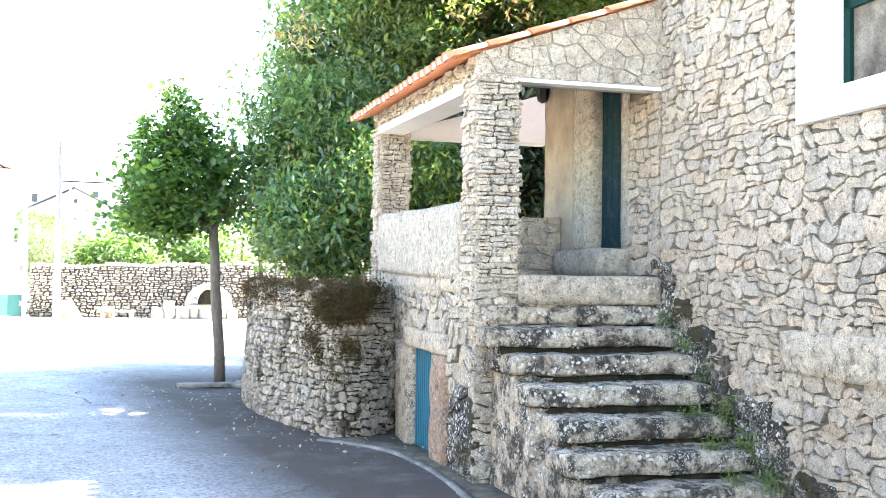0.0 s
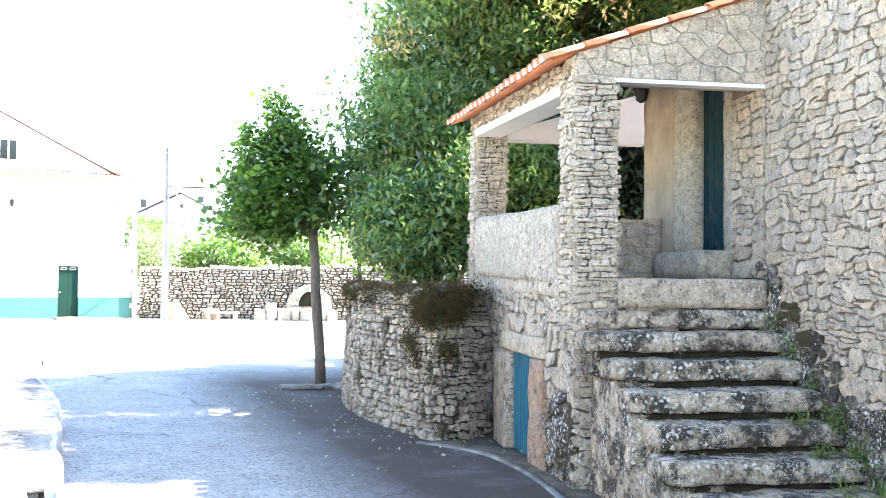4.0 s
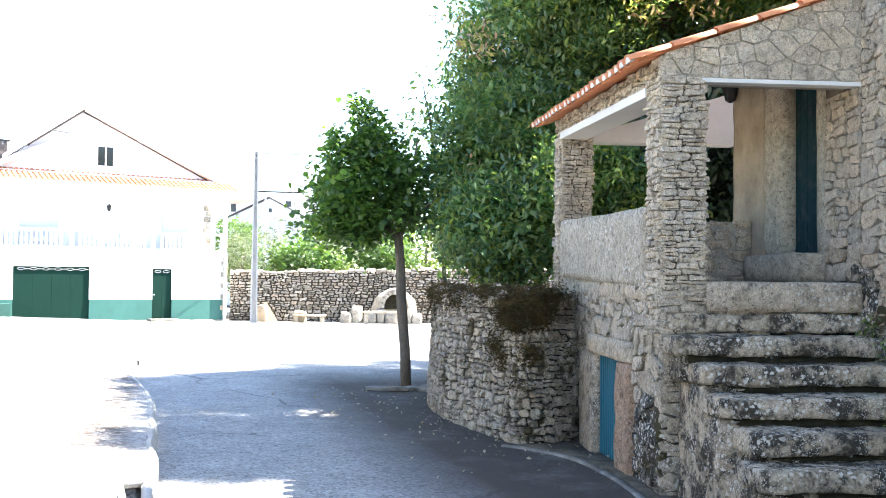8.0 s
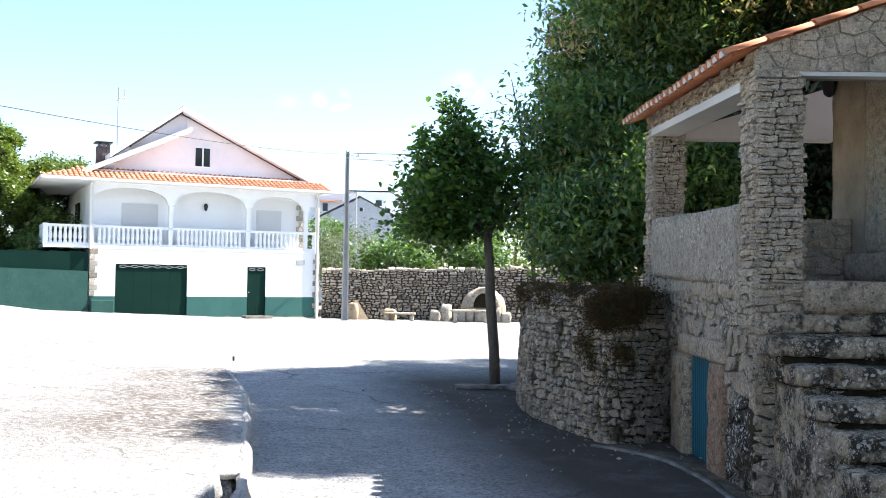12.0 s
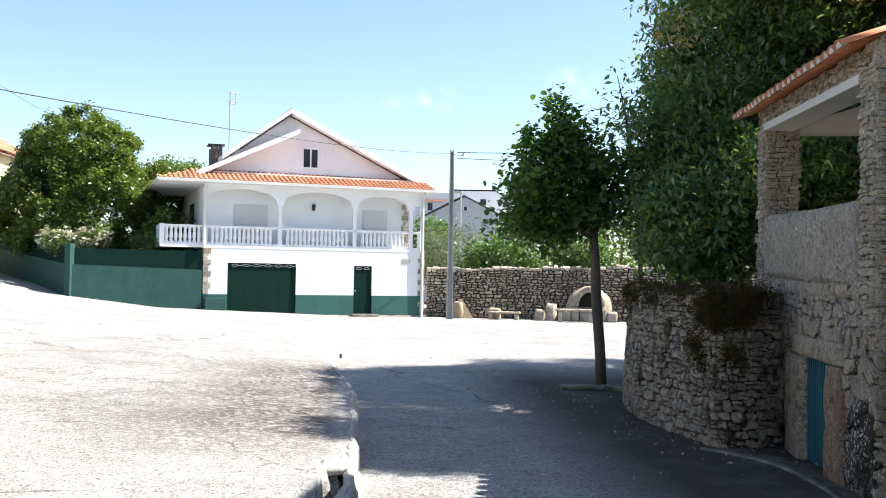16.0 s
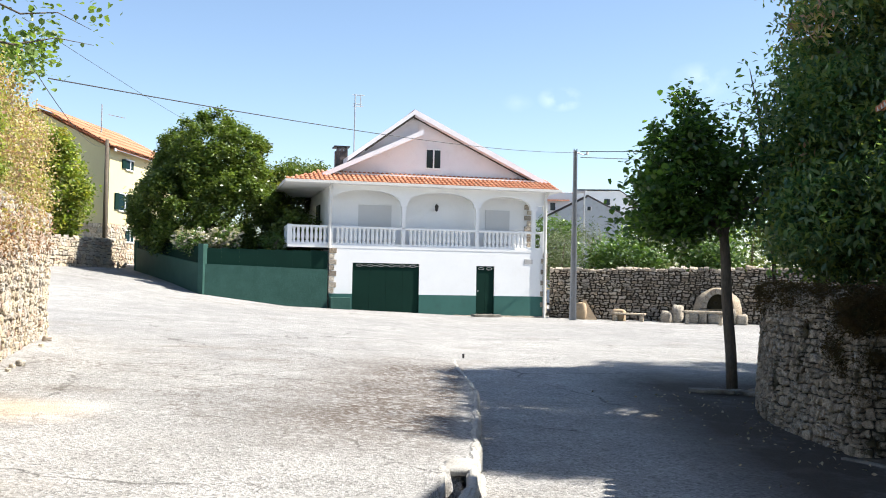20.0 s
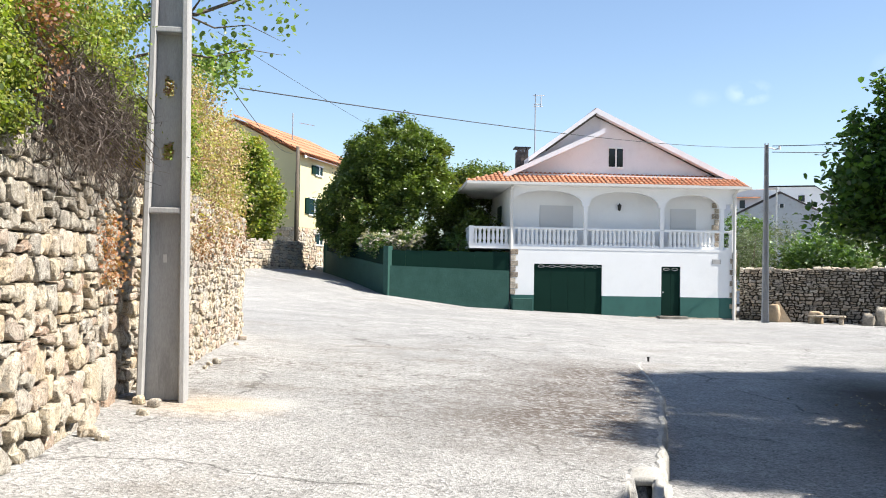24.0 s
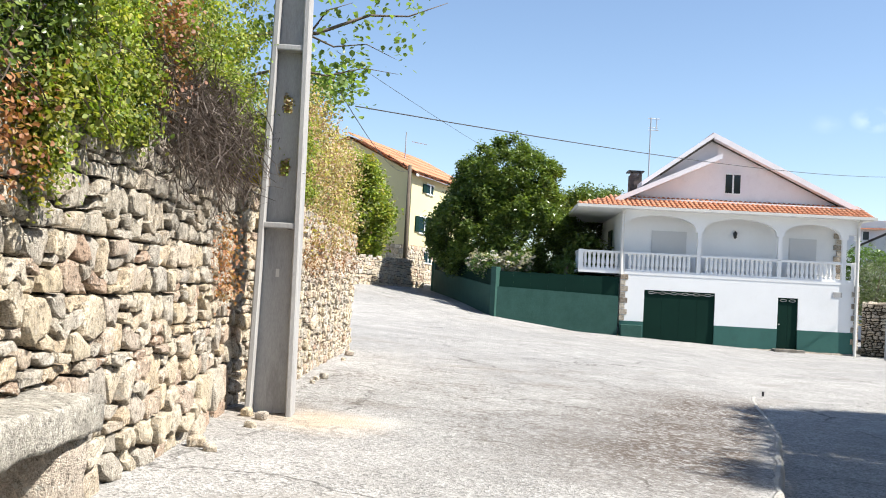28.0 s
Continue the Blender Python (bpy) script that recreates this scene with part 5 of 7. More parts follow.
for x0, x1, z0, z1 in ((1.27, 2.72, 2.98, 4.74), (6.97, 8.1, 2.98, 4.7)):
    w = part("shuttered_window", box(B(), x0, x1, 0.77, 0.8, z0, z1), M["shutter"], wh, "closed pale roller shutter")
    for k in range(int((z1 - z0) / 0.07)):
        part("shutter_slat", box(B(), x0 + 0.03, x1 - 0.03, 0.755, 0.77, z0 + k * 0.07, z0 + k * 0.07 + 0.06), M["shutter"], w)
lm = part("wall_lantern", tube(B(), [(4.71, 0.66, 4.86), (4.71, 0.66, 4.8), (4.71, 0.66, 4.6), (4.71, 0.66, 4.55)], [0.02, 0.09, 0.06, 0.02], 6), M["blackmetal"], wh, "black wall lantern")
part("bracket", tube(B(), [(4.71, 0.8, 4.82), (4.71, 0.66, 4.88)], 0.015), M["blackmetal"], lm)
part("side_door", box(B(), -0.04, 0.0, 4.0, 5.4, 2.95, 4.9), M["greendoor"], wh, "dark side door")
# balustrade
balu = bpy.data.meshes.new("baluster")
bm = B()
tube(bm, [(0, 0, z) for z in (0.0, 0.06, 0.1, 0.22, 0.38, 0.5, 0.56, 0.62)], [0.074, 0.074, 0.05, 0.08, 0.064, 0.05, 0.068, 0.074], 8)
bm.to_mesh(balu)
bm.free()
balu.materials.append(M["white"])
part("handrail", box(box(B(), -1.8, 9.6, 0.02, 0.2, 3.66, 3.76, 0.02), -1.8, -1.62, 0.2, 11.0, 3.66, 3.76), M["white"], wh)
part("bottom_rail", box(B(), -1.8, 9.6, 0.04, 0.18, 2.95, 3.04, 0.01), M["white"], wh)
x = -1.72
while x < 9.5:
    if not any(a - 0.08 < x < b + 0.08 for a, b in ((-0.1, 0.1), (2.97, 3.27), (6.25, 6.55), (8.85, 9.15))):
        put("baluster", balu, pose(x, 0.11, 3.04), wh)
    x += 0.185
for k in range(12):
    put("baluster", balu, pose(-1.71, 0.4 + k * 0.2, 3.04), wh)
for x in (-1.72, 0.0, 9.5):
    part("rail_post", box(B(), x - 0.1, x + 0.1, 0.0, 0.2, 2.95, 3.78, 0.015), M["white"], wh)
# skirt roof with tiles
EZ, EY, GY = 5.6, -0.45, 1.3
sk = (6.17 - EZ) / (GY - EY)
part("soffit", prism(B(), [(-1.95, EY), (10.05, EY), (10.05, GY + 0.2), (0.0, GY + 0.2), (0.0, 12.0), (-1.95, 12.0)], 5.5, 5.56, "z"), M["white"], wh)
part("fascia_gutter", box(box(B(), -2.0, 10.1, EY - 0.06, EY, 5.5, 5.62, 0.01), -2.0, -1.94, EY, 12.0, 5.5, 5.62), M["whitebeam"], wh, "white gutter")
bm = B()
prism(bm, [(EY, EZ), (GY, 6.17), (GY, 6.1), (EY, 5.53)], 0, 1)
bm2 = B()
vs = [bm2.verts.new(p) for p in ((-1.95, EY, EZ), (10.05, EY, EZ), (10.0, GY, 6.17), (-0.1, GY, 6.17), (0.2, 12.0, 6.4), (-1.95, 12.0, EZ))]
bm2.faces.new((vs[0], vs[1], vs[2], vs[3]))
bm2.faces.new((vs[0], vs[3], vs[4], vs[5]))
part("skirt_roof", bm2, M["tilefar"], wh)
bm.free()
ctile = tile_mesh("roof_tile", 0.42, 0.082, 0.068, M["tilefar"], True, 5)
sang = math.degrees(math.atan(sk))
for col in range(59):
    x = -1.88 + col * 0.203
    for row in range(5):
        y = EY - 0.05 + row * 0.37
        if x < -1.9 + (y - EY) * 1.0:
            continue
        put("roof_tile", ctile, pose(x, y, EZ + (y - EY) * sk + 0.02, 0, 0, 90) @ pose(0, 0, 0, 0, -sang + 1.5, 0), wh)
for row in range(24):
    y = EY + 0.3 + row * 0.5
    for k in range(3):
        x = -1.98 + k * 0.46
        if y > EY + k * 0.46:
            put("roof_tile", ctile, pose(x, y, EZ + (x + 1.95) * 0.32 + 0.02, 0, -17, 0), wh)
# gable and main roof
part("gable_wall", prism(B(), [(-0.1, 6.05), (9.3, 6.0), (9.3, 6.15), (3.95, 8.72), (3.95, 7.95), (0.0, 6.1)], GY, GY + 0.25), M["gablepaint"], wh, "pinkish white gable wall")
part("gable_back", prism(B(), [(0.9, 6.0), (9.2, 6.0), (3.7, 8.72), (1.0, 6.75)], GY + 0.03, 11.0), M["gablepaint"], wh)


def slope_slab(bm, x0, z0, x1, z1, y0, y1, t):
    prism(bm, [(x0, z0), (x1, z1), (x1, z1 - t), (x0, z0 - t)], y0, y1)


part("roof_slab", (lambda b: (slope_slab(b, 3.7, 9.0, 10.05, 5.98, 0.75, 12.0, 0.24), b)[1])(B()), M["gablepaint"], wh, "pale roof edge of the main gable")
part("roof_slab", (lambda b: (slope_slab(b, 3.7, 9.0, 0.75, 6.8, 0.75, 12.0, 0.2), b)[1])(B()), M["gablepaint"], wh, "pale roof edge of the main gable")
part("lower_roof_slab", (lambda b: (slope_slab(b, -0.35, 6.03, 4.02, 8.1, 0.5, 1.5, 0.22), b)[1])(B()), M["gablepaint"], wh, "pale edge of the lower roof")
part("roof_tiles", (lambda b: (slope_slab(b, 3.7, 9.04, 10.05, 6.02, 1.0, 12.0, 0.03), b)[1])(B()), M["tilefar"], wh)
aw = part("attic_window", box(box(box(B(), 4.33, 5.01, 1.24, 1.3, 6.46, 6.52), 4.33, 5.01, 1.24, 1.3, 7.32, 7.38), 4.64, 4.7, 1.24, 1.3, 6.46, 7.38), M["white"], wh, "white attic window frame")
part("pane", box(B(), 4.36, 4.98, 1.27, 1.295, 6.5, 7.34), M["glass"], aw)
# Near-black strips paint the shadow line below the gable roof edges.
part("soffit", (lambda b: (slope_slab(b, 3.68, 8.78, 1.6, 7.23, 0.78, 1.5, 0.1), b)[1])(B()), M["underdark"], wh, "near-black strip for the shadow under the roof edge")
part("soffit", (lambda b: (slope_slab(b, 3.72, 8.75, 9.6, 5.95, 1.16, 1.29, 0.035), b)[1])(B()), M["underdark"], wh, "near-black strip for the shadow under the roof edge")
part("attic_vent", box(B(), 3.0, 3.25, 1.5, 1.56, 7.85, 8.2), M["shutter"], wh)
ch = part("chimney", box(B(), 0.44, 0.95, 2.2, 2.8, 6.2, 7.22), M["brick"], wh, "dark stone-clad chimney")
for k in range(6):
    for j in range(3):
        part("brick", box(B(), 0.435 + j * 0.175, 0.435 + j * 0.175 + 0.16, 2.17, 2.2, 6.25 + k * 0.18, 6.25 + k * 0.18 + 0.15, 0.01), M["brick"], ch)
part("chimney_cap", box(B(), 0.34, 1.04, 2.1, 2.9, 7.36, 7.42, 0.01), M["blackmetal"], ch, "dark chimney cap")
part("cap_post", box(box(B(), 0.48, 0.54, 2.2, 2.3, 7.2, 7.36), 0.84, 0.9, 2.2, 2.3, 7.2, 7.36), M["blackmetal"], ch)
an = empty("tv_antenna", WH, "thin metal television antenna on the roof", "antenna")
part("mast", tube(B(), [(1.2, 2.0, 6.9), (1.2, 2.0, 9.75)], 0.028, 6), M["steel"], an)
for z, l in ((9.7, 0.4), (9.3, 0.3), (9.2, 0.35)):
    part("dipole", tube(B(), [(1.2 - l * 0.3, 2.0, z), (1.2 + l, 2.0, z)], 0.02, 5), M["steel"], an)
part("reflector", tube(B(), [(1.45, 2.0, 9.18), (1.45, 2.0, 9.72)], 0.025, 5), M["steel"], an)
for x in (-0.06, 9.5):
    part("downpipe", tube(B(), [(x, EY + 0.03, 5.5), (x, -0.1, 5.3), (x, -0.1, 2.8 if x < 1 else -0.1)], 0.065, 8), M["whitebeam"], wh, "white rainwater pipe")

# ---- green garden wall ----
fence = empty("garden_wall", Matrix(), "green painted garden wall topped with dark green panels", "wall")


def wall_run(a, b, za, zb, z0, thick, mat, name, parent, label=""):
    bm = B()
    d = Vector((b[0] - a[0], b[1] - a[1], 0)).normalized()
    n = Vector((-d.y, d.x, 0)) * thick / 2
    vs = []
    for p, zt, zl in ((a, za[1], za[0]), (b, zb[1], zb[0])):
        for s in (1, -1):
            vs.append((bm.verts.new((p[0] + n.x * s, p[1] + n.y * s, zl)), bm.verts.new((p[0] + n.x * s, p[1] + n.y * s, zt))))
    (a0, a1), (b0, b1), (c0, c1), (d0, d1) = vs
    for f in ((a0, b0, b1, a1), (c0, c1, d1, d0), (a0, a1, c1, c0), (b0, d0, d1, b1), (a1, b1, d1, c1), (a0, c0, d0, b0)):
        bm.faces.new(f)
    return part(name, bm, mat, parent, label)


F0, F1, F2, F3 = (-24.3, 34.2), (-28.1, 30.8), (-37.0, 35.9), (-41.0, 40.5)
wall_run(F0, F1, (-0.2, 1.9), (0.2, 2.04), 0, 0.22, M["greenwall"], "wall_run", fence)
wall_run(F1, F2, (0.2, 2.04), (0.8, 2.8), 0, 0.22, M["greenwall"], "wall_run", fence)
wall_run(F2, F3, (0.8, 2.8), (1.2, 3.2), 0, 0.22, M["greenwall"], "wall_run", fence)
for i in range(7):
    t0, t1 = i / 7, (i + 1) / 7 - 0.0004
    p = [(F0[0] + (F1[0] - F0[0]) * t, F0[1] + (F1[1] - F0[1]) * t) for t in (t0, t1)]
    wall_run(p[0], p[1], (1.9, 2.66), (1.9, 2.7), 0, 0.05, M["greendoor"], "panel", fence, "dark green sheet panel")
for i in range(10):
    t0, t1 = i / 10, (i + 1) / 10 - 0.0003
    p = [(F1[0] + (F2[0] - F1[0]) * t, F1[1] + (F2[1] - F1[1]) * t) for t in (t0, t1)]
    wall_run(p[0], p[1], (2.0 + 0.7 * t0, 2.72 + 0.5 * t0), (2.0 + 0.7 * t1, 2.72 + 0.5 * t1), 0, 0.05, M["greendoor"], "panel", fence, "dark green sheet panel")
for (x, y), zt in ((F1, 2.85), (F2, 3.2)):
    part("post", box(B(), x - 0.14, x + 0.14, y - 0.14, y + 0.14, -0.3, zt, 0.015), M["greenwall"], fence)
low = empty("low_ramp_wall", WH, "low green painted wall beside the garage", "wall")
part("wall_block", box(B(), 0.0, 0.85, -0.4, -0.02, -0.3, 0.75, 0.02), M["greenwall"], low)

# ---- yellow house ----
YH = pose(-41.3, 37.85, 0, 0, 0, 114.9)
yh = empty("yellow_house", YH, "yellow rendered house with stone-clad base and tiled roof", "house")
part("wall", box(B(), 0, 11, 0, 8, 4.2, 8.25), M["yellow"], yh)
part("gable", prism(B(), [(0, 8.25), (8, 8.25), (4, 10.2)], 0, 1), M["yellow"], yh).matrix_local = pose(0, 0, 0, 0, 0, 90) @ Matrix.Diagonal((1, -1, 1, 1))
part("base", box(B(), 0.02, 11, 0.02, 8, 1.0, 4.2), M["mortar"], yh)
yr = random.Random(8)
lay(courses(11, 1.6, 4.2, (0.14, 0.34), (0.2, 0.6), yr, 0.4), face_y(0.0, -1), M["leftwall"], yh, yr, lambda s, z: s < 6, "base_rubble", proud=0.03)
lay(courses(8, 1.6, 4.2, (0.14, 0.34), (0.2, 0.6), yr, 0.4), lambda s, z, d: (-d, s, z), M["leftwall"], yh, yr, lambda s, z: False, "gable_base_rubble", proud=0.03)
for s in (0, 1):
    y0, y1 = (-0.4, 4.0) if s == 0 else (8.4, 4.0)
    bm = B()
    vs = [bm.verts.new(p) for p in ((-0.3, y0, 8.15), (11.3, y0, 8.15), (11.3, y1, 10.35), (-0.3, y1, 10.35))]
    bm.faces.new(vs)
    bmesh.ops.solidify(bm, geom=bm.faces[:], thickness=0.12)
    part("roof_slope", bm, M["tilefar"], yh, "orange tiled roof")
ytile = tile_mesh("roof_tile", 0.95, 0.12, 0.1, M["tilefar"], True, 4)
for i in range(46):
    for k in range(5):
        put("roof_tile", ytile, pose(-0.25 + i * 0.25, -0.42 + k * 0.9, 8.3 + k * 0.45, 0, 0, 90) @ pose(0, 0, 0, 0, -26.5, 0), yh)
for x0, x1, z0, z1, sh in ((2.2, 3.3, 7.35, 7.85, True), (1.3, 2.9, 5.0, 5.9, True), (2.4, 3.5, 3.3, 3.9, False)):
    w = part("window", box(B(), x0, x1, -0.05, 0.02, z0, z1), M["darkdoor"], yh)
    part("window_frame", box(box(box(B(), x0 - 0.05, x1 + 0.05, -0.09, -0.02, z1, z1 + 0.07), x0 - 0.05, x1 + 0.05, -0.09, -0.02, z0 - 0.07, z0), (x0 + x1) / 2 - 0.04, (x0 + x1) / 2 + 0.04, -0.09, -0.05, z0, z1), M["white"], w)
    if sh:
        part("shutter", box(B(), x0 - 0.55, x0 - 0.04, -0.08, -0.02, z0, z1, 0.01), M["greendoor"], w, "green shutter")
part("roof_verge", box(B(), -0.32, 0.0, -0.4, -0.35, 8.05, 8.2), M["whitebeam"], yh)
ya = empty("tv_antenna", YH, "thin metal television antenna on the tiled roof", "antenna")
part("mast", tube(B(), [(3.5, 2.0, 9.2), (3.5, 2.0, 11.2)], 0.035, 6), M["steel"], ya)
part("dipole", tube(B(), [(3.5, 1.6, 10.6), (3.5, 0.6, 10.4)], 0.02, 5), M["steel"], ya)
tp = empty("telegraph_pole", pose(-38.44, 35.04, 1.3), "thin dark wooden telegraph pole by the yellow house", "pole")
part("shaft", tube(B(), [(0, 0, 0), (0, 0, 6.9)], [0.13, 0.09], 8), M["bark"], tp, "", True)

# ---- left wall, pole, bench ----
LW0, LWD = (-5.96, 3.04), (-0.703, 0.711)
LN = (0.711, 0.703)


def lw(s, d=0.0):
    return LW0[0] + LWD[0] * s + LN[0] * d, LW0[1] + LWD[1] * s + LN[1] * d


left = empty("field_wall", Matrix(), "tall ochre and grey granite field wall overgrown with creepers", "wall")


def sway(s):
    """How far the wall face bows back round the pole."""
    return -0.15 * math.exp(-((s - 3.7) / 1.1) ** 2)


part("wall_core", prism(B(), [lw(-7 + k * 0.75, -0.03 + sway(-7 + k * 0.75)) for k in range(29)] + [lw(14.1, -0.9), lw(-7, -0.9)], 0.0, 2.72, "z"), M["gap"], left)
lr = random.Random(33)
lmap = lambda s, z, d: (*lw(s, d + sway(s)), z)
small, large, top = [], [], []
for a, b in ((-7.0, -1.3), (-1.3, 1.25), (1.25, 3.9)):
    zb = 0.3
    while zb < 2.7:
        hb = 0.55 if zb < 0.5 else 0.5 if zb < 1.0 else 0.34
        zt = min(2.78, zb + hb * lr.uniform(0.85, 1.2))
        big = zb < 0.5 and a > -5
        for p in courses(b - a, zb, zt, (0.18, 0.42) if big else (0.1, 0.26) if zb < 1.9 else (0.08, 0.22), (0.24, 0.5) if big else (0.12, 0.36), lr, 0.42, 0.34, 0.55):
            q = [(x + a, z) for x, z in p]
            (large if big else small if zb < 1.75 else top).append(q)
        zb = zt
small += [[(x + 3.9, z) for x, z in p] for p in courses(10.2, 0.3, 2.78, (0.08, 0.22), (0.1, 0.32), lr, 0.42, 0.34, 0.55)]
lay(large, lmap, M["leftwall"], left, lr, lambda s, z: s > -2.2, "lower_rubble", 140, proud=0.1, gap=0.012, round_=0.86, tilt=0.4)
lay(small, lmap, M["leftwall"], left, lr, lambda s, z: -2 < s < 6, "middle_rubble", 200, proud=0.075, gap=0.011, round_=0.86, tilt=0.45)
lay(top, lmap, M["leftupper"], left, lr, lambda s, z: s > -2, "upper_rubble", 150, proud=0.075, gap=0.012, round_=0.86, tilt=0.45)
endw = lambda s, z, d: (lw(14.1)[0] - LN[0] * s - LWD[0] * -d, lw(14.1)[1] - LN[1] * s - LWD[1] * -d, z)
lay(courses(0.9, 0.3, 2.75, (0.1, 0.25), (0.18, 0.5), lr), endw, M["leftwall"], left, lr, lambda s, z: True, "end_rubble", proud=0.06)

PZ = ground_z(-8.46, 6.06)
pole = empty("concrete_pole", pose(-8.46, 6.06, PZ, 0, 0, 48), "tall grey concrete utility pole with ladder-like recessed web", "pole")


def half_w(z):
    return 0.235 - z * 0.0138


def half_d(z):
    return 0.2 - z * 0.007


for s in (-1, 1):
    bm = B()
    rings = []
    for z in (-0.3, 4.5, 9.0):
        o, i = half_w(max(z, 0)) * s, (half_w(max(z, 0)) - 0.062) * s
        d = half_d(max(z, 0))
        c = 0.012
        rings.append([bm.verts.new(q) for q in ((o, -d + c, z), (o - s * c, -d, z), (i + s * c, -d, z), (i, -d + 2 * c, z), (i, d - 2 * c, z), (i + s * c, d, z), (o - s * c, d, z), (o, d - c, z))])
    for a, b in zip(rings, rings[1:]):
        for k in range(8):
            bm.faces.new((a[k], a[(k + 1) % 8], b[(k + 1) % 8], b[k]))
    bm.faces.new(rings[-1])
    part("flange", bm, M["concrete"], pole)
HOLES = [2.46, 3.1, 4.9, 5.5]
zs = [0.0]
for h in HOLES:
    zs += [h - 0.08, h + 0.08]
zs.append(9.0)
for a, b in zip(zs[::2], zs[1::2]):
    wa = half_w((a + b) / 2) - 0.05
    part("web", box(B(), -wa, wa, -0.03, 0.03, a, b), M["concrete"], pole)
for h in HOLES:
    wa = half_w(h) - 0.05
    part("web", box(box(B(), -wa, -0.045, -0.03, 0.03, h - 0.08, h + 0.08), 0.045, wa, -0.03, 0.03, h - 0.08, h + 0.08), M["concrete"], pole)
for z in (1.87, 3.66, 5.45, 7.2):
    wa = half_w(z) - 0.05
    part("rib", box(B(), -wa, wa, -half_d(z) + 0.01, half_d(z) - 0.01, z - 0.03, z + 0.03, 0.012), M["concrete"], pole)
part("clip_ring", tube(B(), [(half_w(2.4) - 0.06, -0.16, 2.42), (half_w(2.4) + 0.02, -0.16, 2.4)], 0.008, 6), M["steel"], pole, "steel clip")
part("marker_plate", box(B(), -0.022, 0.012, -0.035, -0.03, 1.36, 1.44), M["whitebeam"], pole, "small white plate")

fr_ = random.Random(14)
for i in range(12):
    s_ = fr_.uniform(0.2, 12.5)
    fx, fy = lw(s_, fr_.uniform(0.12, 0.42))
    r_ = fr_.uniform(0.025, 0.06)
    rk = empty("loose_stone", pose(fx, fy, ground_z(fx, fy), 0, 0, fr_.uniform(0, 180)), "small broken ochre stone lying at the wall foot", "stone", group="stones at the wall foot")
    part("rock", rough_block(B(), -r_ * 1.2, r_ * 1.2, -r_, r_, -0.02, r_ * 1.5, r_ * 0.5, (4, 4, 4), i * 3.1, r_ * 0.6), M["leftwall"], rk)
pr_ = np.random.RandomState(77)
hl = np.concatenate([np.array((0.0, -0.035, h)) + pr_.normal(0, 1, (60, 3)) * (0.028, 0.01, 0.045) for h in HOLES[:2]])
# Leaves added in the openings stand for sunlit foliage behind the pole.
leaf_mesh("caught_leaves", hl, 0.04, M["vineyellow"], pole, pr_, 0.8, 0.3, 0.2, "yellow leaves added in the openings for the foliage behind them", broad=True)
bench = empty("stone_bench", pose(-5.96, 3.04, 0, 0, 0, 134.7), "rough granite bench of a thick slab on a block", "bench")
part("seat_slab", rough_block(B(), -3.6, -1.07, -0.42, 0.0, 0.96, 1.15, 0.02, (30, 8, 6), 5, 0.03), M["benchtop"], bench, "thick grey granite slab", True)
part("leg", rough_block(B(), -1.5, -1.1, -0.36, 0.0, 0.3, 0.97, 0.035, (6, 6, 8), 9, 0.05), M["leftwall"], bench, "ochre granite leg", True)
part("leg", rough_block(B(), -3.3, -2.8, -0.3, 0.0, 0.3, 0.97, 0.03, (4, 4, 5), 19, 0.05), M["leftwall"], bench, "ochre granite leg", True)

# ---- square: long wall, oven, benches, pole ----
BW = [(-17.3, 41.6), (-15.5, 41.9), (-13.4, 42.9), (-11.2, 43.4), (-8.5, 44.2), (-4.5, 46.0), (1.0, 49.0)]
curved_wall("square_wall", BW, -0.4, lambda s: 2.12 + 0.02 * s + 0.03 * math.sin(s * 2.3), (0.13, 0.4), (0.08, 0.2), M["farwall"], M["gap"], "long grey dry-stone wall with upright coping stones", 55, lambda s, z: s < 9, side=1, proud=0.12, gap=0.026)
BZ = ground_z(-12, 41)
for bx, by, rz, L, nm in ((-13.5, 41.3, 12, 1.47, "stone bench with two block legs before the wall"), (-10.3, 41.4, 12, 1.75, "stone bench before the bread oven")):
    b = empty("stone_bench", pose(bx, by, BZ, 0, 0, rz), nm, "bench", group="benches on the square")
    part("seat_slab", rough_block(B(), -L / 2, L / 2, -0.2, 0.2, 0.27 if L < 1.6 else 0.45, 0.37 if L < 1.6 else 0.56, 0.01, (8, 3, 2), L, 0.03), M["slab"], b, "", True)
    for s in (-1, 1):
        part("leg", rough_block(B(), s * L * 0.38 - 0.09, s * L * 0.38 + 0.09, -0.16, 0.16, -0.08, 0.28 if L < 1.6 else 0.46, 0.01, (3, 3, 3), L + s, 0.03), M["slab"], b, "", True)
oven = empty("bread_oven", pose(-10.05, 42.75, BZ, 0, 0, 14) @ Matrix.Diagonal((0.82, 1, 1.02, 1)), "old round stone bread oven with dark arched mouth", "oven")
orr = random.Random(3)
n = 9
for k in range(n):
    a0, a1 = math.pi * k / n + 0.03, math.pi * (k + 1) / n - 0.03
    part("arch_stone", prism(B(), [(0.55 * math.cos(a0), 0.62 + 0.62 * math.sin(a0)), (0.8 * math.cos(a0), 0.62 + 0.85 * math.sin(a0)), (0.8 * math.cos(a1), 0.62 + 0.85 * math.sin(a1)), (0.55 * math.cos(a1), 0.62 + 0.62 * math.sin(a1))], -0.3 + orr.uniform(-0.04, 0.04), 0.5), M["farwall"], oven, "grey arch stone")
bm = B()
bmesh.ops.create_icosphere(bm, subdivisions=3, radius=1.0, matrix=pose(0, 0.7, 0.5) @ Matrix.Diagonal((1.25, 0.85, 1.0, 1)))
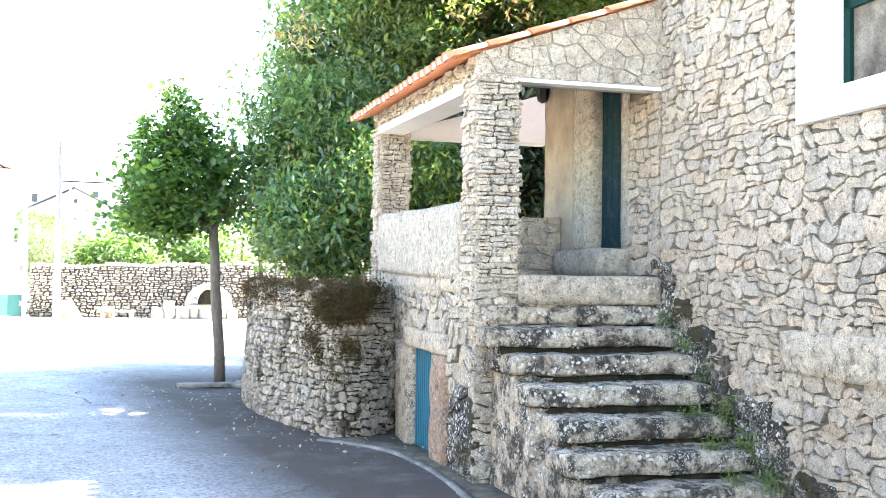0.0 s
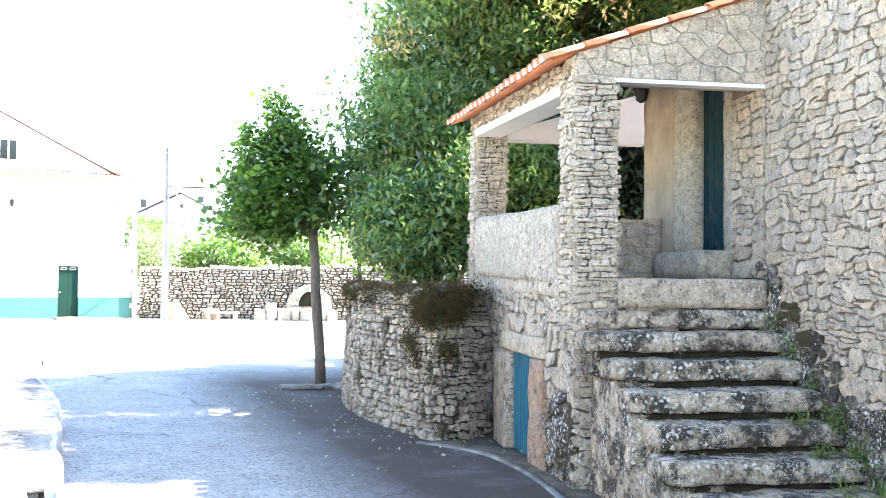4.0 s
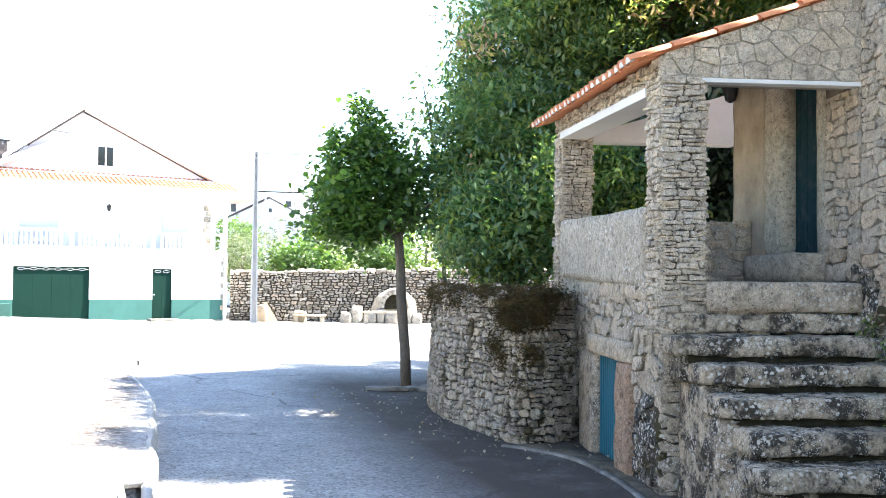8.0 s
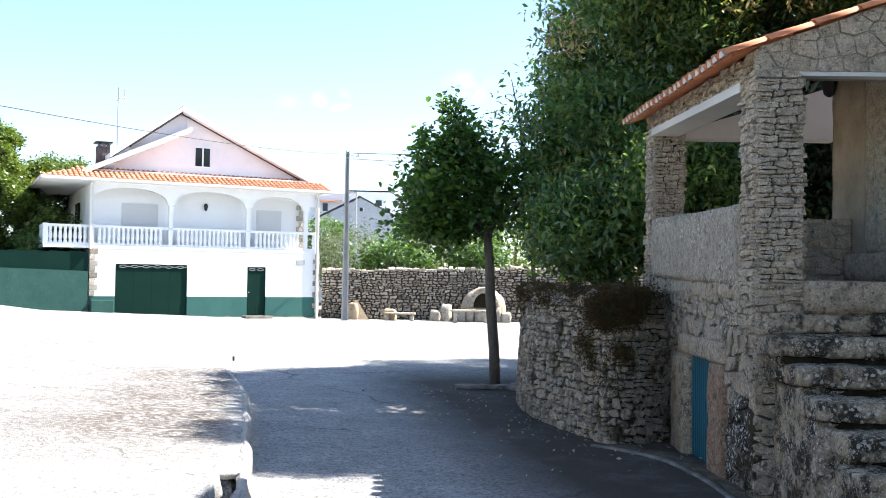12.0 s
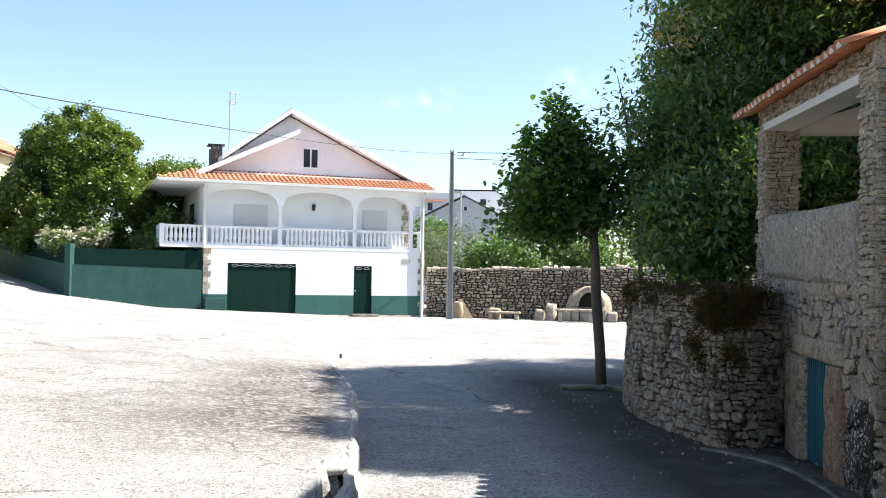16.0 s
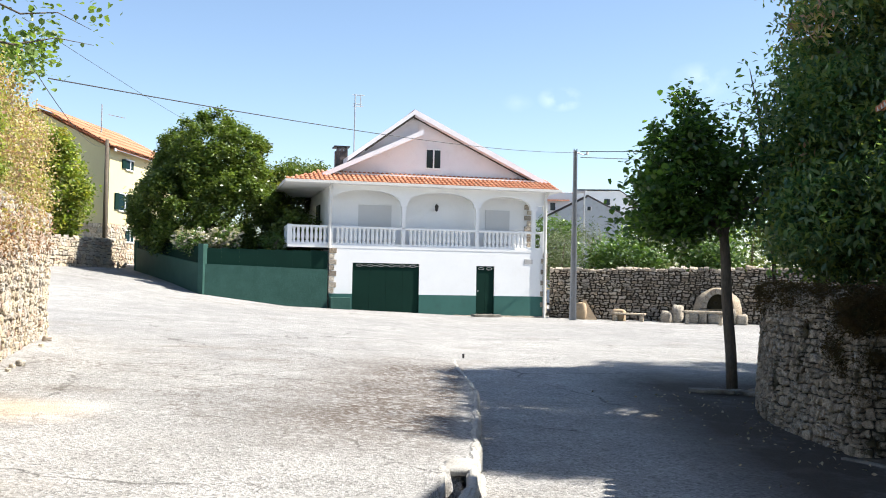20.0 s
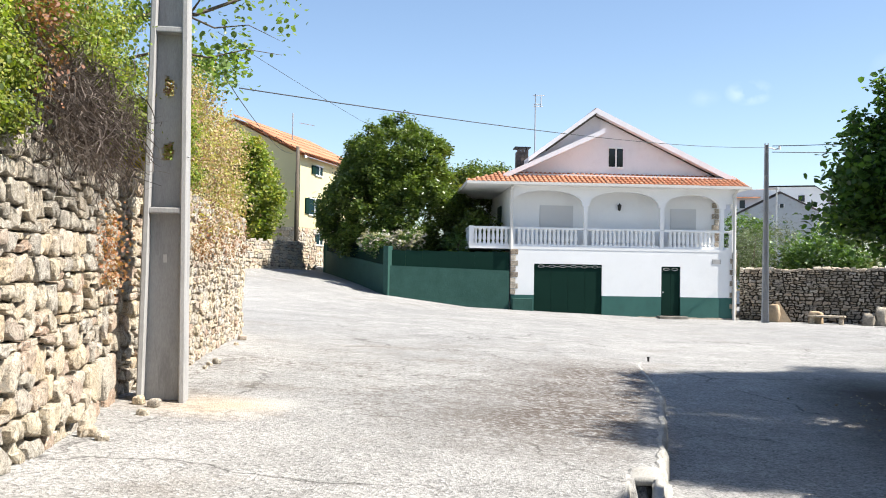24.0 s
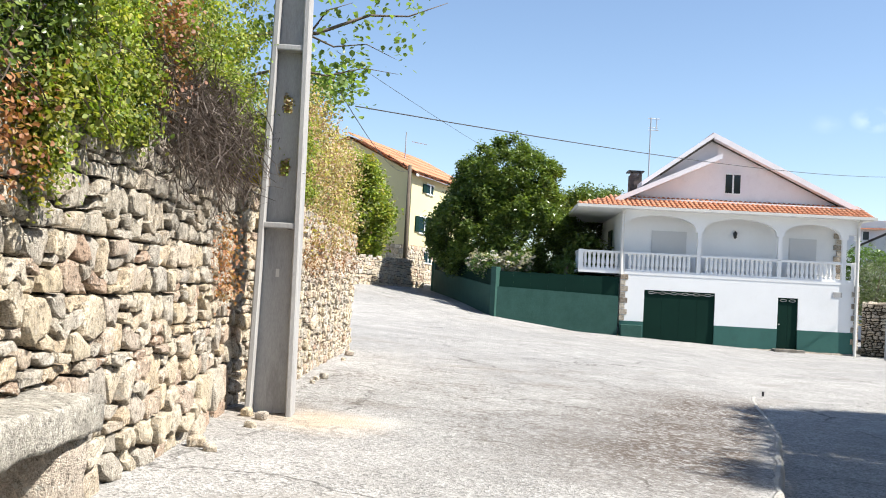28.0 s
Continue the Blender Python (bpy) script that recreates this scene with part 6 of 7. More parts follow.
for v in bm.verts:
    v.co += noise.noise_vector(v.co * 3) * 0.06
    v.co.y = max(v.co.y, 0.12)
part("dome", bm, M["farwall"], oven, "grey stone dome", True)
# Flat near-black sheet paints the shade inside the oven mouth.
part("mouth", prism(B(), [(0.56 * math.cos(math.pi * k / 10), 0.6 + 0.63 * math.sin(math.pi * k / 10)) for k in range(11)], 0.05, 0.11), M["joint"], oven, "near-black sheet for the shade inside the mouth")
for i, (x0, x1, z0, z1) in enumerate(((-0.95, -0.5, -0.1, 0.62), (0.5, 0.95, -0.1, 0.62), (-0.5, 0.5, -0.1, 0.42), (-1.45, -0.95, -0.1, 0.5), (0.95, 1.5, -0.1, 0.4))):
    part("block", rough_block(B(), x0, x1, -0.28, 0.5, z0, z1, 0.05, (4, 3, 3), i * 4.4, 0.08), M["farwall"], oven, "", True)
slabt = empty("leaning_slab", pose(-15.3, 41.05, BZ, -14, 0, 20), "tall pointed ochre stone slab leaning on the wall", "stone")
part("slab", prism(B(), [(-0.52, -0.12), (0.52, -0.12), (0.4, 0.12), (0.1, 0.6), (-0.06, 0.9), (-0.18, 0.92), (-0.24, 0.6), (-0.36, 0.3)], 0.0, 0.16), M["ochrestone"], slabt)
for i, (x, y, sx, sz, l) in enumerate(((-15.6, 41.15, 0.5, 0.75, "reddish boulder"), (-14.0, 41.5, 0.55, 0.5, "grey boulder"), (-12.1, 42.2, 0.5, 0.45, "grey boulder"), (-11.7, 42.5, 0.45, 0.7, "pale boulder"))):
    bo = empty("boulder", pose(x, y, BZ), "rough %s at the foot of the wall" % l, "stone")
    part("rock", rough_block(B(), -sx / 2, sx / 2, -0.25, 0.25, -0.1, sz, 0.08, (4, 4, 4), i * 7, 0.12), M["ochrestone" if i < 2 else "farwall"], bo, "", True)
UP = pose(-15.41, 39.65, ground_z(-15.4, 39.7), 0, 0, 24)
up = empty("utility_pole", UP, "slender concrete utility pole at the house corner", "pole")
for s in (-1, 1):
    part("flange", prism(B(), [(s * 0.15, -0.2), (s * 0.08, 7.3), (s * 0.04, 7.3), (s * 0.1, -0.2)][::s], -0.09, 0.09), M["concrete"], up)
part("web", prism(B(), [(-0.125, 0), (0.125, 0), (0.05, 7.25), (-0.05, 7.25)], 0.03, 0.06), M["concrete"], up)
for k in range(7):
    part("rib", box(B(), -0.13 + k * 0.01, 0.13 - k * 0.01, -0.08, 0.03, 0.95 + k, 1.0 + k), M["concrete"], up)
for k in range(10):
    part("step_bolt", tube(B(), [(0.15 - k * 0.008, -0.12, 1.4 + k * 0.55), (0.15 - k * 0.008, -0.06, 1.4 + k * 0.55)], 0.014, 5), M["steel"], up)
part("insulator_arm", tube(B(), [(0.05, 0, 7.15), (0.35, 0, 7.05), (0.5, 0, 7.1)], 0.025, 6), M["steel"], up)
part("insulator", tube(B(), [(0.5, 0, 7.05), (0.5, 0, 7.2)], 0.05, 6), M["whitebeam"], up)


def cable(name, a, b, sag, label, r=0.012):
    pts = []
    for k in range(17):
        t = k / 16
        p = Vector(a).lerp(Vector(b), t)
        p.z -= sag * 4 * t * (1 - t)
        pts.append(p)
    return tagged(part(name, tube(B(), pts, r, 5), M["wire"]), label, "cable")


cable("power_cable", (-15.4, 39.6, 7.1), (-9.3, 7.61, 3.88), 0.22, "black overhead power cable across the square", 0.008)
cable("power_cable", (-15.2, 39.7, 7.15), (6.0, 34.0, 7.3), 0.5, "black overhead power cable towards the trees", 0.016)
cable("power_cable", (-15.2, 39.7, 6.9), (-2.0, 62.0, 10.0), 0.5, "thin overhead cable beyond the square", 0.016)
cable("power_cable", (-38.44, 35.04, 8.0), (-10.5, 8.3, 4.3), 0.5, "thin overhead cable to the telegraph pole", 0.007)
cable("power_cable", (-28.6, 30.7, 7.7), (-15.8, 12.3, 6.4), 0.05, "thin overhead cable over the round tree", 0.006)
bol = part("marker_stub", tube(B(), [(-9.2, 17.7, 0.05), (-9.2, 17.7, 0.16), (-9.2, 17.7, 0.18)], [0.022, 0.022, 0.032], 8), M["blackmetal"])
tagged(bol, "short dark metal stub at the kerb end", "bollard")

lw2, _, _ = curved_wall("lane_wall", [(-33.6, 26.0), (-35.3, 29.5), (-37.0, 33.7), (-38.6, 36.6)], 1.0, lambda s: 3.05 + 0.02 * s, (0.2, 0.6), (0.1, 0.26), M["leftwall"], M["gap"], "ochre stone lane wall near the yellow house", 66, lambda s, z: True, side=1, proud=0.06, coping=False)


# ---- trees and plants ----
def limb_tree(name, root, label, trunk, limbs, seed):
    """A thing with a trunk mesh (tapered, bent) and limbs."""
    t = empty(name, Matrix(), label, "tree")
    bm = B()
    pts, rad = trunk
    tube(bm, pts, rad, 10)
    for lp, lr_ in limbs:
        tube(bm, lp, lr_, 6)
    for v in bm.verts:
        v.co += noise.noise_vector(v.co * 3.0) * 0.03
    part("trunk", bm, M["bark"], t, "", True)
    return t


rs = np.random.RandomState(7)
# small street tree
st = limb_tree("street_tree", None, "young broad-leaved street tree with a slim bent trunk", ([(-3.56, 16.1, -0.1), (-3.57, 16.1, 0.6), (-3.62, 16.1, 1.4), (-3.66, 16.1, 2.1), (-3.72, 16.1, 2.6)], [0.095, 0.085, 0.08, 0.075, 0.075]),
    [([(-3.7, 16.1, 2.45), (-3.95, 16.05, 2.9), (-4.3, 16.1, 3.6), (-4.5, 16.2, 4.3)], [0.08, 0.06, 0.04, 0.015]), ([(-3.7, 16.1, 2.5), (-3.6, 16.1, 2.95), (-3.5, 16.2, 3.6), (-3.4, 16.1, 4.2)], [0.08, 0.06, 0.035, 0.012]),
     ([(-3.8, 16.1, 2.7), (-3.9, 16.5, 3.2), (-4.0, 16.8, 3.9)], [0.05, 0.04, 0.015]), ([(-3.75, 16.1, 2.6), (-4.6, 15.7, 2.9), (-5.1, 15.6, 2.9)], [0.045, 0.03, 0.01]), ([(-3.72, 16.1, 2.6), (-3.2, 15.8, 3.0), (-2.9, 15.7, 3.2)], [0.045, 0.03, 0.01])], 1)
c = np.concatenate([clumps(rs, 140, 36, shell((-4.15, 16.15, 3.2), (1.2, 1.2, 0.95), 0.4, low=2.3), 0.15),
                    clumps(rs, 62, 24, shell((-4.3, 16.2, 3.95), (0.72, 0.7, 0.62), 0.3), 0.13),
                    clumps(rs, 12, 14, shell((-4.4, 16.2, 4.55), (0.28, 0.25, 0.3), 0.3), 0.1),
                    clumps(rs, 40, 24, shell((-4.65, 15.95, 2.7), (0.85, 0.75, 0.42), 0.3, low=2.05), 0.14)])
c = np.concatenate([c, c + rs.normal(0, 0.09, c.shape)])
leaf_mesh("crown", c[rs.permutation(len(c))[:int(len(c) * 0.72)]], 0.1, M["mulberry"], st, rs, 0.8, 0.35, 0.3, broad=True)
# big chestnut and its neighbours behind the wall
bt = limb_tree("chestnut_tree", None, "large leafy chestnut tree hanging over the garden wall", ([(0.6, 18.0, 1.2), (0.5, 18.0, 3.0), (0.3, 18.2, 5.0), (0.2, 18.4, 7.5), (0.4, 18.6, 9.5)], [0.38, 0.32, 0.26, 0.18, 0.08]),
    [([(0.5, 18.0, 3.0), (-0.8, 17.4, 4.2), (-2.2, 17.2, 5.6)], [0.16, 0.1, 0.03]), ([(0.4, 18.1, 4.5), (2.0, 18.2, 6.0), (3.8, 18.6, 7.5)], [0.16, 0.1, 0.03]), ([(0.3, 18.2, 5.2), (-1.2, 19.0, 6.8), (-2.6, 19.4, 8.2)], [0.14, 0.09, 0.03]),
     # The last limb here carries unseen lobes that are added for shade.
     ([(0.5, 18.0, 2.6), (-0.8, 16.6, 3.2), (-2.0, 15.6, 3.2)], [0.12, 0.08, 0.02]), ([(0.3, 18.3, 6.2), (0.8, 20.0, 8.0), (1.0, 21.5, 9.3)], [0.12, 0.08, 0.02]), ([(0.3, 18.2, 5.5), (1.5, 16.5, 7.8), (2.6, 13.4, 9.8)], [0.12, 0.08, 0.02])], 2)
# High lobes out of view are added to shade the street and porch.
lobes = [((0.0, 15.2, 7.5), (1.6, 0.8, 1.0), 34), ((-1.75, 18.0, 6.4), (1.6, 1.5, 2.2), 150), ((-0.9, 18.6, 5.2), (2.75, 2.4, 2.6), 330), ((0.3, 18.6, 7.6), (2.3, 2.2, 2.3), 240), ((1.9, 19.2, 7.6), (3.6, 3.0, 3.8), 520), ((-1.55, 16.6, 3.7), (1.45, 1.5, 1.75), 190), ((-0.5, 15.3, 2.9), (1.5, 1.4, 1.25), 150), ((5.0, 20.0, 8.5), (3.5, 3.0, 3.5), 130), ((1.2, 19.5, 9.4), (2.7, 2.3, 2.2), 220), ((3.2, 16.7, 6.6), (2.0, 1.8, 2.3), 190), ((1.35, 14.2, 7.6), (1.65, 1.7, 1.8), 150), ((-2.2, 16.5, 3.5), (1.25, 1.2, 1.9), 170), ((-1.9, 15.2, 2.5), (0.9, 0.9, 0.9), 70), ((1.4, 22.0, 7.4), (2.7, 2.4, 3.2), 230), ((4.7, 15.6, 6.9), (2.2, 2.0, 2.3), 210), ((-0.8, 16.4, 6.7), (1.5, 1.4, 1.8), 140), ((3.25, 13.1, 10.0), (1.25, 1.05, 1.2), 150), ((3.15, 14.95, 9.8), (1.3, 1.3, 1.2), 140)]
c = np.concatenate([clumps(rs, int(k * 1.1), 78, shell(o, r, 0.5, low=1.75), (0.22, 0.22, 0.13)) for o, r, k in lobes])
leaf_mesh("crown", c, 0.135, M["chestnut"], bt, rs, 0.42, 0.5, 0.3)
yt = np.concatenate([np.array((-2.3, 15.75, 5.7)) + rs.normal(0, 1, (60, 3)) * (0.2, 0.15, 0.16), np.array((0.35, 15.6, 6.05)) + rs.normal(0, 1, (25, 3)) * 0.13, np.array((1.3, 15.5, 6.0)) + rs.normal(0, 1, (20, 3)) * 0.12, np.array((-2.95, 18.2, 6.35)) + rs.normal(0, 1, (90, 3)) * (0.18, 0.15, 0.28), np.array((0.75, 17.6, 7.0)) + rs.normal(0, 1, (40, 3)) * 0.16, np.array((2.3, 17.9, 7.4)) + rs.normal(0, 1, (30, 3)) * 0.15, np.array((-2.35, 15.6, 3.6)) + rs.normal(0, 1, (8, 3)) * 0.12])
leaf_mesh("yellowing_leaves", np.repeat(yt, 2, 0) + rs.normal(0, 0.08, (2 * len(yt), 3)), 0.12, M["vineyellow"], bt, rs, 0.35, 0.65, 0.3, "bright yellow leaf cluster")
sap = limb_tree("sapling", None, "thin wispy sapling between the trees", ([(-3.0, 16.9, 1.0), (-3.15, 16.9, 3.0), (-3.35, 16.9, 4.6), (-3.5, 16.9, 5.3)], [0.04, 0.03, 0.018, 0.006]), [([(-3.3, 16.9, 4.0), (-3.0, 16.8, 4.6)], [0.015, 0.005])], 3)
c = np.array([(-3.35, 16.9, 4.5)]) + rs.normal(0, 1, (260, 3)) * (0.22, 0.2, 0.42)
leaf_mesh("crown", c, 0.13, M["chestnut"], sap, rs, 0.4, 0.3, 0.2)
# Dense foliage added behind the porch; its shade is in the leaf colour.
bk = limb_tree("backdrop_tree", None, "dense tree behind the porch, leaves coloured dark for its shade", ([(4.5, 22, 0.5), (4.6, 22, 5), (4.5, 22, 9)], [0.3, 0.2, 0.05]), [([(4.5, 22, 4), (2.5, 21, 6)], [0.1, 0.03])], 4)
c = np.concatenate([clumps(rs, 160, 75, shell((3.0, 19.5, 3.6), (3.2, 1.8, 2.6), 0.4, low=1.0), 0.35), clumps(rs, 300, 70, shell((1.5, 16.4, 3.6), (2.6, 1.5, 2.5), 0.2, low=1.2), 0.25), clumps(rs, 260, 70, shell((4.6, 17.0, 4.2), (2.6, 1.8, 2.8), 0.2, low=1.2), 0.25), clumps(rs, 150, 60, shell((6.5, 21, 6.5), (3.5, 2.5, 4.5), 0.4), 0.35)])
leaf_mesh("crown", c, 0.17, M["shadeleaf"], bk, rs, 0.4, 0.5, 0.3)


def bush(name, label, lobes, size, mat, seed, per=40, spread=0.22, aspect=0.5, droop=0.3, stem=None, cat="bush", inner=0.45):
    r = np.random.RandomState(seed)
    t = empty(name, Matrix(), label, cat)
    for o, ra, k in lobes:
        z0 = o[2] - ra[2] * 0.95
        part("stem", tube(B(), [(o[0], o[1], (stem if stem is not None else z0) - 0.1), (o[0] + 0.1, o[1], o[2] - ra[2] * 0.2), (o[0] + 0.2, o[1] + 0.1, o[2] + ra[2] * 0.4)], [0.1, 0.07, 0.02], 6), M["bark"], t)
    c = np.concatenate([clumps(r, k, per, shell(o, ra, inner), spread) for o, ra, k in lobes])
    leaf_mesh("crown", c, size, mat, t, r, aspect, droop, 0.2)
    return t


bush("round_tree", "large dense rounded evergreen tree behind the garden wall", [((-31.8, 35.2, 4.6), (4.1, 3.8, 2.9), 620), ((-31.6, 35.2, 6.75), (3.0, 2.8, 2.25), 330)], 0.15, M["hedge"], 12, 150, 0.15, 0.6, 0.1, 0.5, "tree", 0.88)
bush("garden_tree", "dark green tree beside the white house", [((-31.5, 41.5, 5.6), (3.0, 2.6, 2.2), 420)], 0.18, M["hedge"], 13, 70, 0.2, 0.5, 0.3, 0.5, "tree", 0.6)
bush("veranda_shrub", "dark shrub in the shade beside the veranda", [((-27.0, 35.6, 3.2), (1.3, 1.3, 1.3), 120)], 0.2, M["hedge"], 14, 36, 0.2, 0.5, 0.3, 0.5)
ro = bush("rose_bush", "flowering shrub with pale pink blossom over the garden wall", [((-29.55, 31.7, 2.95), (0.95, 0.6, 0.5), 46), ((-28.05, 32.1, 3.0), (0.9, 0.6, 0.55), 44), ((-26.4, 33.2, 3.0), (0.7, 0.5, 0.4), 20)], 0.13, M["vineyard"], 15, 26, 0.16, 0.6, 0.3, 1.5, inner=0.3)
r15 = np.random.RandomState(16)
leaf_mesh("blossom", np.concatenate([clumps(r15, 60, 9, shell(o, (1.0, 0.7, 0.55), 0.7), 0.09) for o in ((-29.55, 31.6, 3.05), (-28.05, 31.9, 3.1))]), 0.14, M["blossom"], ro, r15, 0.9, 0.0, 0.2, "pale pink flowers")
bush("corner_tree", "leafy green tree behind the lane wall", [((-38.7, 32.0, 5.2), (2.3, 2.1, 2.6), 330), ((-38.9, 31.6, 7.3), (1.6, 1.5, 1.3), 120)], 0.2, M["vinegreen"], 17, 38, 0.2, 0.6, 0.3, 0.5, "tree")
# vineyard and olives beyond the square wall
for i, (o, r, k, mt, nm, lb) in enumerate((
        ((-15.2, 45.5, 2.6), (2.6, 1.6, 1.2), 150, "vineyard", "vine_shrub", "bright green vine shrubs above the wall"), ((-11.3, 46.5, 2.7), (1.7, 1.5, 1.2), 110, "vineyard", "vine_shrub", "bright green vine shrubs above the wall"),
        ((-18.8, 50.5, 3.2), (1.6, 1.6, 1.6), 90, "olive", "olive_tree", "grey-green olive tree beyond the wall"), ((-14.0, 51.0, 3.6), (2.4, 1.8, 1.6), 130, "olive", "olive_tree", "grey-green olive tree beyond the wall"),
        ((-6.5, 48.5, 3.2), (3.4, 1.8, 1.7), 190, "olive", "olive_tree", "grey-green olive tree beyond the wall"), ((-16.5, 53.0, 4.0), (1.5, 1.5, 1.3), 80, "chestnut", "garden_tree", "small dark green tree"),
        ((-17.9, 44.3, 2.9), (1.1, 0.9, 1.7), 90, "olive", "olive_tree", "grey-green olive tree beside the house corner"), ((-19.6, 47.5, 3.2), (1.6, 1.3, 2.0), 110, "vineyard", "vine_shrub", "bright green vine shrubs above the wall"),
        ((-1.5, 50.0, 3.6), (3.5, 1.8, 2.2), 170, "olive", "olive_tree", "grey-green olive tree beyond the wall"), ((-11.0, 54.0, 3.8), (3.0, 2.0, 1.6), 120, "chestnut", "garden_tree", "small dark green tree"))):
    bush(nm, lb, [(o, r, k)], 0.2 if mt != "olive" else 0.16, M[mt], 30 + i, 34, 0.24, 0.6 if mt != "olive" else 0.25, 0.2, 0.5, "tree" if "tree" in nm else "bush", 0.4)
overlay("dry_grass", [(-19.5, 43.0), (-15.0, 44.0), (-8.0, 46.0), (2.0, 51), (6, 62), (-22, 62), (-22, 50)], M["drygrass"], "dry straw-coloured grass field behind the wall", lift=1.25)
# creepers on the field wall
cr = np.random.RandomState(40)


def creeper(name, label, spots, size, mat, per, spread, aspect=0.75, droop=0.6):
    c = []
    for s, z, d in spots:
        x, y = lw(s, d)
        c.append(np.array((x, y, z)) + cr.normal(0, 1, (per, 3)) * spread)
    o = leaf_mesh(name, np.concatenate(c), size, mat, None, cr, aspect, droop, 0.2, outward=np.array((LN[0], LN[1], 0.2)) * 0.8, broad=True)
    return tagged(o, label, "creeper", kind="stuff")


g = []
for k in range(200):
    s = cr.uniform(-6, -0.6)
    g.append((s, 3.2 + abs(cr.normal(0, 0.4)), cr.uniform(-1.0, 0.1)))
for k in range(130):
    s = cr.uniform(-1.3, 0.15)
    low = 2.62 + 0.3 * noise.noise((s * 2.3, 0.0, 7.0)) + 0.35 * max(0.0, -1.0 - s)
    g.append((s, low + abs(cr.normal(0, 0.4)), cr.uniform(-0.05, 0.16)))
for k in range(420):
    s = cr.uniform(0.5, 6.4)
    low = 3.3 - 0.16 * max(0.0, s - 2.2) + 0.2 * noise.noise((s * 1.9, 0.0, 3.0))
    g.append((s, max(low, 2.85) + abs(cr.normal(0.0, 0.5)), cr.uniform(-0.7, 0.0 if 2.9 < s < 4.7 else 0.26)))
for k in range(150):
    g.append((cr.uniform(2.2, 5.6), cr.uniform(2.8, 3.4), cr.uniform(-0.6, 0.1)))
for k in range(16):
    g.append((cr.normal(-1.4, 0.1), cr.uniform(2.1, 2.7), 0.14))
for k in range(60):
    g.append((cr.uniform(4.0, 6.2), cr.uniform(2.85, 3.5), cr.uniform(0.0, 0.3)))
# The 150 clumps appended here hang above view, added to shade the wall top.
creeper("green_creeper", "green and yellowing creeper spilling over the wall top, with unseen clumps added for shade", g + [(cr.uniform(-3.6, -0.95), cr.uniform(3.35, 3.9), cr.uniform(0.1, 0.5)) for k in range(150)], 0.029, M["vinegreen"], 170, 0.065, 0.75)
# The darker evergreen leaf colour stands in for shade on this creeper.
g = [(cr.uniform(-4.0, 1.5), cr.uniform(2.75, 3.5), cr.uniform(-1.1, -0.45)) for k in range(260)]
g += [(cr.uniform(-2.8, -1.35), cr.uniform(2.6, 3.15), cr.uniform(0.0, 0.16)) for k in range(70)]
creeper("shaded_creeper", "creeper along the wall top, coloured dark green to stand for shade", g, 0.034, M["hedge"], 80, 0.1)
g = [(s, z, d) for s, z, d in ((cr.uniform(6.2, 12.8), cr.uniform(2.25, 4.3), cr.uniform(-0.5, 0.16)) for k in range(330)) if z > 2.2 + 0.25 * math.sin(s * 2.1)]
creeper("yellow_creeper", "yellowing creeper over the far end of the wall", [(cr.uniform(5.7, 6.7), cr.uniform(3.0, 4.2), cr.uniform(-0.2, 0.2)) for k in range(50)] + g, 0.042, M["vineyellow"], 75, 0.12)
g = [(cr.normal(-1.72, 0.16), cr.uniform(2.1, 2.62), 0.16) for k in range(17)] + [(cr.normal(3.1, 0.2), cr.uniform(1.6, 2.4), 0.02) for k in range(12)] + [(cr.normal(2.6, 0.25), cr.uniform(1.6, 2.3), 0.08) for k in range(8)] + [(cr.normal(0.22, 0.09), cr.uniform(2.9, 3.6), 0.24) for k in range(22)] + [(cr.uniform(7, 13.5), cr.uniform(1.9, 2.5), 0.1) for k in range(40)]
creeper("red_creeper", "rust-red withered creeper leaves on the stones", g, 0.03, M["vinered"], 34, 0.075)
# dead twigs
tw_v, tw_f = [], []
tr_ = random.Random(6)
for k in range(2600):
    s, z = tr_.triangular(-0.1, 3.7, 1.3), tr_.triangular(2.4, 3.45, 3.0)
    if k % 14 == 0:
        s, z = tr_.uniform(-2.6, -0.5), tr_.uniform(2.6, 3.2)
    x, y = lw(s, tr_.uniform(-0.05, 0.24))
    p = Vector((x, y, z))
    d = Vector((tr_.gauss(0, 0.7), tr_.gauss(0, 0.7), tr_.gauss(-0.3, 0.6))).normalized()
    L = tr_.uniform(0.05, 0.13)
    rad = tr_.uniform(0.004, 0.0095)
    o = len(tw_v)
    for m_ in range(4):
        for w in ((1, 0, 0.2), (-0.5, 0.86, 0), (-0.5, -0.86, -0.2)):
            tw_v.append(tuple(p + Vector(w) * rad * (1 - 0.2 * m_)))
        d = (d + Vector((tr_.gauss(0, 0.55), tr_.gauss(0, 0.55), tr_.gauss(-0.1, 0.5)))).normalized()
        p = p + d * L
    for m_ in (0, 3, 6):
        for w in range(3):
            tw_f.append((o + m_ + w, o + m_ + (w + 1) % 3, o + m_ + 3 + (w + 1) % 3, o + m_ + 3 + w))
tagged(raw("dead_twigs", tw_v, tw_f, M["twig"]), "tangle of dead grey-brown twigs hanging over the wall", "creeper", kind="stuff")
part_soil = prism(B(), [lw(-7, -0.5), lw(14.1, -0.5), lw(14.1, -6.0), lw(-7, -6.0)], 0.0, 2.9, "z")
tagged(part("terrace_soil", part_soil, M["soilbank"]), "dark soil of the terrace held by the field wall", "ground", kind="structure")
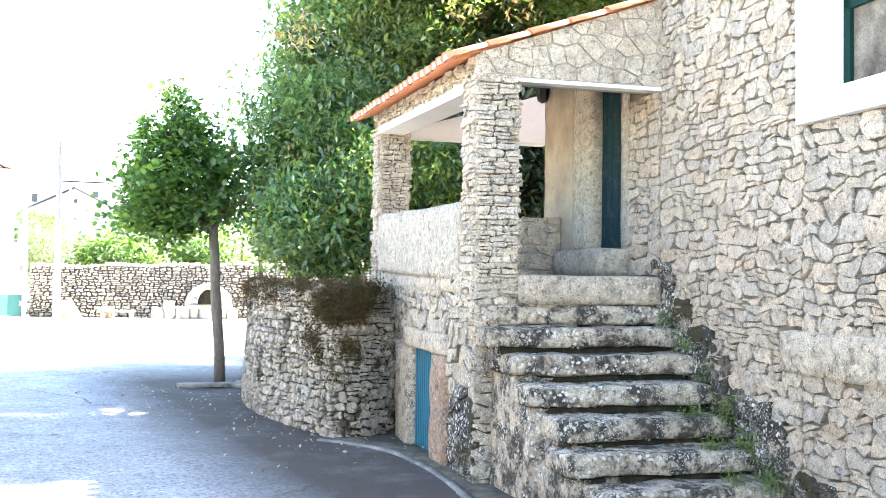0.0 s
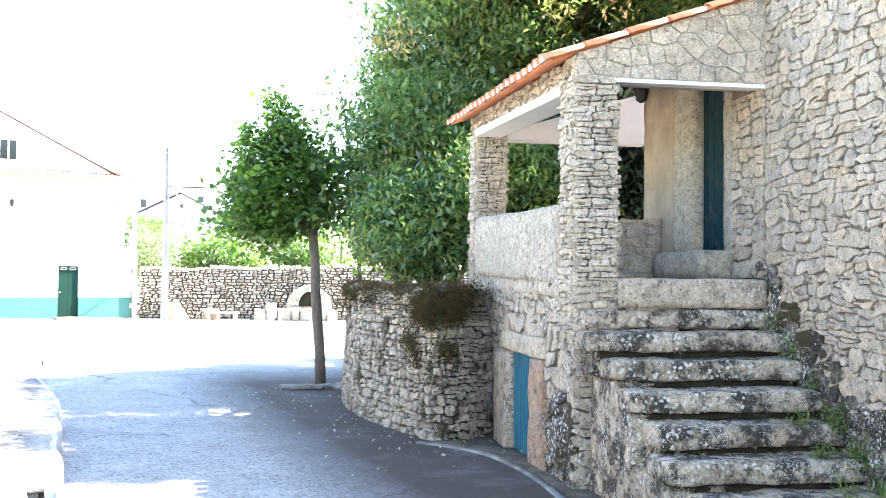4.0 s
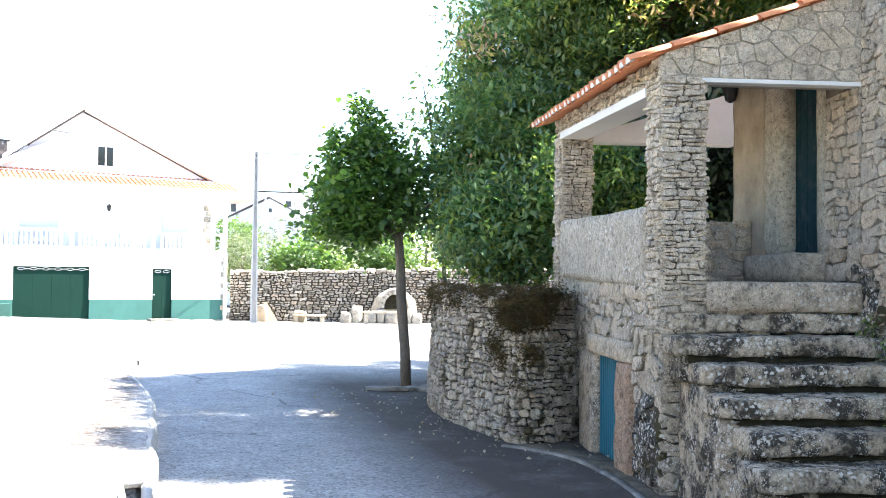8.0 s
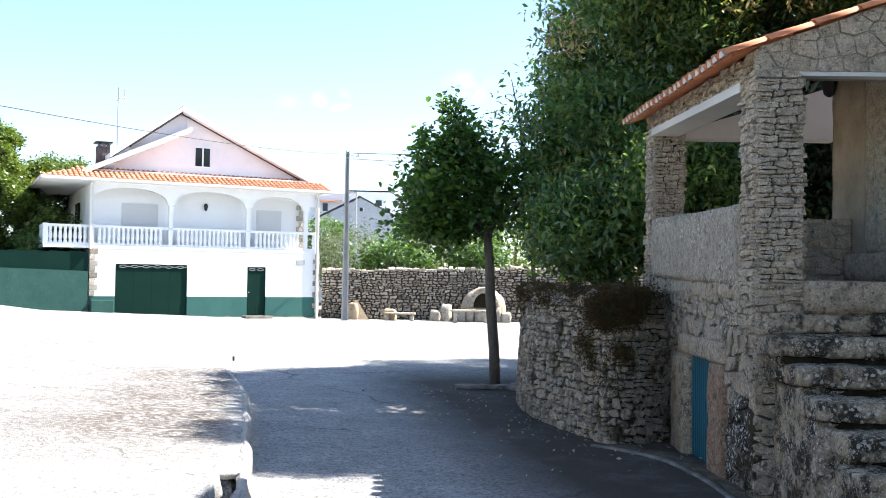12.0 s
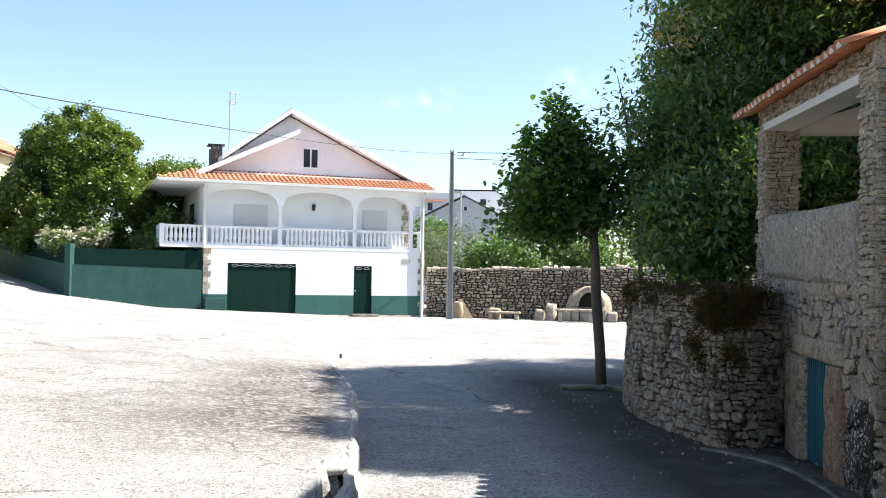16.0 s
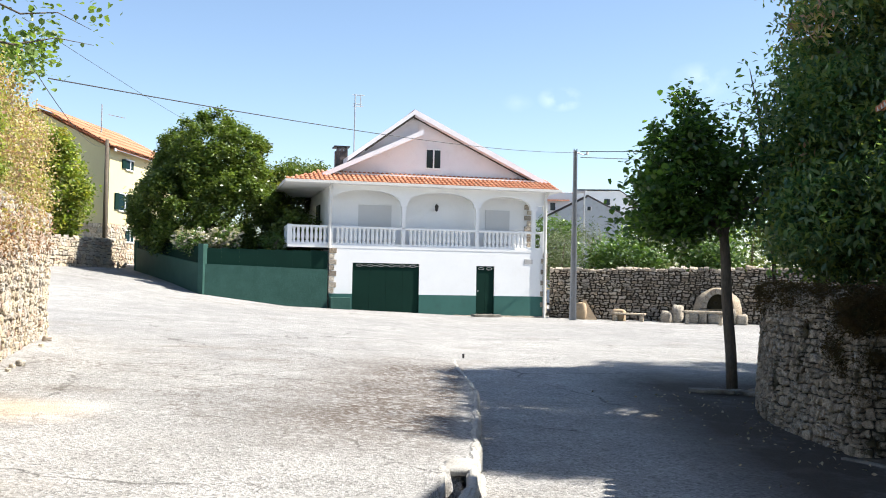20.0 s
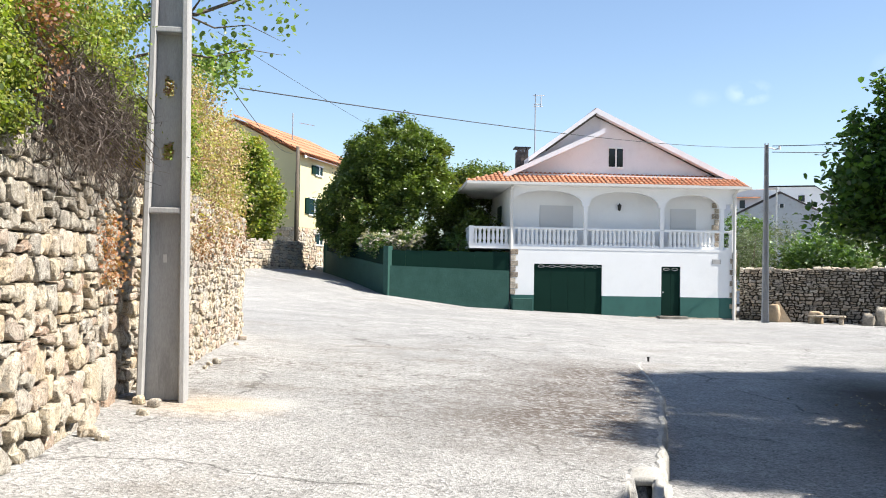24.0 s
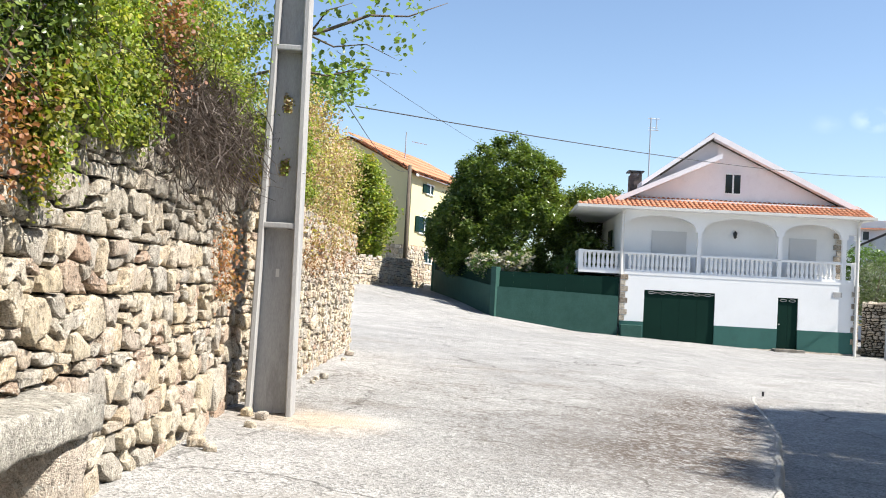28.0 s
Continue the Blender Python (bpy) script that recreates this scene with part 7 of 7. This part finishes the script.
# overhanging fig-like branch above the pole
ov = limb_tree("terrace_tree", None, "terrace tree with bare twigs and sparse broad leaves", ([(-12.5, 6.2, 2.6), (-12.3, 6.8, 4.0), (-12.1, 7.4, 5.2)], [0.12, 0.1, 0.07]),
    [([(-12.1, 7.4, 5.0), (-11.75, 8.1, 5.25), (-11.5, 8.6, 5.3), (-11.1, 9.2, 5.62), (-10.8, 9.7, 5.7), (-10.5, 10.2, 5.95)], [0.05, 0.038, 0.03, 0.022, 0.012, 0.004]), ([(-11.9, 7.8, 4.6), (-11.6, 8.2, 4.75), (-11.35, 8.7, 4.68), (-11.0, 9.1, 4.85), (-10.75, 9.5, 4.8)], [0.025, 0.018, 0.014, 0.008, 0.003]), ([(-11.6, 8.4, 5.3), (-11.35, 8.8, 5.12), (-11.1, 9.2, 5.2), (-10.9, 9.6, 5.05)], [0.02, 0.014, 0.008, 0.003]), ([(-11.5, 8.5, 5.3), (-11.3, 8.6, 5.6), (-11.1, 8.9, 5.75)], [0.018, 0.01, 0.003])], 5)
pts = []
for a, b, k in (((-12.0, 7.6, 5.3), (-10.7, 9.9, 5.9), 26), ((-11.9, 7.8, 4.5), (-11.2, 8.9, 4.45), 26), ((-11.3, 8.9, 5.2), (-10.7, 9.9, 5.3), 8), ((-12.1, 7.2, 4.7), (-11.8, 8.0, 5.2), 22), ((-12.7, 8.6, 4.75), (-12.4, 10.2, 5.1), 70), ((-12.0, 8.8, 4.6), (-11.9, 9.6, 4.6), 22)):
    for i in range(k):
        t = cr.uniform()
        pts.append(np.array(a) * (1 - t) + np.array(b) * t + cr.normal(0, 1, (9, 3)) * 0.17)
leaf_mesh("crown", np.concatenate(pts), 0.085, M["figleaf"], ov, cr, 0.85, 0.5, 0.2, broad=True)

# ---- far houses ----
def far_house(m, outline, depth, wallmat, roofmat, slopes, windows, label):
    """A distant house: its front outline pushed back, roof slabs (x0, z0, x1, z1) and small windows."""
    hs = empty("far_house", m, label, "house", group="houses beyond the square")
    part("wall", prism(B(), outline, 0, depth), M[wallmat], hs)
    for x0, z0, x1, z1, y0, y1 in slopes:
        bm = B()
        vs = [bm.verts.new(p) for p in ((x0, y0, z0), (x1, y0, z1), (x1, y1, z1), (x0, y1, z0))]
        bm.faces.new(vs)
        bmesh.ops.solidify(bm, geom=bm.faces[:], thickness=0.12)
        part("roof", bm, M[roofmat], hs, "tiled roof slope")
    for x0, z0, ww, hh in windows:
        wn_ = part("window", box(B(), x0, x0 + ww, -0.06, 0.02, z0, z0 + hh), M["glass"], hs)
        part("window_frame", box(box(B(), x0 - 0.05, x0, -0.1, -0.02, z0, z0 + hh), x0 + ww, x0 + ww + 0.05, -0.1, -0.02, z0, z0 + hh), M["white"], wn_)
    return hs


def far_at(back):
    return pose(-24.96 - 0.357 * back, 65.28 + 0.934 * back, 0, 0, 0, 20.9)


far_house(far_at(0), [(-2.6, 0), (2.9, 0), (2.9, 6.25), (0.55, 7.45), (-2.6, 5.85)], 9, "greypaint", "slate", [(0.5, 7.6, -2.75, 5.92, -0.15, 9.1), (0.5, 7.6, 3.05, 6.28, -0.15, 9.1)], [(0.5, 6.5, 0.24, 0.26)], "distant grey-blue gabled barn with one small window")
fh = far_house(far_at(9.2), [(-5.0, 0), (0.3, 0), (0.3, 8.1), (-0.75, 8.5), (-5.0, 8.5)], 4, "white", "tilefar", [], [(-2.35, 7.1, 0.4, 0.6)], "distant white house with an orange tiled roof")
bm = B()
vs = [bm.verts.new(p) for p in ((-5.2, -0.4, 7.85), (-0.85, -0.4, 7.85), (-0.6, 2.6, 8.75), (-5.2, 2.6, 8.75))]
bm.faces.new(vs)
bmesh.ops.solidify(bm, geom=bm.faces[:], thickness=0.1)
part("roof", bm, M["tilefar"], fh, "orange tiled roof slope")
far_house(far_at(15), [(-0.3, 0), (4.6, 0), (4.6, 8.3), (3.3, 9.2), (-0.3, 9.2)], 6, "white", "slate", [(-0.4, 9.3, 3.3, 9.3, -0.2, 6.2), (3.2, 9.34, 4.9, 8.2, -0.2, 6.2)], [(0.6, 8.0, 0.5, 0.5), (2.0, 8.0, 0.5, 0.5)], "distant pale house with a low grey roof")
sl = empty("street_lamp", pose(-21.15, 56.0, 0), "far grey street lamp pole", "lamp")
part("shaft", tube(B(), [(0, 0, 0), (0, 0, 6.9)], [0.08, 0.05], 6), M["steel"], sl)
part("lamp_head", box(B(), -0.5, 0.1, -0.12, 0.12, 6.85, 7.0, 0.03), M["steel"], sl)
fw = np.random.RandomState(61)
pts = []
for k in range(420):
    a = fw.uniform(-35, 75)
    d = fw.uniform(95, 130)
    pts.append(np.array((-math.sin(radians(a)) * d, math.cos(radians(a)) * d, fw.uniform(0, 4.5))) + fw.normal(0, 1, (36, 3)) * (2.0, 2.0, 1.0))
tagged(leaf_mesh("far_woods", np.concatenate(pts), 0.9, M["hedge"], None, fw, 0.7, 0.2, 0.2), "distant dark green woods on the skyline", "trees", kind="stuff")

# ---- kerb, gutter, ground patches ----
kb = empty("kerb_wall", Matrix(), "low broken concrete kerb wall holding the upper street", "kerb")
f_ = 5.6
kr = random.Random(9)
while f_ < 19.4:
    L = kr.uniform(0.8, 1.6)
    f1 = min(19.5, f_ + L)
    bm = B()
    n = 14
    cols = []
    for i in range(n + 1):
        f = f_ + (f1 - f_ - 0.01) * i / n
        o = kerb_off(f)
        zt, zb = upper(f, o + 0.05) + 0.006, lower(f, o - 0.1) - 0.1
        ring = []
        for l, z in ((-0.06, zb), (-0.045, zt - 0.06), (-0.015, zt), (0.02, zt + 0.003), (0.045, zt - 0.02), (0.045, zb)):
            x, y = at_fl(f, o + l + noise.noise((f * 1.7, l * 3, z)) * 0.03 + noise.noise((f * 6.0, l * 3, z)) * 0.03)
            ring.append(bm.verts.new((x, y, z + noise.noise((f * 3, l * 5, 1.0)) * 0.025)))
        cols.append(ring)
    for a, b in zip(cols, cols[1:]):
        for k in range(6):
            bm.faces.new((a[k], a[(k + 1) % 6], b[(k + 1) % 6], b[k]))
    bm.faces.new(cols[0])
    bm.faces.new(cols[-1][::-1])
    part("kerb_piece", bm, M["rim"], kb)
    f_ = f1


def strip(name, path, w, mat, label, cat, lift=0.03):
    f, total = along(path)
    V, F = [], []
    n = int(total / 0.12)
    for i in range(n + 1):
        s = total * i / n
        x, y = f(s)
        x2, y2 = f(min(total, s + 0.05))
        x1, y1 = f(max(0, s - 0.05))
        tx, ty = x2 - x1, y2 - y1
        L = math.hypot(tx, ty) or 1
        for k, (o, z) in enumerate(((-1, -0.03), (-0.8, 1), (0, 0.7), (0.8, 1), (1, -0.03))):
            wv = w * (1 + 0.35 * noise.noise((s * 2, k, 0)) + 0.45 * noise.noise((s * 9, k, 2.0)))
            px, py = x + ty / L * o * wv, y - tx / L * o * wv
            V.append((px, py, ground_z(px, py) + 0.012 + (lift * z if z > 0 else z)))
    for i in range(n):
        for k in range(4):
            a = i * 5 + k
            F.append((a, a + 1, a + 6, a + 5))
    return tagged(raw(name, V, F, mat, smooth=True), label, cat, kind="structure")


strip("gutter", [(-1.3, 11.05), (-0.9, 10.85), (-0.45, 10.4), (-0.1, 9.6), (0.15, 8.8), (0.4, 7.8), (0.9, 6.6)], 0.035, M["gutter"], "pale broken concrete gutter along the house foot", "gutter", 0.014)
strip("foot_soil", [(-1.05, 11.25), (-0.6, 10.85), (-0.2, 10.4), (0.1, 9.75), (0.35, 9.0), (0.62, 8.0), (1.0, 7.0)], 0.2, M["footsoil"], "brown damp soil and grit between gutter and wall", "soil", 0.012)
pl = empty("tree_slab", Matrix(), "thin broken concrete slabs round the tree foot", "slab")
for i, (x, y, rz) in enumerate(((-3.75, 15.6, 10), (-3.2, 15.75, -20), (-3.05, 16.3, 70))):
    part("slab", rough_block(B(), -0.35, 0.35, -0.12, 0.12, 0.0, 0.07, 0.012, (6, 3, 2), i, 0.02), M["gutter"], pl).matrix_local = pose(x, y, ground_z(x, y), 0, 0, rz)
lt = np.random.RandomState(70)
pts = []
for k in range(230):
    s = lt.uniform(0, 1)
    x, y = -3.6 + 3.4 * s + lt.normal(0, 0.7) - 0.5, 15.4 - 5.2 * s + lt.normal(0, 0.6)
    pts.append((x, y, ground_z(x, y) + 0.025))
tagged(leaf_mesh("leaf_litter", np.array(pts), 0.045, M["litter"], None, lt, 0.6, 0.0, 0.3), "scattered dry fallen leaves on the street", "leaves", kind="stuff")

# broken drain at the near end of the kerb
bd = empty("broken_drain", pose(*at_fl(7.72, 0.12), upper(7.72, 0.12), 0, 0, 26.7), "broken concrete drain cover at the kerb end over a dark hole", "drain")
part("lid", rough_block(B(), -0.13, 0.11, -0.08, 0.42, -0.05, 0.012, 0.02, (6, 9, 2), 11, 0.02), M["rim"], bd, "broken concrete lid", True)
part("side", rough_block(B(), 0.07, 0.14, -1.2, 0.0, -0.3, 0.012, 0.018, (2, 12, 4), 3, 0.02), M["rim"], bd, "", True)
part("side", rough_block(B(), -0.17, -0.09, -0.7, 0.05, -0.2, 0.01, 0.025, (3, 9, 3), 7, 0.02), M["rim"], bd, "", True)
part("foot", rough_block(B(), 0.1, 0.22, 0.25, 1.1, -0.4, -0.22, 0.025, (4, 10, 3), 5, 0.06), M["rim"], bd, "broken concrete foot", True)
